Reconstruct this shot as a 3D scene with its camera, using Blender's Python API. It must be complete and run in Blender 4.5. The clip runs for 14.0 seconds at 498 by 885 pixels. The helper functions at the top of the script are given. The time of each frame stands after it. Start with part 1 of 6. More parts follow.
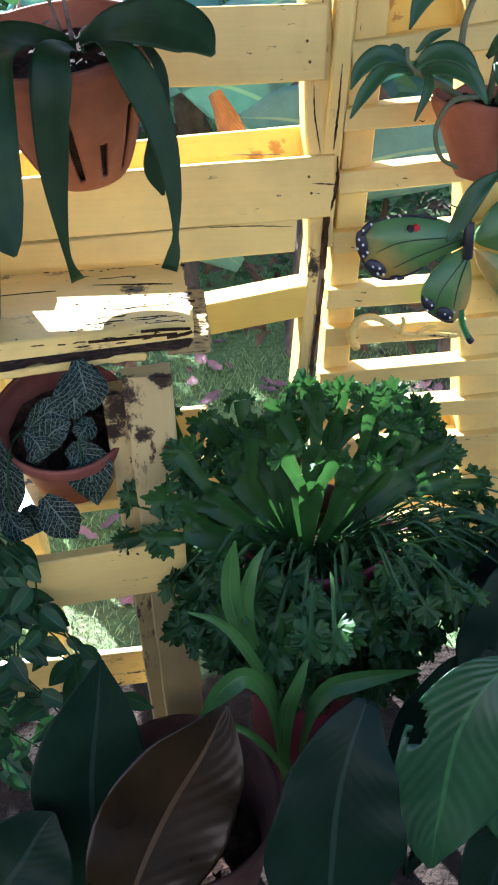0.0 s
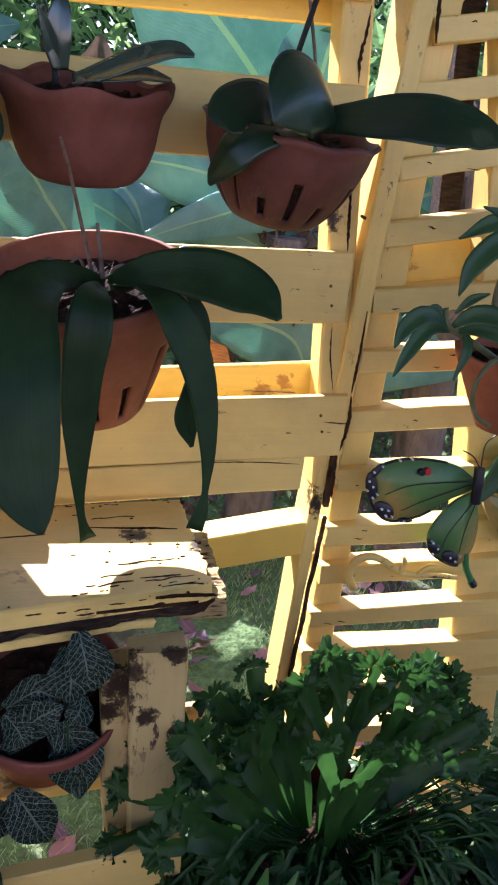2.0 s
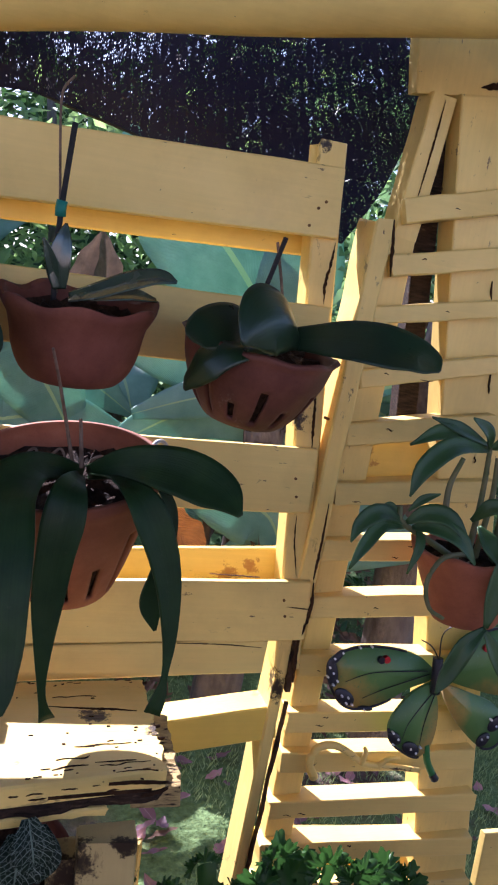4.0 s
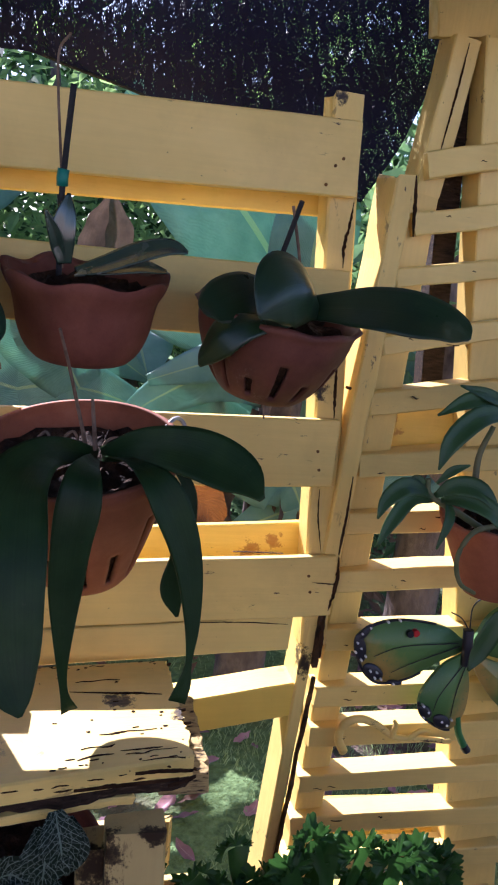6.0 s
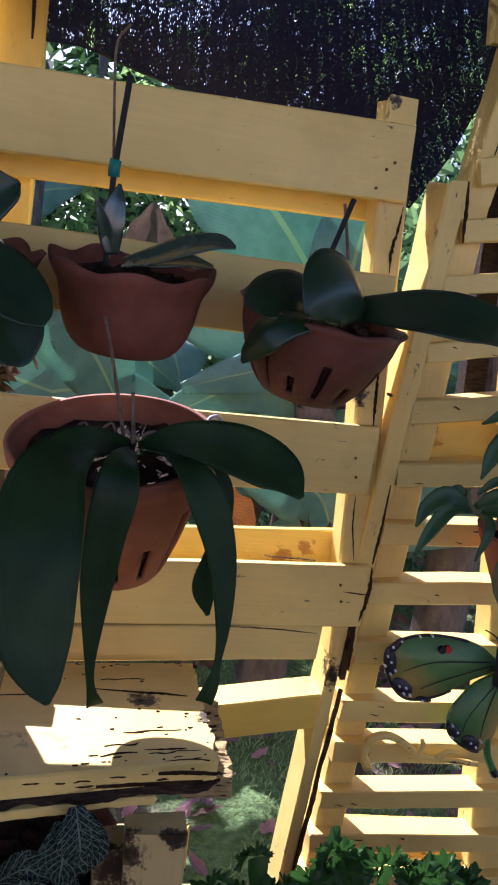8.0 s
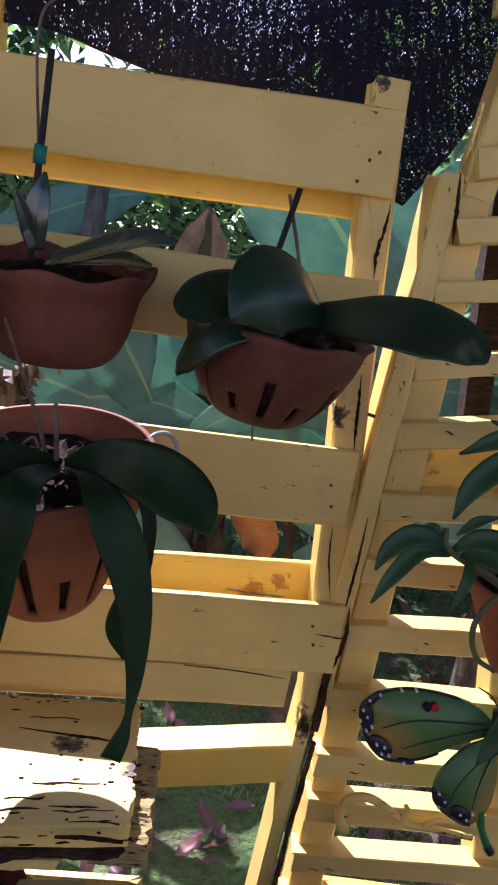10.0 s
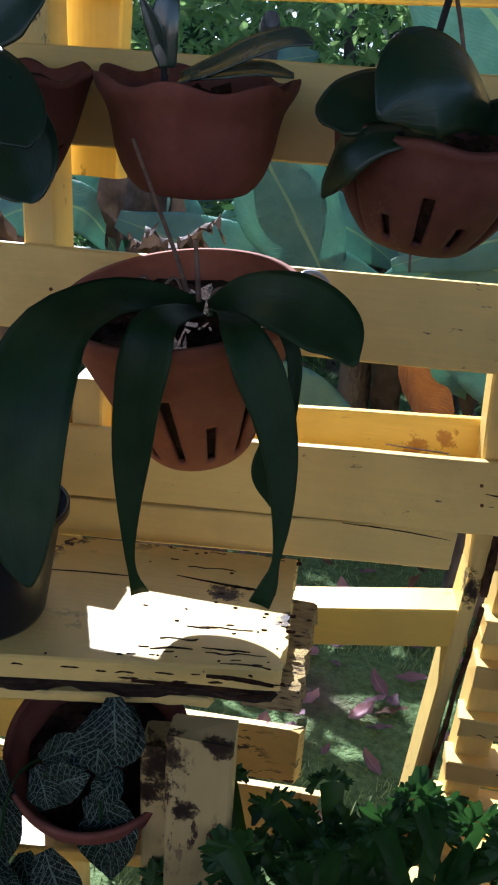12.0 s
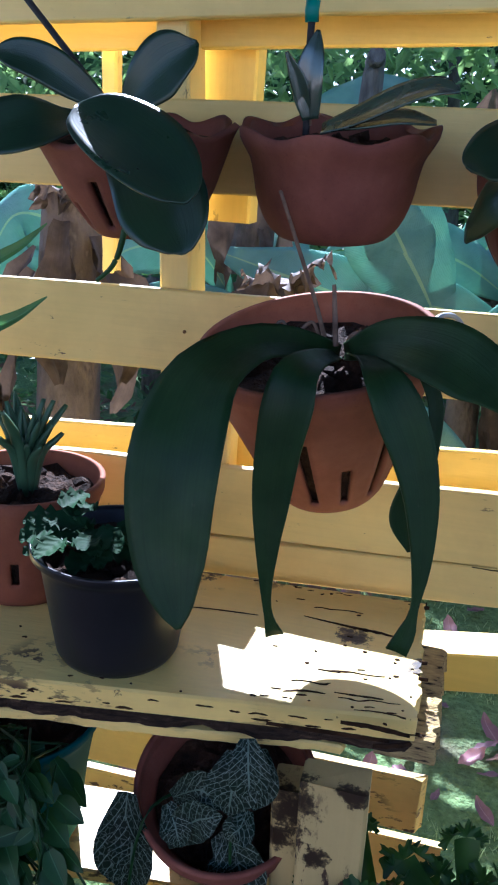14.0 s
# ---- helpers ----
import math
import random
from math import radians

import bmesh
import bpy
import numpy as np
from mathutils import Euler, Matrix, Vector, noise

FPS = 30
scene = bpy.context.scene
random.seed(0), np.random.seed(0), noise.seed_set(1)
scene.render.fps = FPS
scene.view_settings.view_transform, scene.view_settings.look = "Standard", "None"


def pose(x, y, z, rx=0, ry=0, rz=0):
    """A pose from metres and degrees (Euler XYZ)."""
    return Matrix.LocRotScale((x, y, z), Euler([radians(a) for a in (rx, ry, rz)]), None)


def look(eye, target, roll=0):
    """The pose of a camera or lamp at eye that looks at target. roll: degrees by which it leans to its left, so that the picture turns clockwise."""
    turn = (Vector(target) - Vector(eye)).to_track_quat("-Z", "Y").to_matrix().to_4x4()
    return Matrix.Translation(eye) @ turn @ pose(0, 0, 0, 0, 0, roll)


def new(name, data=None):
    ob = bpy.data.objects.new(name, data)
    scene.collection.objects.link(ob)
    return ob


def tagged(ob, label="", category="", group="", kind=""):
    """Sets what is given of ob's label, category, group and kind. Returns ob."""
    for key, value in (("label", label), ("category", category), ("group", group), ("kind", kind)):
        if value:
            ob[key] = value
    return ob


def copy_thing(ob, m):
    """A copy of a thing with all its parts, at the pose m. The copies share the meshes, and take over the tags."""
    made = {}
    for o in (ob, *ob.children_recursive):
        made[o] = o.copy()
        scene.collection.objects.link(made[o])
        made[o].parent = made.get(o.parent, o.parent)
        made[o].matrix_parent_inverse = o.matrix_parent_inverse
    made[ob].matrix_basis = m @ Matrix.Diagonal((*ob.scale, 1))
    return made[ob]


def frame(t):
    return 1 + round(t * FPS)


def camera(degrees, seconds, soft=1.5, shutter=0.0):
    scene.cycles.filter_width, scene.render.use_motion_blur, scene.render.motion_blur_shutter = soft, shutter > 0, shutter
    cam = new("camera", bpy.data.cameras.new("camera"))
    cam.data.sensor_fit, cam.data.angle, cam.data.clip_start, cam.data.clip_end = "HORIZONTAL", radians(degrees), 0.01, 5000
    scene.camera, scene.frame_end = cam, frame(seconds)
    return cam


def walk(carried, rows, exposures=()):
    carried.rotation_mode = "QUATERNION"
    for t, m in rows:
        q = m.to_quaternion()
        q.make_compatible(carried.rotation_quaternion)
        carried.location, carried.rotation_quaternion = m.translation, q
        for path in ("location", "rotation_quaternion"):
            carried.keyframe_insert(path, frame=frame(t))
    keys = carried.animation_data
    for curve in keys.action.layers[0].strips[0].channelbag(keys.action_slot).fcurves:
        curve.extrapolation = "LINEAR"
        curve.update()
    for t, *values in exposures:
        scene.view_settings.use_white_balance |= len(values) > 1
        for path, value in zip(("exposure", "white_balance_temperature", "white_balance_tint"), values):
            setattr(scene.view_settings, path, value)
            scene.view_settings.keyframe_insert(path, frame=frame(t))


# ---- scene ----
cam = camera(34.7, 14.0, 2.1)
PATH = [
    (0, (0.097, -0.035, 1.377), (0.344, 1.643, 0.317), -0.0),
    (0.4, (0.067, 0.047, 1.44), (0.464, 1.756, 0.48), 3.6),
    (0.5, (0.061, 0.059, 1.445), (0.485, 1.796, 0.548), 4.1),
    (0.7, (0.045, 0.088, 1.457), (0.535, 1.853, 0.655), 4.6),
    (1, (0.01, 0.112, 1.455), (0.555, 1.911, 0.774), 3.8),
    (1.5, (-0.034, 0.141, 1.444), (0.539, 1.962, 0.849), 5.8),
    (2, (-0.034, 0.163, 1.432), (0.492, 1.962, 0.734), 5.6),
    (2.5, (-0.041, 0.147, 1.472), (0.403, 2.027, 0.953), 6.4),
    (3, (-0.028, 0.114, 1.47), (0.459, 2.02, 1.11), 6.1),
    (3.2, (-0.025, 0.108, 1.47), (0.504, 2.006, 1.128), 6.6),
    (5.3, (-0.047, 0.112, 1.488), (0.486, 2.024, 1.245), 8.8),
    (5.5, (-0.026, 0.118, 1.486), (0.517, 2.021, 1.196), 7.9),
    (6, (-0.024, 0.153, 1.492), (0.491, 2.043, 1.087), 6.1),
    (6.5, (-0.04, 0.152, 1.493), (0.379, 2.085, 1.197), 6.8),
    (7, (-0.04, 0.154, 1.484), (0.367, 2.093, 1.212), 6.9),
    (7.5, (-0.053, 0.149, 1.467), (0.381, 2.075, 1.145), 8.4),
    (7.7, (-0.048, 0.152, 1.465), (0.406, 2.068, 1.112), 8.2),
    (9.8, (0.122, 0.252, 1.482), (0.376, 2.194, 1.078), 9.1),
    (10, (0.137, 0.25, 1.482), (0.373, 2.2, 1.106), 9.3),
    (10.5, (0.157, 0.25, 1.482), (0.306, 2.213, 1.126), 9.4),
    (11, (0.158, 0.261, 1.48), (0.271, 2.217, 1.08), 10.1),
    (11.5, (0.137, 0.259, 1.455), (0.095, 2.19, 0.938), 9.9),
    (12, (0.175, 0.296, 1.425), (0.0, 2.163, 0.73), 5.3),
    (12.5, (0.174, 0.286, 1.46), (-0.08, 2.167, 0.829), 5.1),
    (13, (0.157, 0.261, 1.462), (-0.126, 2.175, 0.957), 6.1),
    (13.5, (0.131, 0.261, 1.443), (-0.259, 2.15, 0.917), 6.2),
    (14, (0.133, 0.289, 1.437), (-0.279, 2.137, 0.791), 3.6),
]
walk(cam, [(t, look(eye, target, roll)) for t, eye, target, roll in PATH], [
    (0.0, 2.76, 5330, 16), (0.5, 2.70, 5400, 17), (1.0, 2.22, 5510, 23), (2.0, 2.10, 5650, 28), (3.0, 1.95, 5740, 32), (5.5, 1.80, 5570, 30), (6.0, 1.74, 5570, 30), (6.5, 1.62, 5520, 30), (7.0, 1.60, 5470, 31), (7.5, 1.57, 5520, 30),
    (10.0, 1.40, 5780, 31), (11.0, 1.40, 5780, 31), (11.5, 1.46, 4830, 27), (12.0, 1.30, 5470, 19), (12.5, 1.88, 5380, 12), (13.0, 1.86, 5020, 19), (14.0, 2.02, 4970, 18)])

# ---- light ----
world = bpy.data.worlds.new("world")
scene.world = world
world.use_nodes = True
SUN = Vector((-0.40, 1.0, 0.90)).normalized()
_nt = world.node_tree
_sky = _nt.nodes.new("ShaderNodeTexSky")
_sky.sky_type, _sky.sun_disc = "NISHITA", False
_sky.sun_elevation = math.asin(SUN.z)
_sky.sun_rotation = math.atan2(SUN.x, SUN.y)
_nt.links.new(_sky.outputs[0], _nt.nodes["Background"].inputs[0])
_nt.nodes["Background"].inputs[1].default_value = 0.078
sun = new("sun", bpy.data.lights.new("sun", "SUN"))
sun.data.energy, sun.data.angle, sun.data.color = 5.0, radians(0.5), (1.0, 0.97, 0.91)
sun.matrix_world = look(SUN * 20, (0, 0, 0))


# ---- materials ----
def material(name, rough=0.6, spec=0.4):
    m = bpy.data.materials.new(name)
    m.use_nodes = True
    b = m.node_tree.nodes["Principled BSDF"]
    b.inputs["Roughness"].default_value = rough
    b.inputs["Specular IOR Level"].default_value = spec
    return m, m.node_tree, b


def coords(nt, scale=(1, 1, 1), kind="Object", spread=True):
    """Texture coordinates, shifted from object to object."""
    tc = nt.nodes.new("ShaderNodeTexCoord")
    mp = nt.nodes.new("ShaderNodeMapping")
    mp.inputs["Scale"].default_value = scale
    nt.links.new(tc.outputs[kind], mp.inputs["Vector"])
    if spread:
        oi = nt.nodes.new("ShaderNodeObjectInfo")
        mul = nt.nodes.new("ShaderNodeVectorMath")
        mul.operation = "SCALE"
        mul.inputs[0].default_value = (37.0, 19.0, 53.0)
        nt.links.new(oi.outputs["Random"], mul.inputs["Scale"])
        nt.links.new(mul.outputs[0], mp.inputs["Location"])
    return mp.outputs[0]


def noise_tex(nt, vec, scale, detail=4.0, rough=0.55):
    n = nt.nodes.new("ShaderNodeTexNoise")
    n.inputs["Scale"].default_value, n.inputs["Detail"].default_value, n.inputs["Roughness"].default_value = scale, detail, rough
    nt.links.new(vec, n.inputs["Vector"])
    return n.outputs["Fac"]


def ramp(nt, fac, stops):
    r = nt.nodes.new("ShaderNodeValToRGB")
    while len(r.color_ramp.elements) < len(stops):
        r.color_ramp.elements.new(0.5)
    for e, (p, c) in zip(r.color_ramp.elements, stops):
        e.position, e.color = p, (*c, 1) if len(c) == 3 else c
    nt.links.new(fac, r.inputs[0])
    return r.outputs[0]


def mix(nt, fac, a, b, kind="MIX"):
    m = nt.nodes.new("ShaderNodeMix")
    m.data_type, m.blend_type = "RGBA", kind
    for value, slot in ((fac, 0), (a, 6), (b, 7)):
        if isinstance(value, (int, float)):
            m.inputs[slot].default_value = value
        elif isinstance(value, tuple):
            m.inputs[slot].default_value = (*value, 1)
        else:
            nt.links.new(value, m.inputs[slot])
    return m.outputs[2]


def bump(nt, b, height, strength=0.3, distance=0.002):
    n = nt.nodes.new("ShaderNodeBump")
    n.inputs["Strength"].default_value, n.inputs["Distance"].default_value = strength, distance
    nt.links.new(height, n.inputs["Height"])
    nt.links.new(n.outputs[0], b.inputs["Normal"])


def paint(name, colour, worn, amount, upright=False, stains=(), stain=(0.03, 0.018, 0.010)):
    """Old brush-painted wood: streaky paint, chips down to dark wood. stains: (x, y, z, radius) of mouldy or rusty spots."""
    m, nt, b = material(name, 0.5, 0.4)
    v = coords(nt)
    streak = noise_tex(nt, coords(nt, (60, 30, 2) if upright else (2, 30, 60)), 3.0, 5)
    blot = noise_tex(nt, v, 9.0, 5)
    dark = tuple(c * 0.82 for c in colour)
    base = mix(nt, ramp(nt, blot, [(0.35, (0, 0, 0)), (0.7, (1, 1, 1))]), colour, dark)
    base = mix(nt, 0.3, base, ramp(nt, streak, [(0.3, dark), (0.7, colour)]))
    grime = noise_tex(nt, v, 3.5, 6, 0.7)
    base = mix(nt, ramp(nt, grime, [(0.50, (0, 0, 0)), (0.75, (0.45,) * 3)]), base, tuple(c * k for c, k in zip(colour, (0.55, 0.5, 0.5))))
    chips = noise_tex(nt, coords(nt, (2.2, 1, 0.8) if upright else (0.8, 1, 2.2)), 38.0, 6, 0.7)
    zone = noise_tex(nt, v, 6.0, 2)

    def op(kind, x, y):
        n = nt.nodes.new("ShaderNodeMath")
        n.operation = kind
        for slot, value in ((0, x), (1, y)):
            if isinstance(value, (int, float)):
                n.inputs[slot].default_value = value
            else:
                nt.links.new(value, n.inputs[slot])
        return n.outputs[0]

    both = op("MULTIPLY", ramp(nt, chips, [(0.70 - amount, (0, 0, 0)), (0.74 - amount, (1, 1, 1))]), ramp(nt, zone, [(0.5, (0, 0, 0)), (0.6, (1, 1, 1))]))
    specks = ramp(nt, noise_tex(nt, v, 160.0, 2), [(0.76, (0, 0, 0)), (0.79, (1, 1, 1))])
    base = mix(nt, both, base, worn)
    base = mix(nt, specks, base, tuple(c * 0.35 for c in colour))
    if stains:
        w = coords(nt, spread=False)
        grain = noise_tex(nt, w, 75.0, 6, 0.75)
        broad = noise_tex(nt, w, 22.0, 4)
        for x, y, z, rad in stains:
            d = nt.nodes.new("ShaderNodeVectorMath")
            d.operation = "DISTANCE"
            nt.links.new(w, d.inputs[0])
            d.inputs[1].default_value = (x, y, z)
            near = op("SUBTRACT", 1.0, op("DIVIDE", d.outputs["Value"], rad))
            mask = op("ADD", op("MULTIPLY", near, 0.32), op("ADD", op("MULTIPLY", grain, 0.75), op("MULTIPLY", broad, 0.35)))
            base = mix(nt, ramp(nt, mask, [(0.69, (0, 0, 0)), (0.73, (0.8,) * 3), (0.8, (1, 1, 1))]), base, stain)
    nt.links.new(base, b.inputs["Base Color"])
    nt.links.new(ramp(nt, blot, [(0.3, (0.34,) * 3), (0.7, (0.58,) * 3)]), b.inputs["Roughness"])
    bump(nt, b, noise_tex(nt, coords(nt, (60, 40, 5) if upright else (5, 40, 60)), 4.0, 6), 0.35, 0.0015)
    return m


PAINT = (0.82, 0.600, 0.178)
YELLOW = paint("yellow_paint", PAINT, (0.10, 0.055, 0.03), 0.06)
WORN_YELLOW = paint("worn_yellow_paint", PAINT, (0.07, 0.04, 0.025), 0.15)
UPRIGHT_YELLOW = paint("upright_yellow_paint", PAINT, (0.10, 0.055, 0.03), 0.08, True)
UPRIGHT_WORN = paint("upright_worn_paint", PAINT, (0.07, 0.04, 0.025), 0.10, True,
                     [(0.352, 1.206, 1.35, 0.035), (0.335, 1.206, 0.985, 0.03), (0.385, 1.206, 0.93, 0.04), (0.34, 1.206, 1.735, 0.02)])
LEG_PAINT = paint("mouldy_leg_paint", (0.52, 0.40, 0.16), (0.07, 0.04, 0.025), 0.16, True,
                  [(0.066, 0.886, 0.885, 0.04), (0.056, 0.906, 0.850, 0.045), (0.045, 0.906, 0.815, 0.03), (0.115, 0.886, 0.905, 0.03), (0.090, 0.886, 0.82, 0.02)])
BENCH_PAINT = paint("bench_paint", PAINT, (0.06, 0.035, 0.022), 0.17, False,
                    [(0.168, 0.925, 0.957, 0.022), (0.165, 1.03, 0.957, 0.02), (0.09, 1.065, 0.957, 0.03), (-0.36, 0.94, 0.957, 0.05), (-0.12, 0.885, 0.957, 0.02)])
DEEP = (0.84, 0.575, 0.100)
DEEP_YELLOW = paint("deep_yellow_paint", DEEP, (0.10, 0.055, 0.03), 0.12)
UPRIGHT_DEEP = paint("upright_deep_paint", DEEP, (0.07, 0.04, 0.025), 0.14, True, [(0.408, 1.155, 1.06, 0.05), (0.410, 1.155, 1.16, 0.035)], (0.05, 0.028, 0.012))
RUSTY_PAINT = paint("rust_marked_paint", DEEP, (0.10, 0.055, 0.03), 0.06, False, [(0.295, 1.2515, 1.092, 0.030), (0.33, 1.2515, 1.105, 0.026), (0.492, 1.250, 1.305, 0.016), (0.505, 1.250, 1.288, 0.014)], (0.42, 0.20, 0.03))


def simple(name, stops, scale, rough=0.6, spec=0.4, strength=0.2, distance=0.001, stretch=(1, 1, 1)):
    """A surface of two or three mixed tones with fine relief."""
    m, nt, b = material(name, rough, spec)
    v = coords(nt, stretch)
    n = noise_tex(nt, v, scale, 5)
    nt.links.new(ramp(nt, n, stops), b.inputs["Base Color"])
    bump(nt, b, noise_tex(nt, v, scale * 5, 4), strength, distance)
    return m


def clay(name, low, mid, high, crust=0.0, rough=0.78):
    """Burnt clay with damp blotches, fine pores and, where crust is set, a white lime bloom."""
    m, nt, b = material(name, rough, 0.25)
    v = coords(nt)
    base = ramp(nt, noise_tex(nt, v, 11, 6, 0.65), [(0.3, low), (0.52, mid), (0.75, high)])
    damp = ramp(nt, noise_tex(nt, coords(nt, (1, 1, 0.5)), 5, 4), [(0.42, (0.45,) * 3), (0.6, (1, 1, 1))])
    base = mix(nt, 0.75, base, damp, "MULTIPLY")
    pores = ramp(nt, noise_tex(nt, v, 420, 2), [(0.30, (0.5,) * 3), (0.42, (1, 1, 1))])
    base = mix(nt, 0.22, base, pores, "MULTIPLY")
    if crust:
        lime = ramp(nt, noise_tex(nt, coords(nt, (1, 1, 0.7)), 16, 7, 0.75), [(0.66 - crust, (0, 0, 0)), (0.80 - crust, (0.7,) * 3)])
        base = mix(nt, lime, base, (0.30, 0.25, 0.21))
    nt.links.new(base, b.inputs["Base Color"])
    bump(nt, b, noise_tex(nt, v, 70, 6), 0.35, 0.0015)
    return m


DARK_CLAY = clay("dark_clay", (0.04, 0.018, 0.014), (0.075, 0.032, 0.022), (0.12, 0.055, 0.04))
WET_CLAY = clay("wet_clay", (0.075, 0.026, 0.019), (0.13, 0.045, 0.030), (0.19, 0.075, 0.05), 0.05, 0.6)
TERRACOTTA = clay("terracotta", (0.15, 0.048, 0.032), (0.215, 0.071, 0.045), (0.29, 0.115, 0.075), 0.0)
ORANGE_CLAY = clay("orange_clay", (0.24, 0.078, 0.040), (0.33, 0.110, 0.054), (0.41, 0.165, 0.088), 0.0)
MAROON = simple("maroon_plastic", [(0.3, (0.09, 0.008, 0.018)), (0.7, (0.15, 0.018, 0.03))], 10, 0.4, 0.45, 0.08)
BLACK_PLASTIC = simple("black_plastic", [(0.3, (0.010, 0.010, 0.011)), (0.7, (0.016, 0.016, 0.018))], 20, 0.34, 0.28, 0.05)
TEAL_PLASTIC = simple("teal_plastic", [(0.3, (0.0, 0.055, 0.060)), (0.7, (0.004, 0.085, 0.088))], 8, 0.75, 0.08, 0.05)
BARK_MIX = simple("bark_mix", [(0.3, (0.015, 0.010, 0.008)), (0.55, (0.045, 0.024, 0.014)), (0.75, (0.11, 0.06, 0.036))], 55, 0.9, 0.15, 1.0, 0.006)
DARK_WOOD = simple("rotten_wood", [(0.3, (0.012, 0.008, 0.006)), (0.6, (0.05, 0.03, 0.018)), (0.8, (0.16, 0.10, 0.05))], 45, 0.9, 0.2, 0.8, 0.004, (1, 4, 6))
ROTTEN = simple("brown_rot", [(0.35, (0.020, 0.011, 0.006)), (0.55, (0.085, 0.045, 0.020)), (0.75, (0.22, 0.13, 0.05))], 40, 0.9, 0.15, 1.0, 0.003)
# for crack and chip ribbons; a crack's inner shade is in this brown
CRACK = simple("dark_scar", [(0.3, (0.012, 0.007, 0.004)), (0.7, (0.060, 0.030, 0.014))], 60, 0.95, 0.1)
RUST = simple("rust", [(0.3, (0.09, 0.04, 0.015)), (0.7, (0.20, 0.10, 0.03))], 90, 0.85, 0.2)
SPLIT_WOOD = simple("split_wood", [(0.34, (0.03, 0.02, 0.014)), (0.44, (0.42, 0.30, 0.13)), (0.7, (0.66, 0.49, 0.20))], 60, 0.85, 0.2, 1.0, 0.004, (1, 3, 5))
TWIG = simple("dry_twig", [(0.3, (0.10, 0.065, 0.045)), (0.7, (0.25, 0.17, 0.12))], 60, 0.8, 0.2)
CORD = simple("black_cord", [(0.3, (0.012, 0.012, 0.014)), (0.7, (0.03, 0.03, 0.03))], 80, 0.7, 0.3)
WIRE = simple("grey_wire", [(0.3, (0.30, 0.30, 0.31)), (0.7, (0.48, 0.48, 0.48))], 60, 0.4, 0.5)
TIE_GREEN = simple("green_tie", [(0.3, (0.0, 0.13, 0.10)), (0.7, (0.01, 0.20, 0.15))], 30, 0.5, 0.4)


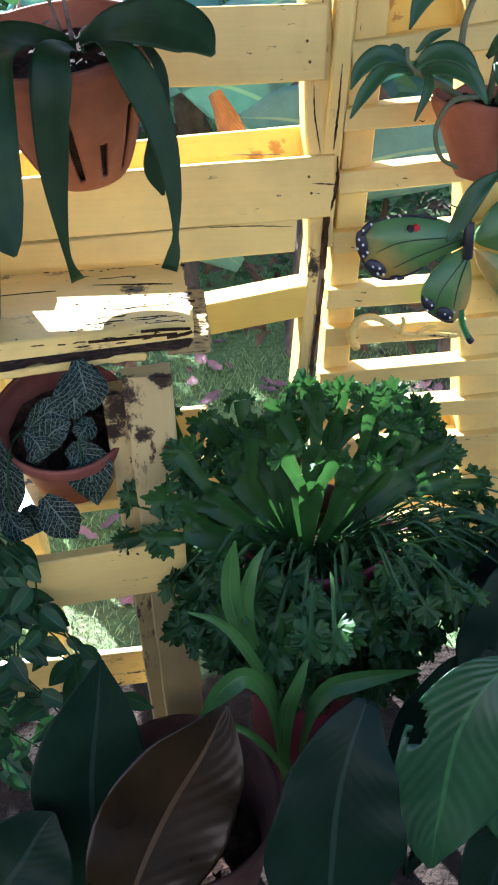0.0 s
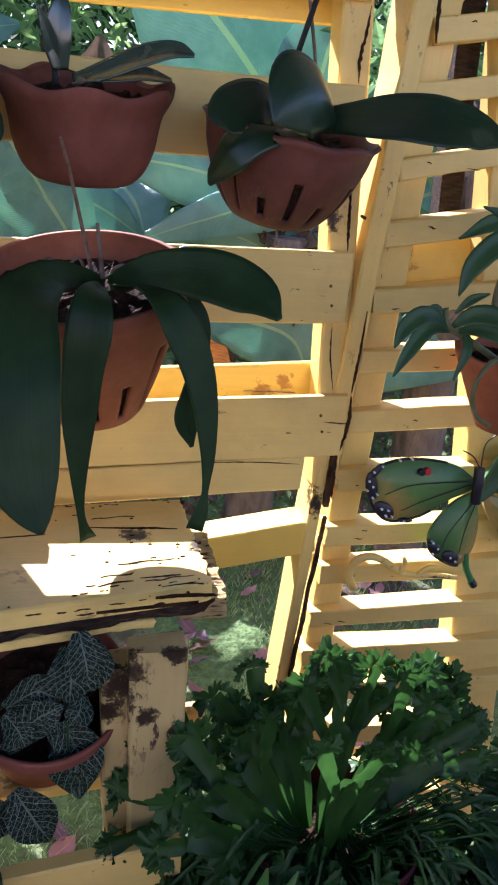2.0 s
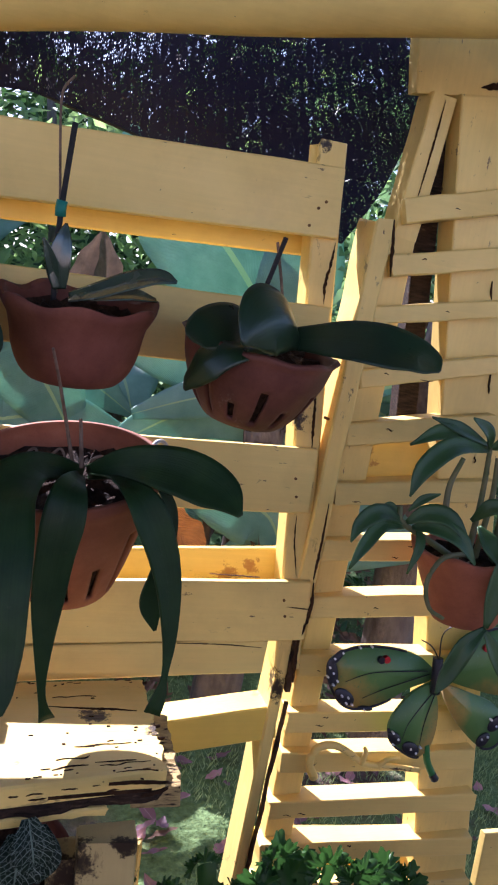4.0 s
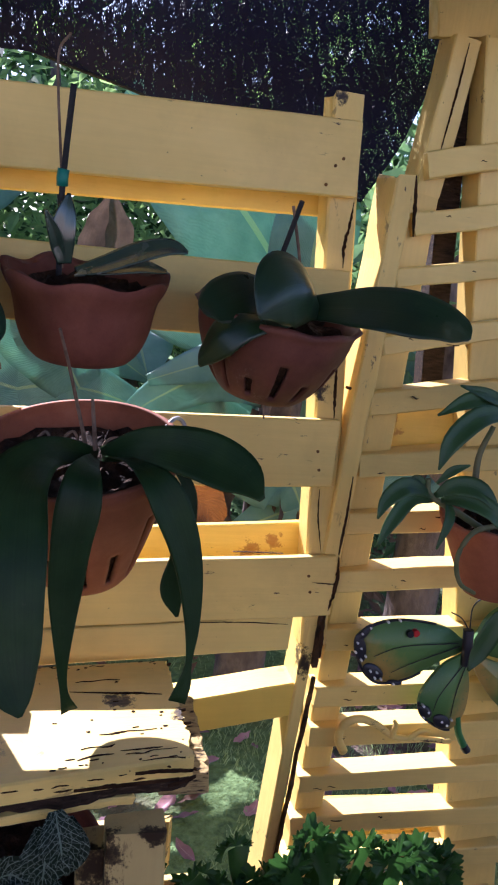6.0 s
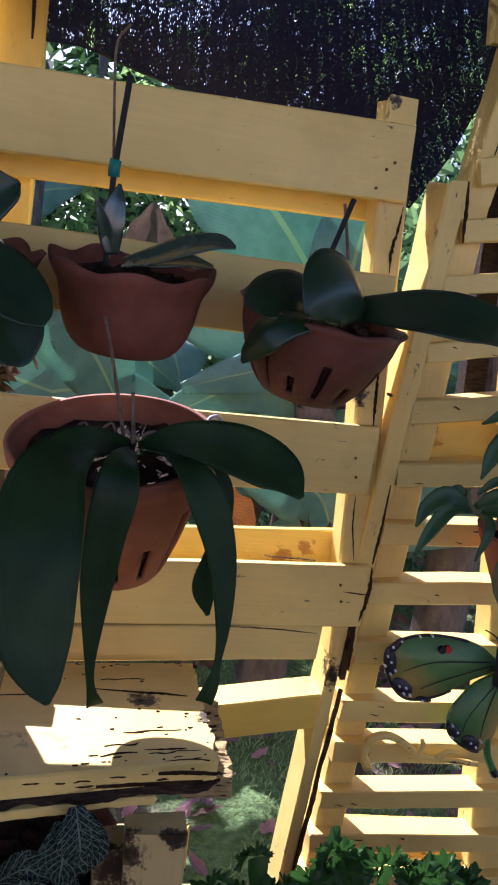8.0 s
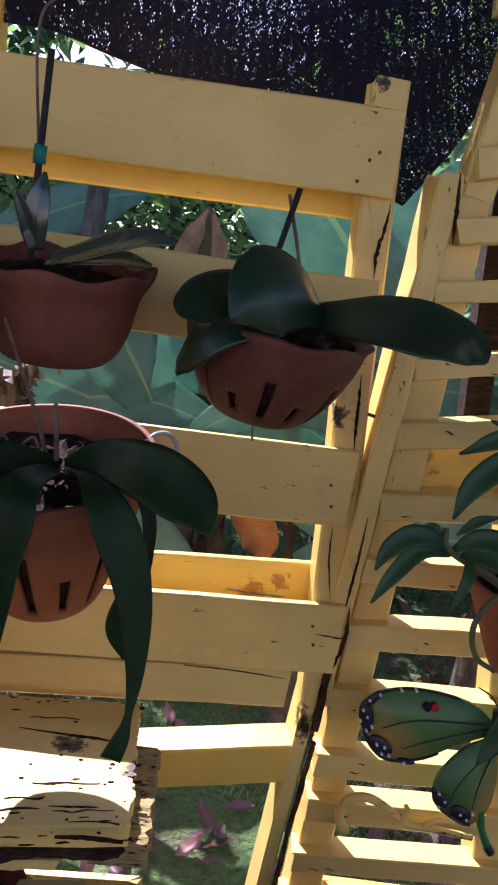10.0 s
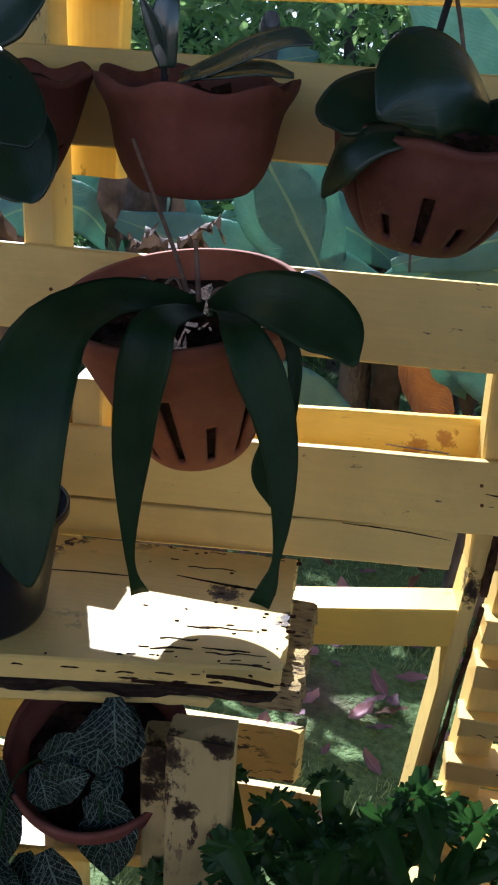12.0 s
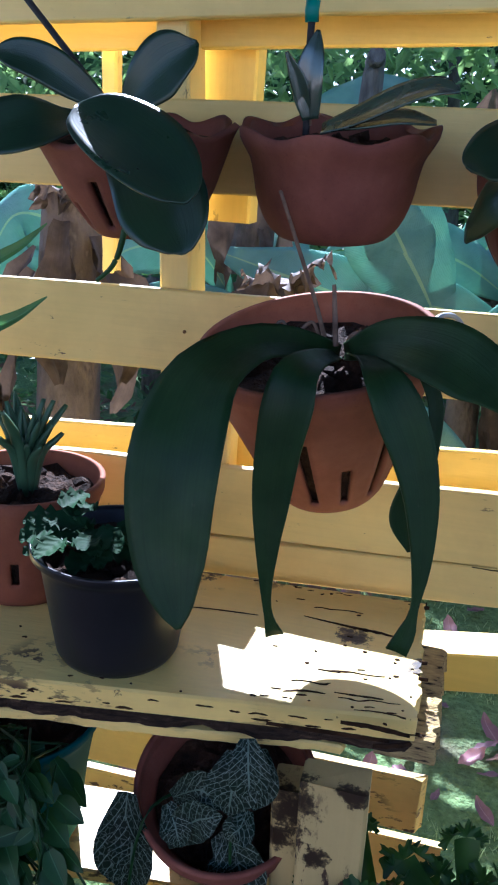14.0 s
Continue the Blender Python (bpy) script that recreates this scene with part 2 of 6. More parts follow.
def leaf_material(name, low, high, rough=0.35, spec=0.5, glow=0.25, ribs=0.0, rib_scale=40.0, vein=None, vein_width=0.06, midrib=None, rib_depth=0.002, coat=0.0, stripes=False):
    """A leaf: mottled green with some light through it. ribs: side veins as relief. vein: colour of drawn side veins. midrib: colour of the middle line."""
    m, nt, b = material(name, rough, spec)
    v = coords(nt)
    col = ramp(nt, noise_tex(nt, v, 14, 4), [(0.3, low), (0.7, high)])
    tc = nt.nodes.new("ShaderNodeTexCoord")
    sep = nt.nodes.new("ShaderNodeSeparateXYZ")
    nt.links.new(tc.outputs["UV"], sep.inputs[0])

    def math_node(op, a, c=0.0, d=None):
        n = nt.nodes.new("ShaderNodeMath")
        n.operation = op
        for slot, value in ((0, a), (1, c), (2, d)):
            if value is None:
                continue
            if isinstance(value, (int, float)):
                n.inputs[slot].default_value = value
            else:
                nt.links.new(value, n.inputs[slot])
        return n.outputs[0]

    off = math_node("ABSOLUTE", math_node("SUBTRACT", sep.outputs[0], 0.5))
    height = None
    if stripes:
        mp = nt.nodes.new("ShaderNodeMapping")
        mp.inputs["Scale"].default_value = (34.0, 1.6, 1.0)
        nt.links.new(tc.outputs["UV"], mp.inputs[0])
        lines = noise_tex(nt, mp.outputs[0], 1.0, 3)
        col = mix(nt, 0.45, col, ramp(nt, lines, [(0.3, (0.52,) * 3), (0.7, (1.0,) * 3)]), "MULTIPLY")
        spots = noise_tex(nt, v, 70, 5, 0.7)
        col = mix(nt, ramp(nt, spots, [(0.64, (0, 0, 0)), (0.74, (0.35,) * 3)]), col, (0.07, 0.075, 0.04))
        groove = math_node("MULTIPLY", math_node("LESS_THAN", off, 0.03), -1.6)
        nt.links.new(ramp(nt, noise_tex(nt, v, 26, 4), [(0.3, (rough * 0.8,) * 3), (0.7, (min(1.0, rough * 1.35),) * 3)]), b.inputs["Roughness"])
        height = math_node("ADD", lines, groove)
    if ribs or vein:
        lean = math_node("SUBTRACT", sep.outputs[1], math_node("MULTIPLY", off, 0.55))
        wig = math_node("MULTIPLY", noise_tex(nt, v, 30, 2), 0.03)
        saw = math_node("SINE", math_node("MULTIPLY", math_node("ADD", lean, wig), rib_scale))
        height = saw
        if vein:
            line = math_node("GREATER_THAN", saw, 1.0 - vein_width * 4)
            vor = nt.nodes.new("ShaderNodeTexVoronoi")
            vor.feature = "DISTANCE_TO_EDGE"
            vor.inputs["Scale"].default_value = 170.0
            nt.links.new(v, vor.inputs["Vector"])
            net = math_node("LESS_THAN", vor.outputs["Distance"], 0.042)
            col = mix(nt, math_node("MULTIPLY", net, 0.5), col, vein)
            col = mix(nt, line, col, vein)
    if midrib:
        col = mix(nt, math_node("LESS_THAN", off, 0.022), col, midrib)
    nt.links.new(col, b.inputs["Base Color"])
    b.inputs["Coat Weight"].default_value = coat
    b.inputs["Coat Roughness"].default_value = 0.12
    if stripes:
        bump(nt, b, height, 0.5, 0.0006)
    elif height is not None and rib_depth:
        bump(nt, b, height, 0.5, rib_depth)
    else:
        bump(nt, b, noise_tex(nt, coords(nt, (1, 1, 1)), 60, 3), 0.12, 0.001)
    if glow:
        tr = nt.nodes.new("ShaderNodeBsdfTranslucent")
        nt.links.new(mix(nt, 0.5, col, tuple(min(1.0, c * 2.2) for c in high)), tr.inputs[0])
        ms = nt.nodes.new("ShaderNodeMixShader")
        ms.inputs[0].default_value = glow
        out = nt.nodes["Material Output"]
        nt.links.new(b.outputs[0], ms.inputs[1])
        nt.links.new(tr.outputs[0], ms.inputs[2])
        nt.links.new(ms.outputs[0], out.inputs[0])
    return m


ORCHID_LEAF = leaf_material("orchid_leaf", (0.009, 0.030, 0.009), (0.024, 0.058, 0.016), 0.46, 0.20, 0.07, stripes=True)
GLOSSY_LEAF = leaf_material("glossy_leaf", (0.009, 0.028, 0.012), (0.021, 0.050, 0.020), 0.33, 0.45, 0.04, coat=0.12, stripes=True)
SHINY_LEAF = leaf_material("shiny_leaf", (0.024, 0.050, 0.032), (0.045, 0.082, 0.050), 0.22, 0.80, 0.04, coat=0.7, stripes=True)
BANANA_LEAF = leaf_material("banana_leaf", (0.11, 0.24, 0.18), (0.20, 0.37, 0.28), 0.30, 0.75, 0.34, ribs=1, rib_scale=420, midrib=(0.40, 0.52, 0.24), rib_depth=0.0025)
FERN_LEAF = leaf_material("fern_leaf", (0.009, 0.038, 0.008), (0.035, 0.100, 0.019), 0.44, 0.30, 0.22)
SLENDER_LEAF = leaf_material("slender_leaf", (0.03, 0.095, 0.02), (0.065, 0.17, 0.04), 0.4, 0.4, 0.3, midrib=(0.09, 0.2, 0.07))
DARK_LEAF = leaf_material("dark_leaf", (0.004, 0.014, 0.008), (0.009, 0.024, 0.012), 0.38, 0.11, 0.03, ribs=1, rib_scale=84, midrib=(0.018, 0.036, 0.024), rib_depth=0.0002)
BRONZE_LEAF = leaf_material("bronze_leaf", (0.009, 0.006, 0.003), (0.021, 0.013, 0.005), 0.20, 0.22, 0.05, ribs=1, rib_scale=84, midrib=(0.06, 0.038, 0.018), rib_depth=0.00022, coat=0.05)
BROAD_LEAF = leaf_material("broad_leaf", (0.014, 0.058, 0.022), (0.030, 0.10, 0.036), 0.36, 0.45, 0.2, ribs=1, rib_scale=84, midrib=(0.05, 0.15, 0.05), rib_depth=0.0009)
NERVE_LEAF = leaf_material("nerve_leaf", (0.003, 0.010, 0.005), (0.007, 0.019, 0.009), 0.5, 0.15, 0.05, vein=(0.16, 0.21, 0.165), rib_scale=50, vein_width=0.009, midrib=(0.11, 0.155, 0.115), rib_depth=0.0)
VINE_LEAF = leaf_material("vine_leaf", (0.010, 0.036, 0.011), (0.026, 0.085, 0.024), 0.42, 0.25, 0.18, midrib=(0.05, 0.13, 0.05))
TREE_LEAF = leaf_material("tree_leaf", (0.085, 0.17, 0.045), (0.22, 0.34, 0.11), 0.45, 0.5, 0.5)


# ---- building helpers ----
def part(name, bm, mat, parent=None, label="", smooth=False):
    """Links a bmesh as one mesh object under a thing or a part."""
    me = bpy.data.meshes.new(name)
    bm.normal_update()
    bm.to_mesh(me)
    bm.free()
    me.materials.append(mat)
    if smooth:
        for p in me.polygons:
            p.use_smooth = True
    ob = new(name, me)
    if parent is not None:
        ob.parent = parent
    if label:
        ob["label"] = label
    return ob


def thing(name, label, category, group="", kind=""):
    return tagged(new(name), label, category, group, kind)


def plank(bm, a, b, across, w, thick, seg=6, rough=0.0015, chamfer=0.0025, ragged=0.0, taper=1.0):
    """A sawn piece from a to b. across: the direction of its width; thickness lies square to both. Slightly uneven edges."""
    a, b = Vector(a), Vector(b)
    along = (b - a).normalized()
    across = Vector(across)
    across = (across - along * across.dot(along)).normalized()
    deep = along.cross(across)
    rings = []
    k0 = random.uniform(0, 50)
    c = min(chamfer, thick * 0.3)
    outline = [(-w / 2 + c, -thick / 2), (w / 2 - c, -thick / 2), (w / 2, -thick / 2 + c), (w / 2, thick / 2 - c), (w / 2 - c, thick / 2), (-w / 2 + c, thick / 2), (-w / 2, thick / 2 - c), (-w / 2, -thick / 2 + c)]
    for i in range(seg + 1):
        f = i / seg
        k = 1 + (taper - 1) * f
        s = (b - a).length * f
        wave = [rough * (1.1 * noise.noise(Vector((s * 17, o, k0))) + 0.7 * noise.noise(Vector((s * 75, o, k0)))) for o in (0.0, 5.0, 9.0)]
        ring = []
        for j, (u, v) in enumerate(outline):
            edge = wave[0] if u > 0 else wave[1]
            p = a.lerp(b, f) + across * (u * k + edge) + deep * (v + wave[2] * 0.4)
            if ragged and i in (0, seg):
                p += along * random.uniform(-ragged, ragged)
            ring.append(bm.verts.new(p))
        rings.append(ring)
    for r, s in zip(rings, rings[1:]):
        for j in range(8):
            bm.faces.new((r[j], r[(j + 1) % 8], s[(j + 1) % 8], s[j]))
    bm.faces.new(rings[0][::-1])
    bm.faces.new(rings[-1])
    bmesh.ops.recalc_face_normals(bm, faces=bm.faces[:])


def spline(cps, n):
    """Points on a smooth curve through the rows of cps."""
    p = np.array(cps, float)
    p = np.vstack([2 * p[0] - p[1], p, 2 * p[-1] - p[-2]])
    out = []
    for t in np.linspace(0, len(p) - 3 - 1e-6, n):
        i, f = int(t), t - int(t)
        a, b, c, d = p[i : i + 4]
        out.append(0.5 * (2 * b + (c - a) * f + (2 * a - 5 * b + 4 * c - d) * f * f + (3 * b - a - 3 * c + d) * f**3))
    return np.array(out)


def blade(bm, cps, face=(0, -1, 0.3), n=16, m=6, fold=0.3, ruffle=0.0, waves=9.0, uv_on=True):
    """A leaf along rows of (x, y, z, half width). face: the side it turns to. fold: how far its halves rise from the middle line."""
    pts = spline(cps, n)
    face = Vector(face).normalized()
    uv = bm.loops.layers.uv.verify()
    rows, places = [], {}
    phase = random.uniform(0, 6)
    for i in range(n):
        p = Vector(pts[i][:3])
        t = Vector(pts[min(i + 1, n - 1)][:3]) - Vector(pts[max(i - 1, 0)][:3])
        t.normalize()
        side = t.cross(face)
        if side.length < 1e-3:
            side = Vector((1, 0, 0))
        side.normalize()
        up = side.cross(t)
        w = max(pts[i][3], 0.0008)
        row = []
        for j in range(m + 1):
            s = 2 * j / m - 1
            lift = fold * w * (abs(s) ** 1.3) + ruffle * w * abs(s) ** 2 * math.sin(waves * i / n * 6.28 / 3 + phase + (1.7 if s > 0 else 0))
            q = bm.verts.new(p + side * (s * w) + up * lift)
            places[q] = (j / m, i / (n - 1))
            row.append(q)
        rows.append(row)
    for r, s in zip(rows, rows[1:]):
        for j in range(m):
            f = bm.faces.new((r[j], r[j + 1], s[j + 1], s[j]))
            f.smooth = True
            for l in f.loops:
                l[uv].uv = places[l.vert]


def tube(bm, pts, radius, sides=8, n=None, ends=True):
    """A round stem or cord through points; radius may be a pair (start, end)."""
    r0, r1 = radius if isinstance(radius, tuple) else (radius, radius)
    pts = [Vector(p) for p in (spline(pts, n) if n else pts)]
    rings = []
    for i, p in enumerate(pts):
        t = (pts[min(i + 1, len(pts) - 1)] - pts[max(i - 1, 0)]).normalized()
        u = t.cross((0.31, 0.2, 0.93) if abs(t.z) < 0.9 else (1, 0.1, 0)).normalized()
        v = t.cross(u)
        r = r0 + (r1 - r0) * i / (len(pts) - 1)
        rings.append([bm.verts.new(p + (u * math.cos(a) + v * math.sin(a)) * r) for a in np.linspace(0, 2 * math.pi, sides, endpoint=False)])
    for a, b in zip(rings, rings[1:]):
        for j in range(sides):
            f = bm.faces.new((a[j], a[(j + 1) % sides], b[(j + 1) % sides], b[j]))
            f.smooth = True
    if ends:
        bm.faces.new(rings[0][::-1])
        bm.faces.new(rings[-1])


def vessel(bm, profile, thick=0.006, seg=64, slots=(), wave=(0, 0.0, 0.0), base=True, sag=0.0):
    """A turned pot. profile: rows of (radius, z) from base to rim. slots: (angle, half angle, z low, z high) cut through the wall.
    wave: (lobes, depth, rise) of a pinched rim."""
    top = profile[-1][1]
    low = profile[0][1]
    rings = []
    for r, z in profile:
        k = ((z - low) / (top - low)) ** 4
        ring = []
        for i in range(seg):
            a = 2 * math.pi * i / seg
            w = math.cos(wave[0] * a) if wave[0] else 0.0
            rr = r + wave[1] * k * w
            ring.append(bm.verts.new((rr * math.cos(a), rr * math.sin(a), z + wave[2] * k * w)))
        rings.append(ring)
    for a, b in zip(rings, rings[1:]):
        za, zb = a[0].co.z, b[0].co.z
        for i in range(seg):
            ang = 2 * math.pi * (i + 0.5) / seg
            zm = (za + zb) / 2
            if any(abs((ang - s[0] + math.pi) % (2 * math.pi) - math.pi) < s[1] and s[2] < zm < s[3] for s in slots):
                continue
            f = bm.faces.new((a[i], a[(i + 1) % seg], b[(i + 1) % seg], b[i]))
            f.smooth = True
    if base:
        bm.faces.new(rings[0][::-1])
    bmesh.ops.recalc_face_normals(bm, faces=bm.faces[:])
    bmesh.ops.solidify(bm, geom=bm.faces[:], thickness=thick)
    bmesh.ops.recalc_face_normals(bm, faces=bm.faces[:])


def fill(bm, radius, z, rough=0.008, seg=28, rings=7, below=()):
    """Potting mix with a lumpy surface. below: rows of (radius, z) of its body, from the surface down."""
    last = None
    centre = bm.verts.new((0, 0, z))
    for k in range(1, rings + 1):
        r = radius * k / rings
        ring = [bm.verts.new((r * math.cos(2 * math.pi * i / seg), r * math.sin(2 * math.pi * i / seg), z + random.uniform(-rough, rough))) for i in range(seg)]
        for i in range(seg):
            if last is None:
                bm.faces.new((centre, ring[i], ring[(i + 1) % seg]))
            else:
                bm.faces.new((last[i], ring[i], ring[(i + 1) % seg], last[(i + 1) % seg]))
        last = ring
    for r, zz in below:
        ring = [bm.verts.new((r * math.cos(2 * math.pi * i / seg), r * math.sin(2 * math.pi * i / seg), zz)) for i in range(seg)]
        for i in range(seg):
            bm.faces.new((last[i], ring[i], ring[(i + 1) % seg], last[(i + 1) % seg]))
        last = ring
    if below:
        bm.faces.new(last)


def thicken(ob, depth=0.0014):
    mod = ob.modifiers.new("thickness", "SOLIDIFY")
    mod.thickness, mod.offset = depth, 0.0
    return ob


# ---- ground ----
def ground_material():
    m, nt, b = material("ground", 0.95, 0.15)
    v = coords(nt, spread=False)
    soil = ramp(nt, noise_tex(nt, v, 9, 7, 0.65), [(0.3, (0.03, 0.022, 0.016)), (0.5, (0.10, 0.07, 0.055)), (0.7, (0.22, 0.16, 0.13))])
    turf = ramp(nt, noise_tex(nt, v, 40, 6, 0.7), [(0.3, (0.07, 0.11, 0.04)), (0.6, (0.15, 0.23, 0.09)), (0.8, (0.27, 0.29, 0.15))])
    patch = ramp(nt, noise_tex(nt, v, 1.3, 3), [(0.52, (0, 0, 0)), (0.66, (1, 1, 1))])
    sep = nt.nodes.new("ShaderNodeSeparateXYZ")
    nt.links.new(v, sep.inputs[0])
    # ground with low y gets a far darker brown than the soil beyond
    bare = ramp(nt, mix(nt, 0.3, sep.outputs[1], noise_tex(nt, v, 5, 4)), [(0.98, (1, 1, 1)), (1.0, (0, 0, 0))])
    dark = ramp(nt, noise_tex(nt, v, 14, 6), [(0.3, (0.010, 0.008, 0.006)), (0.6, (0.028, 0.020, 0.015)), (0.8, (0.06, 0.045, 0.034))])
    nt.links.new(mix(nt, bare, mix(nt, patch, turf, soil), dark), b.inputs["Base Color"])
    bump(nt, b, noise_tex(nt, v, 60, 6), 1.0, 0.02)
    return m


def build_ground():
    bm = bmesh.new()
    xs = sorted(set(np.concatenate([np.linspace(-400, -6, 8), np.linspace(-6, 6, 61), np.linspace(6, 400, 8)]).round(3)))
    ys = sorted(set(np.concatenate([np.linspace(-400, -4, 8), np.linspace(-4, 9, 66), np.linspace(9, 400, 8)]).round(3)))
    grid = [[bm.verts.new((x, y, 0.02 * (noise.noise(Vector((x * 1.1, y * 1.1, 0))) - 0.4) if abs(x) < 8 and abs(y) < 10 else -0.02)) for x in xs] for y in ys]
    for a, b in zip(grid, grid[1:]):
        for i in range(len(xs) - 1):
            bm.faces.new((a[i], a[i + 1], b[i + 1], b[i])).smooth = True
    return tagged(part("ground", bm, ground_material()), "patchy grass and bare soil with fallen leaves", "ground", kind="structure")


build_ground()

# ---- fence of pallet boards ----
fence = thing("pallet_fence", "yellow-painted fence of pallet boards on upright posts", "fence")


def fence_board(x0, x1, z0, z1, y=1.1975, thick=0.015, rise=0.0, mat=None, ragged=0.0035, name="board", owner=None, label=""):
    bm = bmesh.new()
    zc, w = (z0 + z1) / 2, z1 - z0
    plank(bm, (x0, y, zc - rise / 2), (x1, y, zc + rise / 2), (0, 0, 1), w, thick, 14, 0.0012, 0.002, ragged)
    return part(name, bm, mat or YELLOW, owner or fence, label)


def post(x0, x1, z0, z1, y0=1.206, y1=1.272, lean=0.0, mat=None, name="post", owner=None):
    bm = bmesh.new()
    plank(bm, ((x0 + x1) / 2 - lean, (y0 + y1) / 2, z0), ((x0 + x1) / 2, (y0 + y1) / 2, z1), (1, 0, 0), x1 - x0, y1 - y0, 12, 0.0012, 0.003, 0.004)
    return part(name, bm, mat or UPRIGHT_WORN, owner or fence)


# front boards, from the top down
fence_board(-0.95, 0.366, 1.580, 1.677, rise=0.056)
fence_board(-0.95, 0.374, 1.407, 1.505, rise=0.016)
fence_board(-0.95, 0.388, 1.198, 1.296, rise=0.024)
fence_board(-0.95, 0.410, 0.986, 1.079, rise=0.052)
fence_board(-0.95, 0.350, 0.926, 0.978, rise=0.064, ragged=0.006)
fence_board(-0.95, 0.195, 0.590, 0.680, mat=WORN_YELLOW, ragged=0.012)
fence_board(-0.95, 0.235, 0.490, 0.575, mat=WORN_YELLOW, ragged=0.012)
fence_board(-0.95, 0.06, 0.20, 0.285, y=1.02, mat=WORN_YELLOW)
# boards on the back of the posts
for z0, z1, x1, rise in ((1.560, 1.653, 0.358, 0.050), (1.016, 1.099, 0.396, 0.078)):
    fence_board(-0.95, x1, z0, z1, y=1.2595, rise=rise, name="back_board", mat=RUSTY_PAINT)
# posts
post(0.328, 0.370, 0.96, 1.738, y1=1.250, lean=-0.049)
post(0.383, 0.402, -0.02, 0.985, lean=0.062)
post(-0.219, -0.181, -0.02, 1.95, lean=-0.075)
post(-0.134, -0.096, 0.96, 1.140, y1=1.2515, mat=UPRIGHT_YELLOW, name="broken_post")
post(-0.86, -0.80, -0.02, 1.95)
post(-0.174, -0.108, 1.372, 1.95, 1.289, 1.335, mat=UPRIGHT_DEEP, name="back_post")
post(-0.305, -0.285, 1.30, 1.575, 1.289, 1.31, name="block")
# rotten wood along the low post and at the board's end
for a, b, w in (((0.3685, 1.2055, 0.45), (0.4045, 1.2055, 0.90), 0.0055), ((0.402, 1.2045, 0.925), (0.406, 1.2045, 1.022), 0.010)):
    bm = bmesh.new()
    plank(bm, a, b, (1, 0, 0), w, 0.008, 40, 0.0022, 0.001, 0.004)
    part("rotten_edge", bm, ROTTEN, fence, "dark rotten edge of the post")
# low rail
bm = bmesh.new()
plank(bm, (-0.05, 1.240, 0.801), (0.394, 1.240, 0.866), (0, 0, 1), 0.056, 0.060, 8, 0.001)
part("rail", bm, DEEP_YELLOW, fence)
# roof beam
beam = thing("roof_beam", "rounded yellow-painted timber roof beam", "beam")
bm = bmesh.new()
line = [Vector((-1.0, 1.40, 1.705)).lerp(Vector((0.85, 0.86, 1.920)), k / 30) for k in range(31)]
tube(bm, [tuple(p + Vector((0, 0.004 * noise.noise(p * 3), 0.004 * noise.noise(p * 4 + Vector((5, 0, 0)))))) for p in line], 0.041, 18)
part("timber", bm, YELLOW, beam)

# ---- bench ----
bench = thing("plant_bench", "weathered yellow wooden plant bench with rotten split end", "bench")


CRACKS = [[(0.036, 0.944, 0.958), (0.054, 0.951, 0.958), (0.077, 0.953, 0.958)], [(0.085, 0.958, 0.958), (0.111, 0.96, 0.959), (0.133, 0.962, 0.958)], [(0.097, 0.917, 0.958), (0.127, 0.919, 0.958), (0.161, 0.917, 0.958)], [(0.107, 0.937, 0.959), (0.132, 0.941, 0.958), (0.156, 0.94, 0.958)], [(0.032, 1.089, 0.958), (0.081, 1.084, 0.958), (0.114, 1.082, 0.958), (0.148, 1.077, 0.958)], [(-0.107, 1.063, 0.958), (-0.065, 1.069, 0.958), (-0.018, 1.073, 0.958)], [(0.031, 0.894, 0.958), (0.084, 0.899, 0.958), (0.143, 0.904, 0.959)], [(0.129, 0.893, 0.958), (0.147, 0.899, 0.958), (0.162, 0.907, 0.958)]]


def bench_top():
    """One old top with a ragged free end; its cracks are dark ribbons laid on afterwards."""
    xs = [*np.linspace(-0.95, -0.22, 24), *np.linspace(-0.21, -0.04, 50), *np.linspace(-0.038, 0.166, 70)]
    ny = 90
    bm = bmesh.new()
    top = []
    for a, x in enumerate(xs):
        front, back = 0.915 + 0.155 * x, 1.158 + 0.065 * x
        row = []
        for k in range(ny + 1):
            y = front + (back - front) * k / ny
            z = 0.957 + 0.0005 * noise.noise(Vector((x * 9, y * 9, 4))) + 0.0003 * noise.noise(Vector((x * 20, y * 260, 1)))
            xx = x + (0.005 * noise.noise(Vector((y * 160, 2, 0))) + 0.004 * noise.noise(Vector((y * 40, 5, 0))) if a == len(xs) - 1 else 0.0)
            row.append(bm.verts.new((xx, y, z - (0.002 if k in (0, ny) else 0.0))))
        top.append(row)
    for a, b in zip(top, top[1:]):
        for k in range(ny):
            bm.faces.new((a[k], b[k], b[k + 1], a[k + 1]))
    rim = [q[0] for q in top] + top[-1][1:] + [q[-1] for q in top[-2::-1]] + top[0][-2:0:-1]
    low_rim = [bm.verts.new((v.co.x, v.co.y, 0.933)) for v in rim]
    for k in range(len(rim)):
        n = (k + 1) % len(rim)
        bm.faces.new((rim[n], rim[k], low_rim[k], low_rim[n]))
    part("top", bm, BENCH_PAINT, bench)


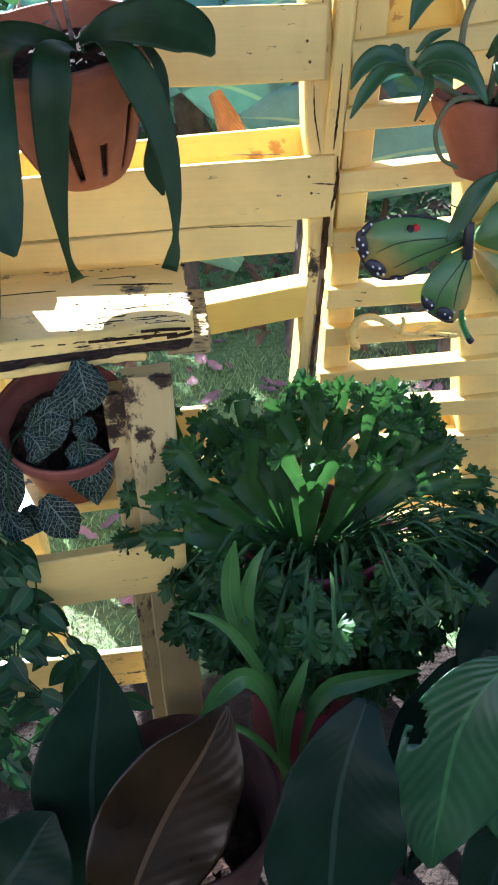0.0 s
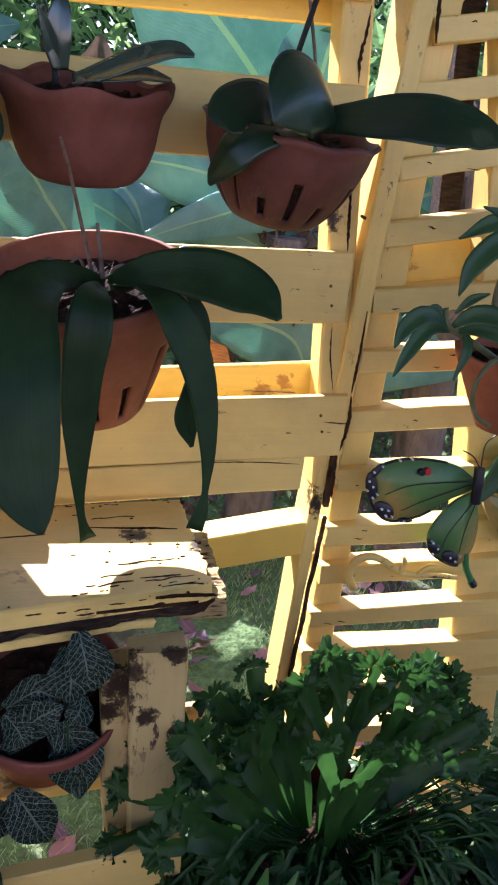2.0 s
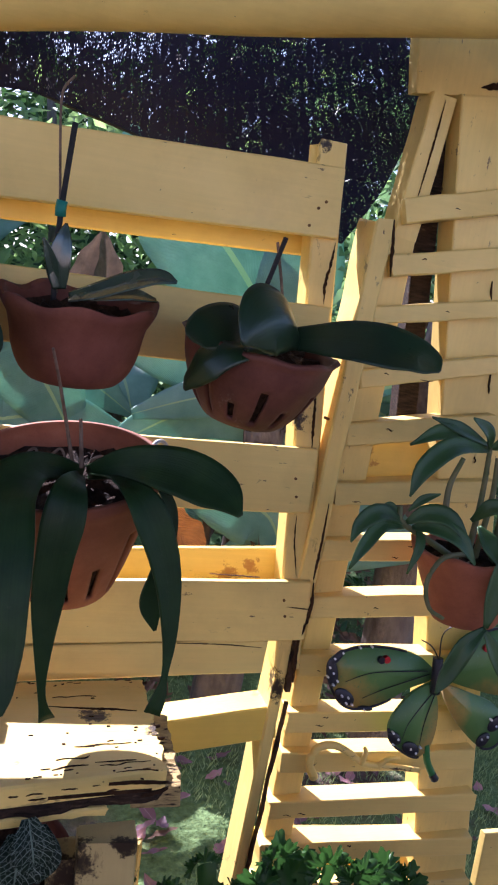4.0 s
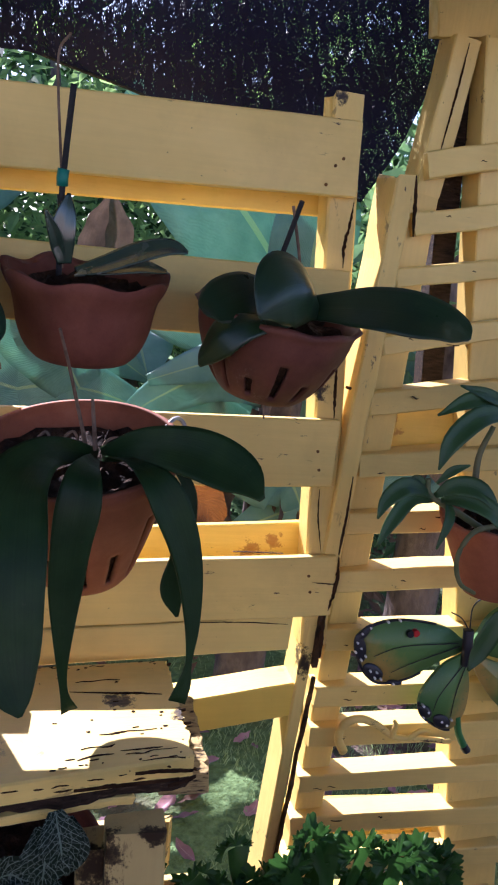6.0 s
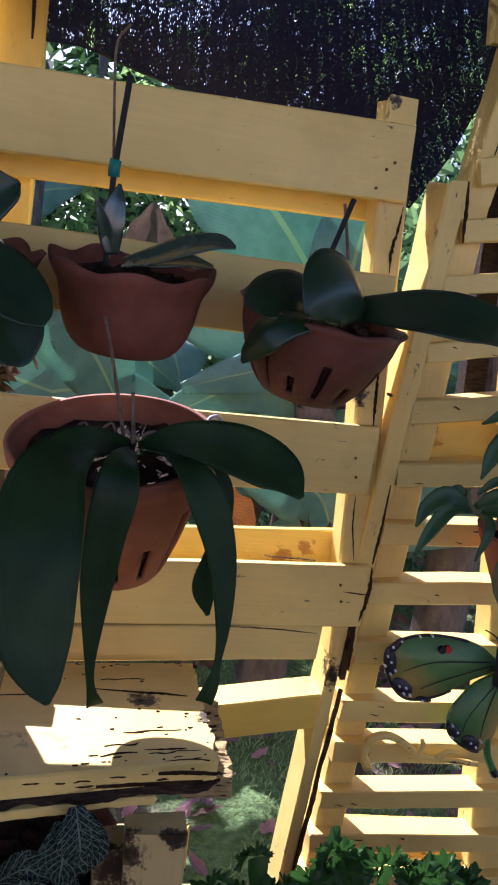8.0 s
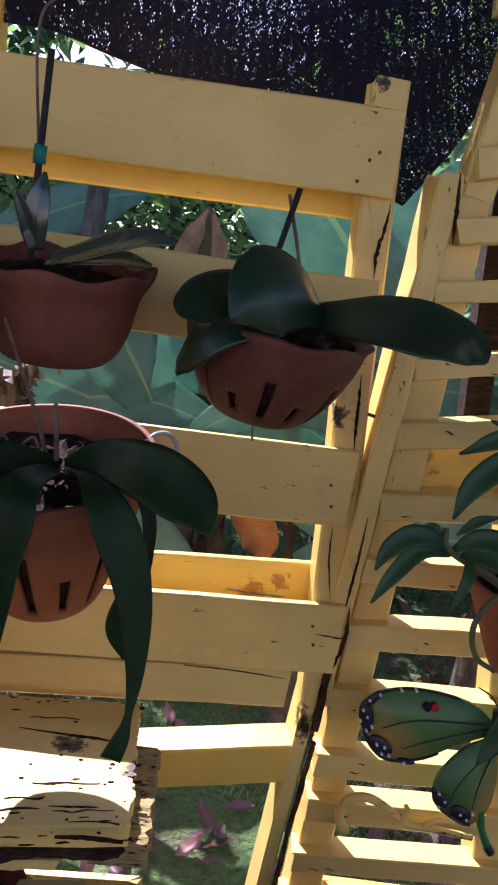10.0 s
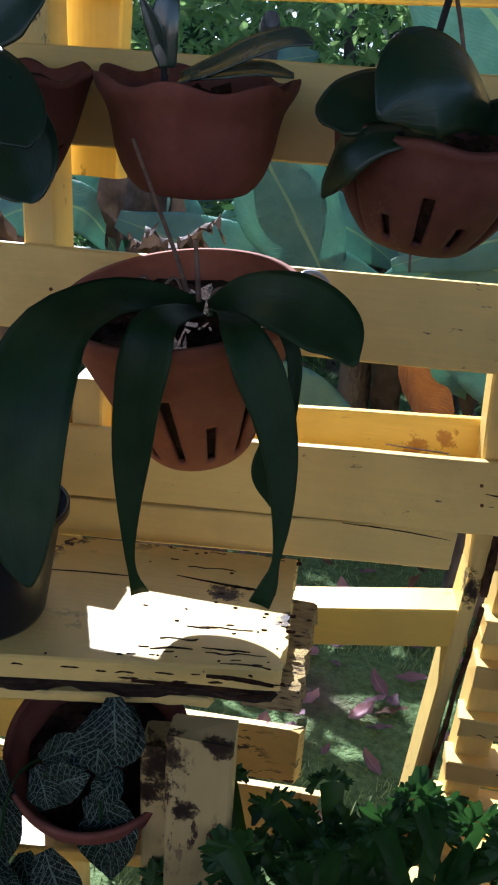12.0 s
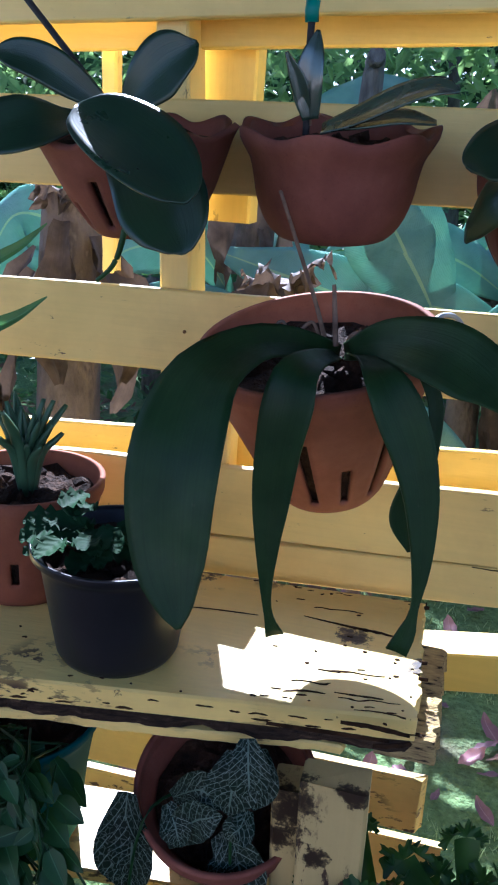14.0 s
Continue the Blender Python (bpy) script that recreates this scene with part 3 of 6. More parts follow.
bench_top()
bm = bmesh.new()
plank(bm, (-0.95, 0.874, 0.926), (0.150, 1.040, 0.926), (0, 1, 0), 0.204, 0.013, 160, 0.007, 0.002, 0.008)
part("under_board", bm, DARK_WOOD, bench, "dark rotten board under the top")
bm = bmesh.new()
plank(bm, (-0.95, 0.778, 0.914), (0.10, 0.938, 0.914), (0, 0, 1), 0.011, 0.016, 80, 0.003, 0.002, 0.005)
part("front_lip", bm, WORN_YELLOW, bench)
for x, foot, w, y, top in ((0.099, 0.130, 0.064, 0.905, 0.906), (0.056, 0.092, 0.034, 0.925, 0.872), (-0.72, -0.72, 0.082, 0.80, 0.906)):
    bm = bmesh.new()
    plank(bm, (foot, y, 0.0), (x, y, top), (1, 0, 0), w, 0.036, 14, 0.0015, 0.003, 0.003)
    part("leg", bm, LEG_PAINT, bench)


bm = bmesh.new()
rows = []
for k in range(40):
    y = 0.945 + 0.165 * k / 39
    out = 0.192 - 0.20 * (1.012 - y) * 0.2 + 0.006 * noise.noise(Vector((y * 90, 3, 0))) + random.uniform(-0.002, 0.002)
    z = 0.934 + 0.003 * noise.noise(Vector((y * 120, 0, 0)))
    rows.append([bm.verts.new(q) for q in ((0.13, y, z - 0.026), (out, y, z - 0.026 + random.uniform(-0.002, 0.002)), (out - 0.003, y, z), (0.13, y, z + 0.002))])
for a, b in zip(rows, rows[1:]):
    for j in range(4):
        bm.faces.new((a[j], a[(j + 1) % 4], b[(j + 1) % 4], b[j]))
bm.faces.new(rows[0])
bm.faces.new(rows[-1][::-1])
bmesh.ops.recalc_face_normals(bm, faces=bm.faces[:])
part("split_end", bm, SPLIT_WOOD, bench, "splintered open end grain")


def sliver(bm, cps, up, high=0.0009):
    """A narrow ragged ribbon for a crack or scar along rows of (x, y, z, half width), lying on a face that turns to up.
    """
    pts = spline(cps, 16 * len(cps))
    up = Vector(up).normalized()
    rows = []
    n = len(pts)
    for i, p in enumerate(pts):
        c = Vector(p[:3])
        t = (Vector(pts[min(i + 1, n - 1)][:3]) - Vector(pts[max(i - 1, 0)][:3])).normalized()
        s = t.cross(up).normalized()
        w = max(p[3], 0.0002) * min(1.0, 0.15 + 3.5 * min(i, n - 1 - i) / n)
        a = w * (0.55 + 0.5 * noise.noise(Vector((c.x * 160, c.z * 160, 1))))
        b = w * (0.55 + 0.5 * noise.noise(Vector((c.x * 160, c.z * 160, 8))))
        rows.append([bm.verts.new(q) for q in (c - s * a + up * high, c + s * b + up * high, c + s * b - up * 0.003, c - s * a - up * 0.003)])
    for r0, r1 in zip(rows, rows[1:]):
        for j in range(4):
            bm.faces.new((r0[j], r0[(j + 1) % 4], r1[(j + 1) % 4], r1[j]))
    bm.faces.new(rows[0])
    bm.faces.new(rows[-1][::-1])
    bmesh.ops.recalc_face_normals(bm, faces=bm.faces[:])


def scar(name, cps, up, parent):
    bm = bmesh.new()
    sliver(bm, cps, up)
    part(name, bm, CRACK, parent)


# cracks along the bench top's grain; dark ribbons stand for the shade inside
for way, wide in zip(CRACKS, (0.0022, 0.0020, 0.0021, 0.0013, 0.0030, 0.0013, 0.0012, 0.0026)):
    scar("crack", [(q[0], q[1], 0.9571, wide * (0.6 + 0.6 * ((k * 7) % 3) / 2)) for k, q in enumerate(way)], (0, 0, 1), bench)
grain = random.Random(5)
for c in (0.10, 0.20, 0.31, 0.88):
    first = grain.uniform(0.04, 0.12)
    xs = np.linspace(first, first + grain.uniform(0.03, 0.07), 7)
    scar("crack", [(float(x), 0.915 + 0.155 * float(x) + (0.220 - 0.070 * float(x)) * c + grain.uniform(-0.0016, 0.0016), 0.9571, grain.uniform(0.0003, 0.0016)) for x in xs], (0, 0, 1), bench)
wear = random.Random(17)
for k in range(70):
    x = wear.choice((wear.uniform(-0.42, 0.17), wear.uniform(0.0, 0.17)))
    front, back = 0.915 + 0.155 * x, 1.158 + 0.065 * x
    y = front + (back - front) * wear.choice((wear.uniform(0.01, 0.06), wear.uniform(0.93, 0.99), wear.uniform(0.05, 0.95), wear.uniform(0.05, 0.5)))
    length, half = wear.uniform(0.002, 0.011), wear.uniform(0.0005, 0.0018)
    scar("chip", [(x + length * q, y + 0.155 * length * q + wear.uniform(-0.0008, 0.0008), 0.9571, half * (0.6 + 0.8 * wear.random())) for q in (0, 0.5, 1)], (0, 0, 1), bench)
for k in range(26):
    x = wear.uniform(-0.42, 0.16)
    y, z = 0.915 + 0.155 * x, wear.uniform(0.936, 0.950)
    length = wear.uniform(0.004, 0.020)
    scar("chip", [(x + length * q, y + 0.155 * length * q, z + wear.uniform(-0.001, 0.001), wear.uniform(0.0006, 0.0022)) for q in (0, 0.5, 1)], (0.155, -1, 0), bench)
for cps in ([(0.373, 1.206, 1.605, 0.0024), (0.371, 1.206, 1.574, 0.0037), (0.367, 1.206, 1.547, 0.004), (0.369, 1.206, 1.517, 0.0032)], [(0.215, 1.19, 1.003, 0.0008), (0.282, 1.19, 1.003, 0.0013), (0.347, 1.19, 0.999, 0.0013)], [(0.376, 1.206, 1.203, 0.0013), (0.379, 1.206, 1.161, 0.0017), (0.39, 1.206, 1.108, 0.0013)], [(0.376, 1.206, 1.401, 0.0024), (0.38, 1.206, 1.353, 0.0037), (0.384, 1.206, 1.306, 0.0041)], [(0.402, 1.186, 1.013, 0.0026), (0.401, 1.186, 0.983, 0.0049), (0.403, 1.186, 0.944, 0.0031)], [(0.414, 1.19, 1.104, 0.0026), (0.415, 1.19, 1.064, 0.0043), (0.407, 1.19, 1.02, 0.0053)], [(0.376, 1.19, 1.065, 0.0009), (0.412, 1.19, 1.062, 0.0022)], [(0.251, 1.19, 1.111, 0.0004), (0.327, 1.19, 1.109, 0.0008)]):
    scar("crack", cps, (0, -1, 0), fence)
for x, z in ((0.335, 1.645), (0.345, 1.655), (0.325, 1.62), (0.345, 1.45), (0.352, 1.465), (0.36, 1.262), (0.365, 1.235), (0.375, 1.05), (0.37, 1.075), (-0.15, 1.64), (-0.165, 1.46), (-0.155, 1.25)):
    bm = bmesh.new()
    tube(bm, [(x, 1.192, z), (x, 1.1885, z)], 0.0022, 8)
    part("nail", bm, RUST, fence)
bm = bmesh.new()
plank(bm, (-0.80, 0.79, 0.600), (0.136, 0.874, 0.608), (0, 0, 1), 0.088, 0.022, 10, 0.001)
part("leg_rail", bm, YELLOW, bench)
bm = bmesh.new()
plank(bm, (-0.50, 0.985, 0.650), (0.05, 1.035, 0.650), (0, 1, 0), 0.13, 0.018, 10, 0.001)
part("low_shelf", bm, WORN_YELLOW, bench)
bm = bmesh.new()
plank(bm, (0.068, 0.93, 0.62), (0.068, 1.19, 0.62), (0, 0, 1), 0.05, 0.03, 6, 0.001)
part("stretcher", bm, WORN_YELLOW, bench)

# ---- slatted gate ----
gate = thing("slatted_gate", "leaning yellow-painted gate of narrow slats with wide stiles", "gate")


def gate_at(x, z, off=0.0):
    """A point on the gate's leaning plane."""
    return Vector((x, 1.202 - 0.08 * (x - 0.43) - 0.07 * (z - 1.2) + off, z))


def gate_piece(name, a, b, w, thick, off, mat=None, across=(0, 0, 1), seg=6):
    bm = bmesh.new()
    plank(bm, gate_at(*a, off), gate_at(*b, off), across, w, thick, seg, 0.0015, 0.002, 0.003)
    return part(name, bm, mat or YELLOW, gate)


SLATS = [(0.457, 0.604, 1.660, 1.696, 0.038), (0.450, 0.615, 1.582, 1.618, 0.034),
         (0.439, 0.626, 1.511, 1.546, 0.028), (0.436, 0.645, 1.418, 1.466, 0.03), (0.43, 0.658, 1.334, 1.376, 0.036),
         (0.432, 0.682, 1.242, 1.272, 0.038), (0.426, 0.7, 1.152, 1.176, 0.037), (0.425, 0.708, 1.058, 1.084, 0.039),
         (0.423, 0.72, 0.96, 0.976, 0.04), (0.42, 0.742, 0.86, 0.876, 0.038), (0.419, 0.756, 0.785, 0.803, 0.038),
         (0.416, 0.776, 0.697, 0.72, 0.034), (0.414, 0.79, 0.615, 0.632, 0.036), (0.408, 0.803, 0.535, 0.547, 0.038),
         (0.403, 0.812, 0.432, 0.442, 0.04), (0.398, 0.826, 0.345, 0.345, 0.04), (0.395, 0.845, 0.258, 0.256, 0.04)]
for x0, x1, za, zb, w in SLATS:
    gate_piece("slat", (x0, za), (x1, zb), w * 0.92, 0.046, 0.016)
gate_piece("stile", (0.440, 0.162), (0.463, 1.640), 0.048, 0.050, 0.042, UPRIGHT_YELLOW, across=(1, 0, 0), seg=10)
gate_piece("upper_stile", (0.468, 1.625), (0.488, 1.822), 0.038, 0.050, 0.040, UPRIGHT_YELLOW, across=(1, 0, 0), seg=8)
gate_piece("stile", (0.820, 0.145), (0.562, 1.835), 0.106, 0.050, 0.042, UPRIGHT_YELLOW, across=(1, 0, 0), seg=10)
gate_piece("back_slat", (0.45, 1.290), (0.638, 1.298), 0.080, 0.014, 0.060, RUSTY_PAINT)
gate_piece("back_slat", (0.428, 0.565), (0.753, 0.572), 0.075, 0.014, 0.078, DEEP_YELLOW)
gate_piece("back_slat", (0.423, 0.382), (0.765, 0.381), 0.075, 0.014, 0.078, DEEP_YELLOW)
gate_piece("stud", (0.545, 1.338), (0.500, 1.815), 0.034, 0.03, 0.066, mat=DARK_WOOD, across=(1, 0, 0))
bm = bmesh.new()
plank(bm, gate_at(0.408, 0.977, 0.040), gate_at(0.430, 1.645, 0.036), (1, -0.1, 0), 0.028, 0.096, 12, 0.0015, 0.003, 0.005)
part("hanging_stile", bm, UPRIGHT_WORN, gate)
gate_piece("upper_board", (0.523, 1.832), (0.506, 1.95), 0.152, 0.03, 0.045, UPRIGHT_YELLOW, across=(1, 0, 0))

for cps in ([(*gate_at(0.489, 1.815, 0.0142), 0.0012), (*gate_at(0.483, 1.75, 0.0142), 0.0022), (*gate_at(0.474, 1.67, 0.0142), 0.0010)], [(*gate_at(0.545, 1.845, 0.0292), 0.004), (*gate_at(0.565, 1.850, 0.0292), 0.008), (*gate_at(0.590, 1.856, 0.0292), 0.009)], [(0.404, 1.155, 1.236, 0.0008), (0.402, 1.155, 1.179, 0.002), (0.398, 1.155, 1.121, 0.0037)], [(0.424, 1.13, 1.639, 0.0023), (0.428, 1.13, 1.6, 0.0035), (0.431, 1.13, 1.564, 0.0019)]):
    scar("crack", cps, (-0.08, -1, -0.07), gate)
chips = random.Random(8)
for x0, x1, za, zb, w in SLATS[:14]:
    for k in range(chips.choice((1, 2, 2))):
        x, z = chips.uniform(x0 + 0.01, x0 + 0.16), chips.uniform(-0.35, 0.35) * w
        z += za + (zb - za) * (x - x0) / (x1 - x0)
        length = chips.uniform(0.006, 0.022)
        cps = [(*gate_at(x + length * f, z + chips.uniform(-0.0012, 0.0012), -0.0072), chips.uniform(0.0006, 0.0017)) for f in (0, 0.4, 0.7, 1)]
        scar("crack", cps, (-0.08, -1, -0.07), gate)
for k in range(26):
    z = chips.uniform(0.85, 1.72)
    x = 0.820 - 0.258 * (z - 0.145) / 1.69 + chips.choice((chips.uniform(-0.050, -0.036), chips.uniform(-0.04, 0.04)))
    length = chips.uniform(0.008, 0.035)
    cps = [(*gate_at(x - 0.167 * length * f + chips.uniform(-0.0015, 0.0015), z + length * f, 0.0166), chips.uniform(0.0007, 0.0026)) for f in (0, 0.35, 0.7, 1)]
    scar("crack", cps, (-0.08, -1, -0.07), gate)
bm = bmesh.new()
tube(bm, [tuple(gate_at(0.398, 1.354, 0.0)), tuple(gate_at(0.388, 1.357, -0.012))], 0.0022, 8)
part("nail", bm, RUST, gate)

# ---- the next fence panel ----
panel = thing("fence_panel", "yellow-painted fence panel beyond the gate", "fence")
fence_board(0.86, 1.55, 0.50, 0.61, 1.275, owner=panel)
fence_board(0.80, 1.55, 1.02, 1.12, 1.275, owner=panel)
fence_board(0.74, 1.55, 1.33, 1.42, 1.275, owner=panel)
bm = bmesh.new()
plank(bm, (0.985, 1.235, 0.0), (0.93, 1.235, 0.50), (1, 0, 0), 0.05, 0.04, 8, 0.001)
part("post", bm, YELLOW, panel)

# ---- hanging pots ----
def at(ob, x, y, z, rx=0, ry=0, rz=0):
    ob.matrix_world = pose(x, y, z, rx, ry, rz)
    return ob


def slot_ring(count, start, low, high, short, half=0.06):
    """Slits round a pot, long and short by turns."""
    return [(start + 2 * math.pi * i / count, half, low, high if i % 2 == 0 else short) for i in range(count)]


def chip_mesh(seed):
    rnd = random.Random(seed)
    bm = bmesh.new()
    bmesh.ops.create_cube(bm, size=1.0)
    for v in bm.verts:
        v.co += Vector((rnd.uniform(-0.2, 0.2), rnd.uniform(-0.2, 0.2), rnd.uniform(-0.2, 0.2)))
    me = bpy.data.meshes.new("bark_chip")
    bm.to_mesh(me)
    bm.free()
    me.materials.append(BARK_MIX)
    return me


CHIPS = [chip_mesh(k) for k in range(5)]


def bark_chips(pot, radius, z):
    """Loose pieces of bark on the potting mix."""
    for _ in range(14):
        a, q = random.uniform(0, 6.28), radius * math.sqrt(random.random()) * 0.86
        ob = new("bark_chip", random.choice(CHIPS))
        ob.parent = pot
        ob.matrix_local = pose(q * math.cos(a), q * math.sin(a), z + random.uniform(0.001, 0.006), random.uniform(-40, 40), random.uniform(-40, 40), random.uniform(0, 360)) @ Matrix.Diagonal((random.uniform(0.008, 0.02), random.uniform(0.006, 0.012), random.uniform(0.004, 0.008), 1))


def clay_pot(name, label, profile, place, mat, slots=(), wave=(0, 0, 0), soil=0.8, category="plant pot", thick=0.006, seg=96, mix_mat=None):
    """A pot of burnt clay or plastic, with its wall and its filling."""
    pot = thing(name, label, category)
    bm = bmesh.new()
    vessel(bm, profile, thick, seg, slots, wave)
    part("wall", bm, mat, pot)
    low, top = profile[0][1], profile[-1][1]
    zs = low + (top - low) * soil
    r = np.interp(zs, [p[1] for p in profile], [p[0] for p in profile]) - thick - 0.001
    bm = bmesh.new()
    body = [(np.interp(low + (zs - low) * f, [p[1] for p in profile], [p[0] for p in profile]) - thick - 0.004, low + (zs - low) * f) for f in (0.85, 0.6, 0.35, 0.12)]
    fill(bm, r, zs, below=[(float(a), float(b)) for a, b in body if a > 0.005])
    part("potting_mix", bm, mix_mat or BARK_MIX, pot, "dark bark potting mix")
    bark_chips(pot, r, zs)
    return at(pot, *place)


def dense(profile, step=0.006):
    """The profile with rows close enough to cut slots into."""
    zs = np.arange(profile[0][1], profile[-1][1], step)
    pts = spline(profile, 60)
    rows = [profile[0]]
    for z in zs[1:]:
        rows.append((float(np.interp(z, pts[:, 1], pts[:, 0])), float(z)))
    return rows + [profile[-1]]


def orchid(label, leaves, name="orchid_plant", mat=None, fold=0.3, face=(0, -1, 0.35), thick=0.0018):
    plant = thing(name, label, "orchid")
    for cps in leaves:
        bm = bmesh.new()
        own = fold
        turn = face
        if isinstance(cps, tuple):
            cps, own, turn = cps
        blade(bm, cps, turn, 26, 10, own)
        thicken(part("leaf", bm, mat or ORCHID_LEAF, plant, smooth=True), thick)
    return plant


def cord(bm_points, radius, mat, name, parent, sides=7, n=24):
    bm = bmesh.new()
    tube(bm, bm_points, radius, sides, n)
    return part(name, bm, mat, parent)


# large pot with slits, on the third board
big = clay_pot("hanging_pot", "orange clay orchid pot with slits, wired to a board",
               dense([(0.033, 0.0), (0.056, 0.006), (0.074, 0.042), (0.093, 0.093), (0.110, 0.140), (0.117, 0.161), (0.122, 0.167), (0.123, 0.183)]),
               (0.043, 1.120, 1.107, 15, -7, 0), ORANGE_CLAY, slot_ring(14, -1.64, 0.024, 0.118, 0.080, 0.075), soil=0.84)
orchid("orchid with long drooping dark green strap leaves", [
    ([(0.045, 1.07, 1.270, 0.0090), (0.008, 1.03, 1.284, 0.0150), (-0.022, 0.97, 1.290, 0.0230), (-0.044, 0.905, 1.275, 0.0340), (-0.048, 0.860, 1.242, 0.0400), (-0.048, 0.836, 1.195, 0.0395), (-0.041, 0.818, 1.145, 0.0315), (-0.031, 0.804, 1.115, 0.0160), (-0.026, 0.796, 1.102, 0.0020)], 0.14, (-0.20, -1, 0.35)),
    [(0.043, 1.07, 1.268, 0.0063), (0.032, 1.00, 1.277, 0.0120), (0.024, 0.952, 1.274, 0.0190), (0.020, 0.940, 1.247, 0.0230), (0.015, 0.938, 1.209, 0.0205), (0.012, 0.938, 1.161, 0.0175), (0.012, 0.935, 1.114, 0.0110), (0.014, 0.935, 1.067, 0.0050), (0.018, 0.938, 1.040, 0.0045), (0.024, 0.942, 1.020, 0.0090)],
    ([(0.057, 1.07, 1.270, 0.0063), (0.078, 1.01, 1.280, 0.0100), (0.097, 0.960, 1.276, 0.0170), (0.114, 0.950, 1.250, 0.0220), (0.130, 0.950, 1.215, 0.0200), (0.141, 0.950, 1.179, 0.0165), (0.147, 0.948, 1.143, 0.0125), (0.150, 0.945, 1.107, 0.0080), (0.149, 0.942, 1.072, 0.0038), (0.145, 0.938, 1.050, 0.0085), (0.138, 0.935, 1.030, 0.0105)], 0.16, (0.35, -1, 0.35)),
    [(0.051, 1.07, 1.272, 0.0086), (0.094, 1.02, 1.297, 0.0200), (0.142, 0.955, 1.304, 0.0280), (0.177, 0.910, 1.294, 0.0240), (0.194, 0.880, 1.279, 0.0030)],
    [(0.137, 0.975, 1.215, 0.0025), (0.132, 0.975, 1.176, 0.0096), (0.130, 0.975, 1.143, 0.0137), (0.138, 0.975, 1.112, 0.0020)],
    [(0.122, 1.00, 1.286, 0.0041), (0.142, 0.99, 1.256, 0.0067), (0.147, 0.985, 1.218, 0.0052), (0.147, 0.98, 1.170, 0.0016)]], fold=0.16)
hanger = thing("wire_hook", "bent grey wire hook on the pot rim", "hook")
cord([(0.129, 1.11, 1.3), (0.139, 1.12, 1.309), (0.152, 1.15, 1.305), (0.162, 1.165, 1.294), (0.166, 1.17, 1.281)], 0.0028, WIRE, "wire", hanger)
stalk = thing("dry_flower_stalk", "dry brown flower stalk standing in the pot", "stalk")
cord([(-0.007, 0.977, 1.422), (0.005, 1.0, 1.382), (0.02, 1.04, 1.326), (0.03, 1.06, 1.287)], (0.0016, 0.0024), TWIG, "stem", stalk)
cord([(0.042, 1.06, 1.279), (0.038, 1.06, 1.313), (0.035, 1.06, 1.338)], (0.003, 0.002), TWIG, "stem", stalk)

roots = thing("dry_roots", "curled dry roots lying in the orchid pot", "roots")
for k, (x, z) in enumerate(((0.062, 1.284), (0.078, 1.288), (0.094, 1.282), (0.012, 1.283), (-0.018, 1.279))):
    cord([(x - 0.012, 1.075, z - 0.012), (x - 0.008, 1.068, z + 0.004), (x + 0.004, 1.066, z + 0.010 + 0.002 * k), (x + 0.011, 1.070, z), (x + 0.004, 1.074, z - 0.006)], (0.0022, 0.0014), TWIG, "root", roots, 6)

# scalloped pot in the middle
clay_pot("hanging_pot", "brown clay pot with a pinched wavy rim", dense([(0.030, 0.0), (0.052, 0.004), (0.066, 0.018), (0.075, 0.040), (0.079, 0.062), (0.083, 0.078), (0.090, 0.090), (0.094, 0.099), (0.093, 0.104)]),
         (0.022, 1.103, 1.377, 9, -2, 11), TERRACOTTA, wave=(7, 0.0035, 0.004), soil=0.80, thick=0.008, seg=126)
orchid("young orchid with a few narrow glossy leaves", [[(-0.004, 1.08, 1.485, 0.0075), (-0.008, 1.075, 1.511, 0.0137), (-0.005, 1.075, 1.539, 0.0103), (-0.003, 1.08, 1.56, 0.0017)], [(-0.008, 1.08, 1.49, 0.0046), (-0.016, 1.07, 1.515, 0.0074), (-0.027, 1.06, 1.539, 0.0014)], ([(0.008, 1.078, 1.476, 0.0080), (0.040, 1.070, 1.487, 0.0150), (0.076, 1.062, 1.503, 0.0180), (0.108, 1.055, 1.513, 0.0130), (0.128, 1.051, 1.511, 0.0021)], 0.22, (-0.50, -0.55, 0.67)), ([(0.020, 1.070, 1.478, 0.0064), (0.052, 1.072, 1.484, 0.0120), (0.083, 1.078, 1.489, 0.0130), (0.111, 1.084, 1.487, 0.0035)], 0.2, (-0.50, -0.55, 0.67))], mat=SHINY_LEAF)
hang = thing("plant_hanger", "black cord with a green tie standing in the pot", "cord")
cord([(-0.009, 1.09, 1.470), (-0.011, 1.087, 1.530), (-0.010, 1.081, 1.580), (-0.005, 1.056, 1.667)], 0.0034, CORD, "cord", hang)
cord([(-0.006, 1.09, 1.480), (-0.012, 1.083, 1.576), (-0.020, 1.070, 1.660), (-0.021, 1.080, 1.702), (-0.010, 1.094, 1.724)], 0.0015, TWIG, "wire", hang)
bm = bmesh.new()
tube(bm, [(-0.0105, 1.084, 1.567), (-0.011, 1.083, 1.576), (-0.010, 1.082, 1.585)], 0.0064, 8)
part("tie", bm, TIE_GREEN, hang, "green plastic tie")

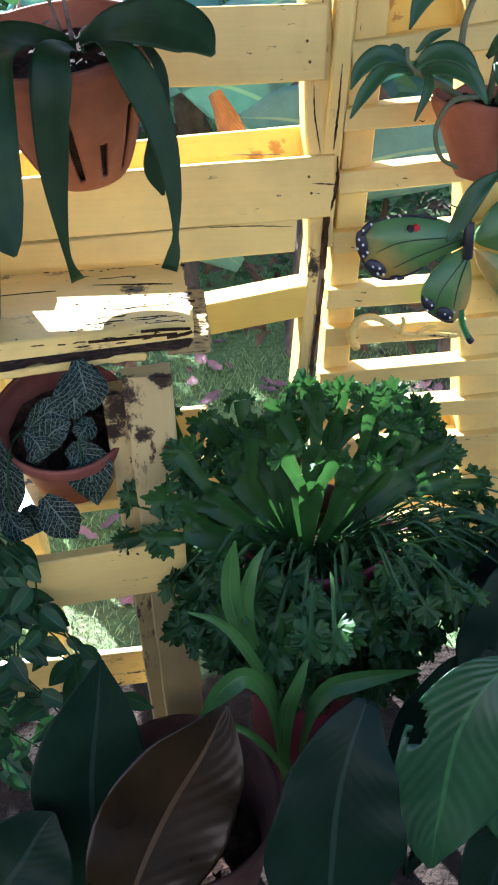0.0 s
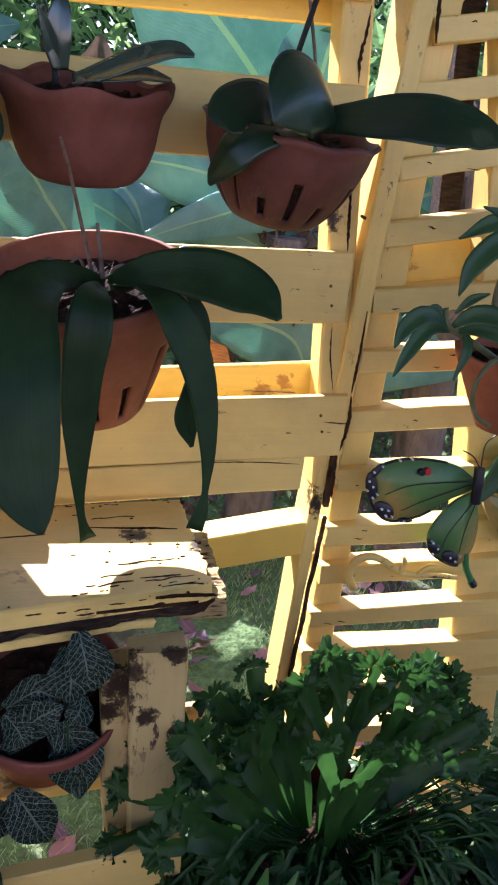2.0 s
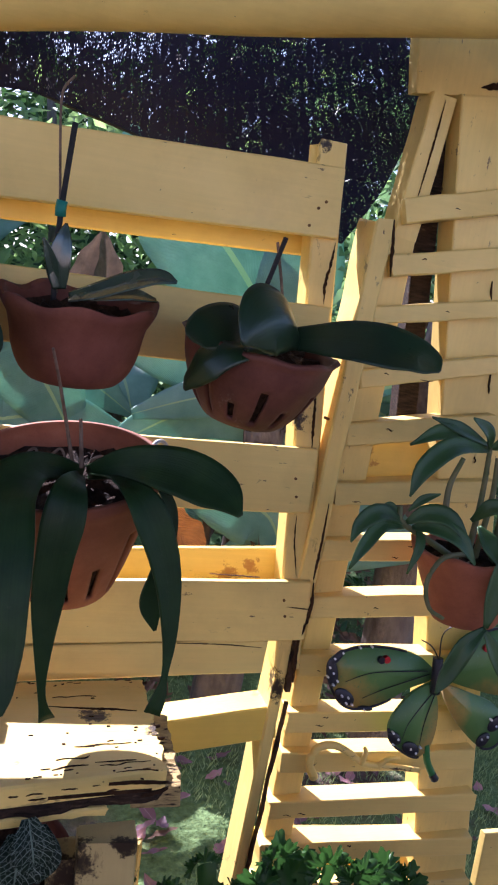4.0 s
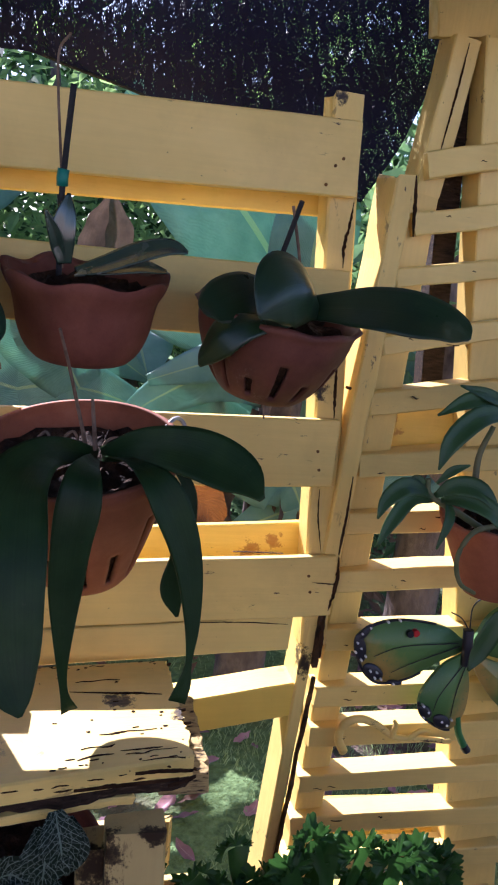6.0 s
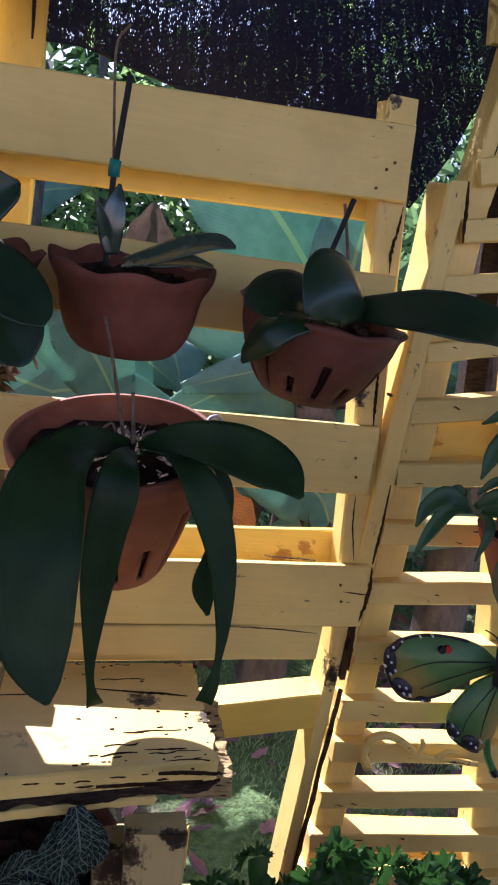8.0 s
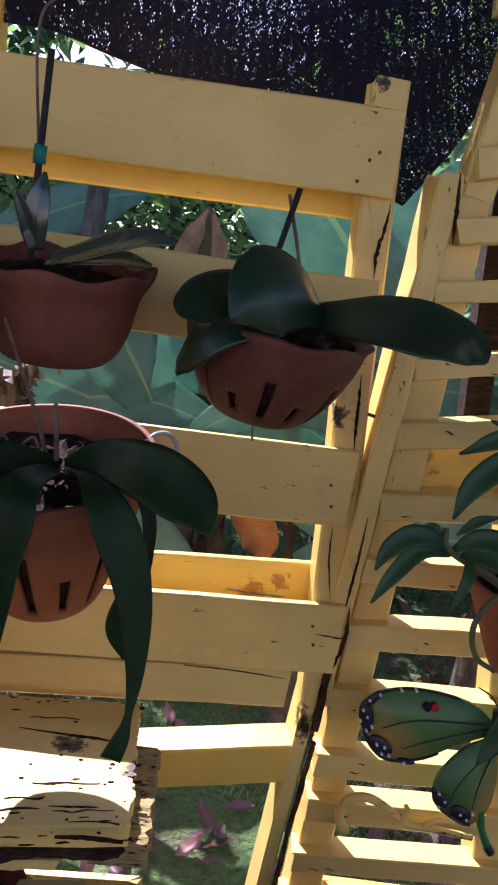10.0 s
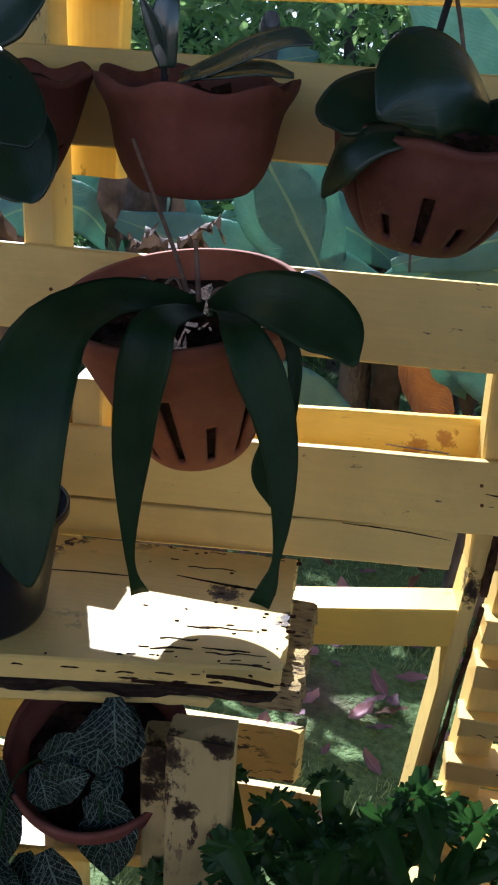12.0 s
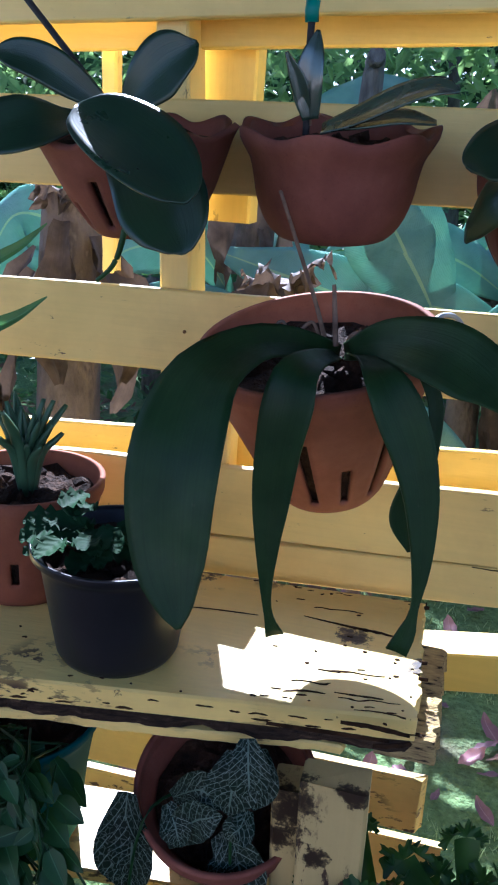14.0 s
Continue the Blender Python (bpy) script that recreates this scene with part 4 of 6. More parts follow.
# slotted pot beside the end post
clay_pot("hanging_pot", "brown clay pot with slits and white crust, hanging tilted", dense([(0.030, 0.0), (0.050, 0.006), (0.074, 0.035), (0.091, 0.075), (0.096, 0.10), (0.102, 0.108)]),
         (0.240, 1.105, 1.348, 12, 1, 20), WET_CLAY, slot_ring(14, -1.95, 0.018, 0.066, 0.045), wave=(9, 0.002, 0.002), soil=0.85)
orchid("orchid with broad rounded dark leaves", [
    ([(0.253, 1.07, 1.462, 0.0116), (0.204, 1.04, 1.475, 0.0270), (0.172, 1.02, 1.466, 0.0290), (0.152, 1.01, 1.454, 0.0190), (0.144, 1.00, 1.448, 0.0026)], -0.15, (0, -1, 0.5)),
    ([(0.288, 1.05, 1.464, 0.0125), (0.260, 1.00, 1.483, 0.0330), (0.229, 0.972, 1.486, 0.0420), (0.206, 0.955, 1.472, 0.0310), (0.188, 0.945, 1.453, 0.0024)], -0.28, (0.6, -0.8, 0.35)),
    ([(0.272, 1.06, 1.462, 0.0140), (0.297, 1.035, 1.467, 0.0190), (0.325, 1.00, 1.471, 0.0275), (0.351, 0.965, 1.471, 0.0300), (0.381, 0.935, 1.465, 0.0262), (0.398, 0.912, 1.457, 0.0170), (0.405, 0.903, 1.452, 0.0020)], 0.10, (0, -1, 0.45)),
    ([(0.246, 1.03, 1.450, 0.0098), (0.194, 1.00, 1.444, 0.0180), (0.164, 1.01, 1.427, 0.0255), (0.153, 1.03, 1.403, 0.0150), (0.150, 1.04, 1.388, 0.0026)], -0.3, (-0.5, -0.8, 0.6))], fold=0.22, mat=GLOSSY_LEAF)
hang = thing("plant_hanger", "stiff black cord and wire standing in the pot", "cord")
cord([(0.222, 1.055, 1.465), (0.226, 1.035, 1.500), (0.236, 0.996, 1.576)], 0.0030, CORD, "cord", hang)
cord([(0.262, 1.055, 1.465), (0.252, 1.030, 1.510), (0.228, 1.000, 1.570)], 0.0018, TWIG, "wire", hang)
cord([(0.234, 1.06, 1.373), (0.236, 1.06, 1.346), (0.238, 1.06, 1.328)], 0.0012, TWIG, "wire", hang)

# pot with the broad-leaved orchid
clay_pot("hanging_pot", "brown clay pot with slits under broad orchid leaves", dense([(0.028, 0.0), (0.050, 0.006), (0.071, 0.037), (0.087, 0.072), (0.095, 0.092), (0.100, 0.100)]),
         (-0.172, 1.100, 1.368, 10, -3, 0), TERRACOTTA, slot_ring(12, -1.75, 0.018, 0.066, 0.045), wave=(8, 0.005, 0.004), soil=0.88)
oval = orchid("orchid with large oval bluish green leaves", [
    ([(-0.180, 0.955, 1.480, 0.0030), (-0.167, 0.950, 1.474, 0.0240), (-0.142, 0.940, 1.462, 0.0345), (-0.111, 0.925, 1.446, 0.0375), (-0.085, 0.910, 1.429, 0.0310), (-0.069, 0.900, 1.416, 0.0180), (-0.063, 0.895, 1.410, 0.0020)], 0.18, (0.12, -0.95, 1.0)),
    [(-0.177, 1.03, 1.455, 0.0184), (-0.136, 0.990, 1.432, 0.0320), (-0.108, 0.970, 1.406, 0.0410), (-0.091, 0.958, 1.384, 0.0330), (-0.083, 0.950, 1.371, 0.0160), (-0.081, 0.948, 1.366, 0.0020)],
    [(-0.181, 1.06, 1.486, 0.0075), (-0.158, 1.05, 1.504, 0.0240), (-0.134, 1.045, 1.522, 0.0305), (-0.114, 1.04, 1.534, 0.0190), (-0.104, 1.04, 1.542, 0.0020)],
    [(-0.190, 1.06, 1.480, 0.0080), (-0.209, 1.06, 1.491, 0.0095), (-0.232, 1.05, 1.507, 0.0165), (-0.255, 1.04, 1.520, 0.0185), (-0.279, 1.03, 1.526, 0.0145), (-0.302, 1.03, 1.528, 0.0016)],
    [(-0.190, 1.06, 1.474, 0.0080), (-0.212, 1.05, 1.472, 0.0100), (-0.227, 1.01, 1.469, 0.0190), (-0.247, 0.985, 1.463, 0.0275), (-0.272, 0.965, 1.452, 0.0230), (-0.291, 0.950, 1.440, 0.0020)]], fold=0.2, mat=GLOSSY_LEAF)
cord([(-0.171, 1.04, 1.377), (-0.178, 1.04, 1.352), (-0.186, 1.04, 1.337), (-0.201, 1.04, 1.323)], (0.0034, 0.0022), VINE_LEAF, "aerial_root", oval)
spiky = thing("spiky_plant", "plant with long narrow pointed bright green leaves", "house plant")
for cps in ([(-0.38, 1.05, 1.282, 0.0068), (-0.325, 1.05, 1.327, 0.0078), (-0.288, 1.05, 1.35, 0.0054), (-0.259, 1.05, 1.374, 0.0009)], [(-0.388, 1.05, 1.223, 0.009), (-0.332, 1.05, 1.257, 0.0093), (-0.295, 1.05, 1.276, 0.0065), (-0.261, 1.05, 1.3, 0.0009)]):
    bm = bmesh.new()
    blade(bm, cps, (0, -1, 0.5), 18, 6, 0.4)
    part("leaf", bm, SLENDER_LEAF, spiky, smooth=True)
cord([(-0.50, 1.05, 0.955), (-0.495, 1.05, 1.08), (-0.388, 1.05, 1.223)], (0.006, 0.004), VINE_LEAF, "stem", spiky)
cord([(-0.495, 1.05, 1.08), (-0.49, 1.05, 1.18), (-0.38, 1.05, 1.282)], (0.005, 0.004), VINE_LEAF, "stem", spiky)
hang = thing("plant_hanger", "dark cord from the top board to the pot", "cord")
cord([(-0.211, 1.08, 1.495), (-0.272, 1.1, 1.553), (-0.337, 1.14, 1.607), (-0.39, 1.18, 1.647)], 0.0035, CORD, "cord", hang)

# ---- pots on the bench ----
clay_pot("clay_pot", "terracotta pot with slits standing on the bench", dense([(0.062, 0.0), (0.066, 0.006), (0.078, 0.07), (0.088, 0.115), (0.091, 0.120), (0.092, 0.135)]),
         (-0.300, 1.060, 0.957), ORANGE_CLAY, slot_ring(12, -1.75, 0.03, 0.085, 0.06), soil=0.86)
black = clay_pot("nursery_pot", "black plastic nursery pot standing on the bench", dense([(0.060, 0.0), (0.063, 0.004), (0.070, 0.05), (0.078, 0.105), (0.080, 0.112), (0.087, 0.114), (0.087, 0.122)]),
                 (-0.146, 0.968, 0.957), BLACK_PLASTIC, soil=0.85, thick=0.003)


def rosette(name, label, category, count, centre, mat, length, width, up, spread, fold=0.3, thick=0.003, seed=1):
    """A tuft of stiff leaves from one point."""
    rnd = random.Random(seed)
    plant = thing(name, label, category)
    c = Vector(centre)
    for i in range(count):
        a = 2.4 * i + rnd.uniform(-0.3, 0.3)
        out = Vector((math.cos(a), math.sin(a), 0))
        l = length * rnd.uniform(0.6, 1.1)
        lean = spread * (0.25 + 0.75 * i / count)
        mid = c + out * (l * lean * 0.45) + Vector((0, 0, l * up * 0.55))
        tip = c + out * (l * lean) + Vector((0, 0, l * up * (1.0 - 0.25 * lean)))
        base = c + out * 0.008
        bm = bmesh.new()
        blade(bm, [(*base, width * 0.8), (*mid, width), (*mid.lerp(tip, 0.6), width * 0.75), (*tip, width * 0.12)], tuple(-out * 0.6 + Vector((0, 0, 1))), 10, 4, fold)
        thicken(part("leaf", bm, mat, plant, smooth=True), thick)
    return plant


ALOE_LEAF = leaf_material("succulent_leaf", (0.025, 0.07, 0.035), (0.06, 0.13, 0.06), 0.45, 0.45, 0.03)
CRINKLE_LEAF = leaf_material("crinkled_leaf", (0.008, 0.026, 0.012), (0.016, 0.048, 0.018), 0.65, 0.05, 0.03, ribs=1, rib_scale=30, rib_depth=0.0004)
rosette("succulent_plant", "tuft of stiff upright grey-green succulent leaves", "succulent", 22, (-0.296, 1.060, 1.070), ALOE_LEAF, 0.115, 0.0062, 1.0, 0.5, 0.5, 0.005, 3)


def crinkle_plant():
    rnd = random.Random(8)
    plant = thing("peperomia_plant", "small dark plant with glossy crinkled leaves", "house plant")
    for i in range(20):
        a, r = rnd.uniform(0, 6.28), rnd.uniform(0.0, 0.05)
        p = Vector((-0.166 + r * math.cos(a), 0.951 + r * 0.9 * math.sin(a), 1.070 + rnd.uniform(0.0, 0.035)))
        if i < 3:
            p = Vector((-0.196 + 0.012 * i, 0.946, 1.115 - 0.008 * i))
        d = Vector((math.cos(a) * 0.8, math.sin(a) - 0.5, rnd.uniform(-0.5, 0.25))).normalized() * 0.038
        w = rnd.uniform(0.013, 0.018)
        bm = bmesh.new()
        blade(bm, [(*p, w * 0.5), (*(p + d * 0.35), w), (*(p + d * 0.75), w * 0.85), (*(p + d), w * 0.2)], (0, -0.4, 1), 9, 6, 0.35, 0.35, 12)
        part("leaf", bm, CRINKLE_LEAF, plant, smooth=True)
        bm = bmesh.new()
        tube(bm, [(-0.158, 0.961, 1.058), tuple(p)], 0.0012, 5)
        part("stalk", bm, VINE_LEAF, plant)


crinkle_plant()

# ---- under the bench ----
clay_pot("clay_pot", "tilted brown clay pot under the bench", dense([(0.055, 0.0), (0.060, 0.005), (0.078, 0.08), (0.090, 0.13), (0.098, 0.138), (0.099, 0.160)]),
         (-0.020, 1.03, 0.670, 24, 0, 0), TERRACOTTA, soil=0.75)
clay_pot("plastic_pot", "teal plastic pot with a trailing plant", dense([(0.065, 0.0), (0.068, 0.005), (0.080, 0.10), (0.090, 0.15), (0.094, 0.152), (0.094, 0.165)]),
         (-0.275, 0.985, 0.668), TEAL_PLASTIC, soil=0.9, thick=0.004)


def trailing(name, label, mat, seeds, size, stems, category="trailing plant", stem_mat=None):
    """Stems with leaves along them. stems: rows of (points, leaves)."""
    rnd = random.Random(seeds)
    plant = thing(name, label, category)
    for pts, count in stems:
        line = spline(pts, 40)
        bm = bmesh.new()
        tube(bm, [tuple(p) for p in line[::2]], 0.0014, 5)
        part("stem", bm, stem_mat or VINE_LEAF, plant)
        for k in range(count):
            p = Vector(line[int((k + 0.6) / count * 39)])
            a = rnd.uniform(-0.9, 0.9) + (0 if k % 2 else 3.14)
            d = Vector((math.cos(a), -0.55 + rnd.uniform(-0.25, 0.2), -0.55 + rnd.uniform(-0.5, 0.4))).normalized()
            l = size * rnd.uniform(0.7, 1.15)
            w = l * rnd.uniform(0.27, 0.33)
            q = p + d * l * 0.25
            bm = bmesh.new()
            blade(bm, [(*q, w * 0.45), (*(q + d * l * 0.3), w), (*(q + d * l * 0.65), w * 0.8), (*(q + d * l), w * 0.08)], (rnd.uniform(-0.3, 0.3), -1, rnd.uniform(0.2, 0.9)), 10, 6, 0.22)
            part("leaf", bm, mat, plant, smooth=True)
    return plant


nerve = thing("nerve_plant", "nerve plant with dark leaves netted by pale veins", "house plant")
for cps in ([(0.014, 0.9, 0.93, 0.0074), (0.019, 0.885, 0.91, 0.0213), (0.022, 0.88, 0.894, 0.0182), (0.024, 0.88, 0.873, 0.0012)], [(-0.063, 0.915, 0.826, 0.0069), (-0.032, 0.9, 0.857, 0.019), (-0.017, 0.895, 0.855, 0.016), (-0.003, 0.895, 0.848, 0.0013)], [(-0.064, 0.9, 0.781, 0.0071), (-0.033, 0.885, 0.83, 0.0198), (-0.017, 0.88, 0.844, 0.0163), (-0.002, 0.88, 0.852, 0.0012)], [(0.007, 0.915, 0.789, 0.0094), (0.009, 0.9, 0.766, 0.0277), (0.009, 0.895, 0.743, 0.0237), (0.008, 0.895, 0.714, 0.0014)], [(0.019, 0.9, 0.846, 0.0054), (0.015, 0.885, 0.837, 0.0157), (0.01, 0.88, 0.834, 0.0132), (0.005, 0.88, 0.824, 0.0013)], [(-0.112, 0.915, 0.819, 0.0101), (-0.11, 0.9, 0.766, 0.0306), (-0.102, 0.895, 0.737, 0.0262), (-0.096, 0.895, 0.701, 0.0015)]):
    bm = bmesh.new()
    blade(bm, cps, (0, -1, 0.5), 14, 6, 0.22)
    part("leaf", bm, NERVE_LEAF, nerve, smooth=True)
for cps in ([(0.003, 0.9, 0.913, 0.0088), (0.006, 0.885, 0.892, 0.0256), (0.005, 0.88, 0.875, 0.0216), (0.004, 0.88, 0.854, 0.0015)], [(-0.001, 0.915, 0.801, 0.0098), (0.015, 0.9, 0.772, 0.0283), (0.013, 0.895, 0.754, 0.0241), (0.011, 0.895, 0.731, 0.0016)], [(-0.064, 0.9, 0.831, 0.0057), (-0.05, 0.885, 0.821, 0.0167), (-0.046, 0.88, 0.814, 0.0141), (-0.042, 0.88, 0.801, 0.0015)], [(-0.111, 0.915, 0.808, 0.0083), (-0.101, 0.9, 0.771, 0.0238), (-0.1, 0.895, 0.75, 0.0204), (-0.1, 0.895, 0.725, 0.0016)], [(-0.055, 0.9, 0.723, 0.0093), (-0.038, 0.885, 0.702, 0.0275), (-0.027, 0.88, 0.684, 0.0232), (-0.015, 0.88, 0.662, 0.0016)], [(-0.106, 0.915, 0.64, 0.0116), (-0.118, 0.9, 0.578, 0.0344), (-0.12, 0.895, 0.549, 0.0295), (-0.122, 0.895, 0.514, 0.0018)]):
    bm = bmesh.new()
    blade(bm, cps, (0, -1, 0.5), 14, 6, 0.22)
    part("leaf", bm, NERVE_LEAF, nerve, smooth=True)
for cps in ([(-0.134, 0.9, 0.657, 0.0102), (-0.131, 0.885, 0.616, 0.03), (-0.138, 0.88, 0.595, 0.0255), (-0.146, 0.88, 0.568, 0.0018)], [(-0.082, 0.915, 0.699, 0.0071), (-0.075, 0.9, 0.69, 0.0207), (-0.06, 0.895, 0.687, 0.0173), (-0.045, 0.895, 0.68, 0.0017)], [(-0.11, 0.9, 0.715, 0.007), (-0.097, 0.885, 0.69, 0.0205), (-0.085, 0.88, 0.685, 0.0172), (-0.072, 0.88, 0.675, 0.0016)], [(-0.013, 0.915, 0.793, 0.0093), (0.014, 0.9, 0.772, 0.0265), (0.016, 0.895, 0.742, 0.023), (0.018, 0.895, 0.705, 0.0014)], [(0.026, 0.9, 0.922, 0.007), (0.029, 0.885, 0.901, 0.0206), (0.029, 0.88, 0.887, 0.0175), (0.028, 0.88, 0.867, 0.0012)]):
    bm = bmesh.new()
    blade(bm, cps, (0, -1, 0.5), 14, 6, 0.22)
    part("leaf", bm, NERVE_LEAF, nerve, smooth=True)
for pts in ([(-0.02, 0.97, 0.81), (0.0, 0.905, 0.84), (0.005, 0.90, 0.76)], [(-0.05, 0.96, 0.81), (-0.09, 0.90, 0.80), (-0.11, 0.895, 0.62), (-0.12, 0.885, 0.54)]):
    cord(pts, 0.0018, VINE_LEAF, "stem", nerve, 6, 16)
rnd_v = random.Random(4)
trailing("trailing_vine", "green trailing vine with small leaves hanging from the pot", VINE_LEAF, 6, 0.044, [
    ([(-0.27 + rnd_v.uniform(-0.05, 0.08), 0.95, 0.83), (-0.22 + rnd_v.uniform(-0.1, 0.08), 0.87, 0.82 + rnd_v.uniform(-0.05, 0.04)),
      (-0.17 + rnd_v.uniform(-0.12, 0.1), 0.83 + rnd_v.uniform(-0.03, 0.03), 0.66), (-0.13 + rnd_v.uniform(-0.12, 0.12), 0.80 + rnd_v.uniform(-0.05, 0.05), 0.50),
      (-0.10 + rnd_v.uniform(-0.1, 0.14), 0.77 + rnd_v.uniform(-0.05, 0.06), rnd_v.uniform(0.24, 0.42))], 16) for _ in range(20)])
trailing("trailing_vine", "thin tangled stems with small leaves over the teal pot", VINE_LEAF, 9, 0.028, [
    ([(-0.30 + rnd_v.uniform(-0.05, 0.06), 0.95, 0.84), (-0.27 + rnd_v.uniform(-0.10, 0.08), 0.865, 0.86 + rnd_v.uniform(-0.04, 0.03)),
      (-0.26 + rnd_v.uniform(-0.12, 0.10), 0.84, 0.76), (-0.25 + rnd_v.uniform(-0.12, 0.12), 0.83, rnd_v.uniform(0.56, 0.68))], 9) for _ in range(20)])

# ---- ruffled fern ----
FERN = (0.330, 0.865, 0.645)
clay_pot("plant_pot", "tall maroon plastic pot holding the ruffled fern", dense([(0.075, 0.0), (0.080, 0.006), (0.095, 0.30), (0.108, 0.59), (0.114, 0.62), (0.116, 0.645)], 0.03),
         (FERN[0], FERN[1] + 0.01, 0.0), MAROON, soil=0.93, thick=0.004, seg=48)


def crest(bm, centre, out, up, size, rnd):
    """A curled frond end: a fan of rounded lobes with small blunt teeth, like parsley."""
    side = out.cross(up).normalized()
    n, rings = 48, 4
    phase, turns = rnd.uniform(0, 3.1), rnd.choice((2.5, 3.0, 3.5))
    wide = rnd.uniform(1.3, 1.8)
    curl, tilt = rnd.uniform(0.15, 0.36), rnd.uniform(-0.3, 0.15)
    rows = []
    wild = [rnd.uniform(-0.035, 0.035) for _ in range(n + 1)]
    big = [rnd.uniform(0.78, 1.12) for _ in range(12)]
    for k in range(rings + 1):
        row = []
        f = k / rings
        for i in range(n + 1):
            u = i / n
            a = wide * (2 * u - 1)
            place = turns * u + phase / math.pi
            lobe = abs(math.sin(math.pi * place))
            cut = big[int(place) % 12] * (0.50 + 0.50 * lobe ** 0.45) + 0.10 * math.sin(turns * 18 * u) + wild[i]
            r = size * f * (1 + (cut - 1) * f)
            lift = size * f * f * (curl * math.sin(turns * 3.1 * u + 2 * phase) + 0.10 * math.sin(turns * 10 * u) * f + tilt)
            row.append(bm.verts.new(centre + out * (r * math.cos(a)) + side * (r * math.sin(a)) + up * lift))
        rows.append(row)
    for r, s in zip(rows, rows[1:]):
        for i in range(n):
            bm.faces.new((r[i], r[i + 1], s[i + 1], s[i])).smooth = True


def frond(fern, base, p1, p2, w, crests, size, rnd, facing):
    """One frond: a strap from base over p1 to p2 that ends in ruffled lobes."""
    bm = bmesh.new()
    blade(bm, [(*base, w * 0.5), (*base.lerp(p1, 0.6), w * 0.9), (*p1, w), (*p2, w * 1.4)], tuple(facing), 14, 4, 0.4, 0.25)
    out = (p2 - p1).normalized()
    up = (facing - out * out.dot(facing)).normalized()
    sd = out.cross(up)
    crest(bm, p2, out, up, size, rnd)
    for k in range(crests):
        s = 1 if k % 2 else -1
        q = p2 - out * size * rnd.uniform(0.0, 0.45) * (1 + k // 2) + sd * s * w * rnd.uniform(0.8, 1.6)
        o = (sd * s + out * rnd.uniform(0.2, 1.2) + up * rnd.uniform(-0.4, 0.5)).normalized()
        n = (up + sd * s * rnd.uniform(-0.4, 0.8) + out * rnd.uniform(-0.5, 0.5))
        n = (n - o * o.dot(n)).normalized()
        crest(bm, q, o, n, size * rnd.uniform(0.5, 1.0), rnd)
    part("frond", bm, FERN_LEAF, fern, smooth=True)


def forked(fern, base, tip, w, size, rnd, facing):
    """An upright frond: a broad strap that forks into two or three crested arms."""
    stem = base.lerp(tip, 0.62)
    way = (tip - base).normalized()
    side = way.cross(facing).normalized()
    long = (tip - base).length
    bm = bmesh.new()
    blade(bm, [(*base, w * 0.45), (*base.lerp(stem, 0.5), w * 0.8), (*stem, w * 1.25), (*(stem + way * long * 0.08), w * 0.7)], tuple(facing), 14, 6, 0.35, 0.2)
    part("frond", bm, FERN_LEAF, fern, smooth=True)
    arms = rnd.choice((2, 3, 3))
    for k in range(arms):
        s = (k - (arms - 1) / 2) * rnd.uniform(0.5, 0.8)
        o = (way + side * s + facing * rnd.uniform(-0.2, 0.3)).normalized()
        p0 = stem + side * s * w * 0.8 - way * long * 0.06
        p2 = p0 + o * long * rnd.uniform(0.26, 0.42)
        frond(fern, p0, p0.lerp(p2, 0.55), p2, w * 0.6, rnd.choice((3, 4, 5)), size * rnd.uniform(0.75, 1.1), rnd, facing)


def build_fern():
    rnd = random.Random(21)
    fern = thing("ruffled_fern", "bushy dark green fern with ruffled crested frond ends", "fern")
    c = Vector(FERN)
    rise = Vector((0, 0, 1))
    # upright forked fronds, a fan with an open middle
    for i in range(20):
        u = (i + rnd.uniform(0.2, 0.8)) / 20
        lean = (u * 2 - 1) * 1.15
        back = rnd.uniform(-0.35, 0.25)
        way = Vector((math.sin(lean), back, math.cos(lean))).normalized()
        l = rnd.uniform(0.19, 0.275) * (1.06 if lean < 0.2 else 1.0)
        base = c + Vector((0.05 * math.sin(lean) - 0.015, 0.005 + 0.1 * back, -0.03))
        forked(fern, base, base + way * l, rnd.uniform(0.010, 0.018), rnd.uniform(0.019, 0.028), rnd, Vector((-0.2 * math.sin(lean), -1, 0.35)).normalized())
    # hanging fronds that make the bushy outside
    for i in range(400):
        az = math.radians(rnd.uniform(-200, 20) if i < 320 else rnd.uniform(-75, 15))
        el = math.radians(rnd.uniform(-80, 6 if math.sin(az) > -0.3 else 2))
        n = Vector((math.cos(az) * math.cos(el), math.sin(az) * math.cos(el), math.sin(el)))
        k = rnd.uniform(0.38 if n.y < -0.4 or n.x > 0.3 else 0.60, 1.0) + 0.24 * noise.noise(n * 2.3)
        tip = c + Vector((n.x * (0.35 if n.x > 0 else 0.235), n.y * 0.20, n.z * (0.15 if n.z > 0 else 0.29) - 0.005)) * k
        if tip.y > 1.02:
            continue
        base = c + Vector((n.x * 0.05, n.y * 0.05, -0.01))
        mid = base.lerp(tip, 0.62) + rise * (0.035 + 0.03 * rnd.random())
        lie = (n + Vector((rnd.uniform(-0.5, 0.5), rnd.uniform(-0.6, 0.2), rnd.uniform(-0.3, 0.7)))).normalized()
        frond(fern, base, mid, tip, rnd.uniform(0.0012, 0.0028), rnd.choice((4, 5, 6)), rnd.uniform(0.018, 0.036), rnd, lie)


build_fern()

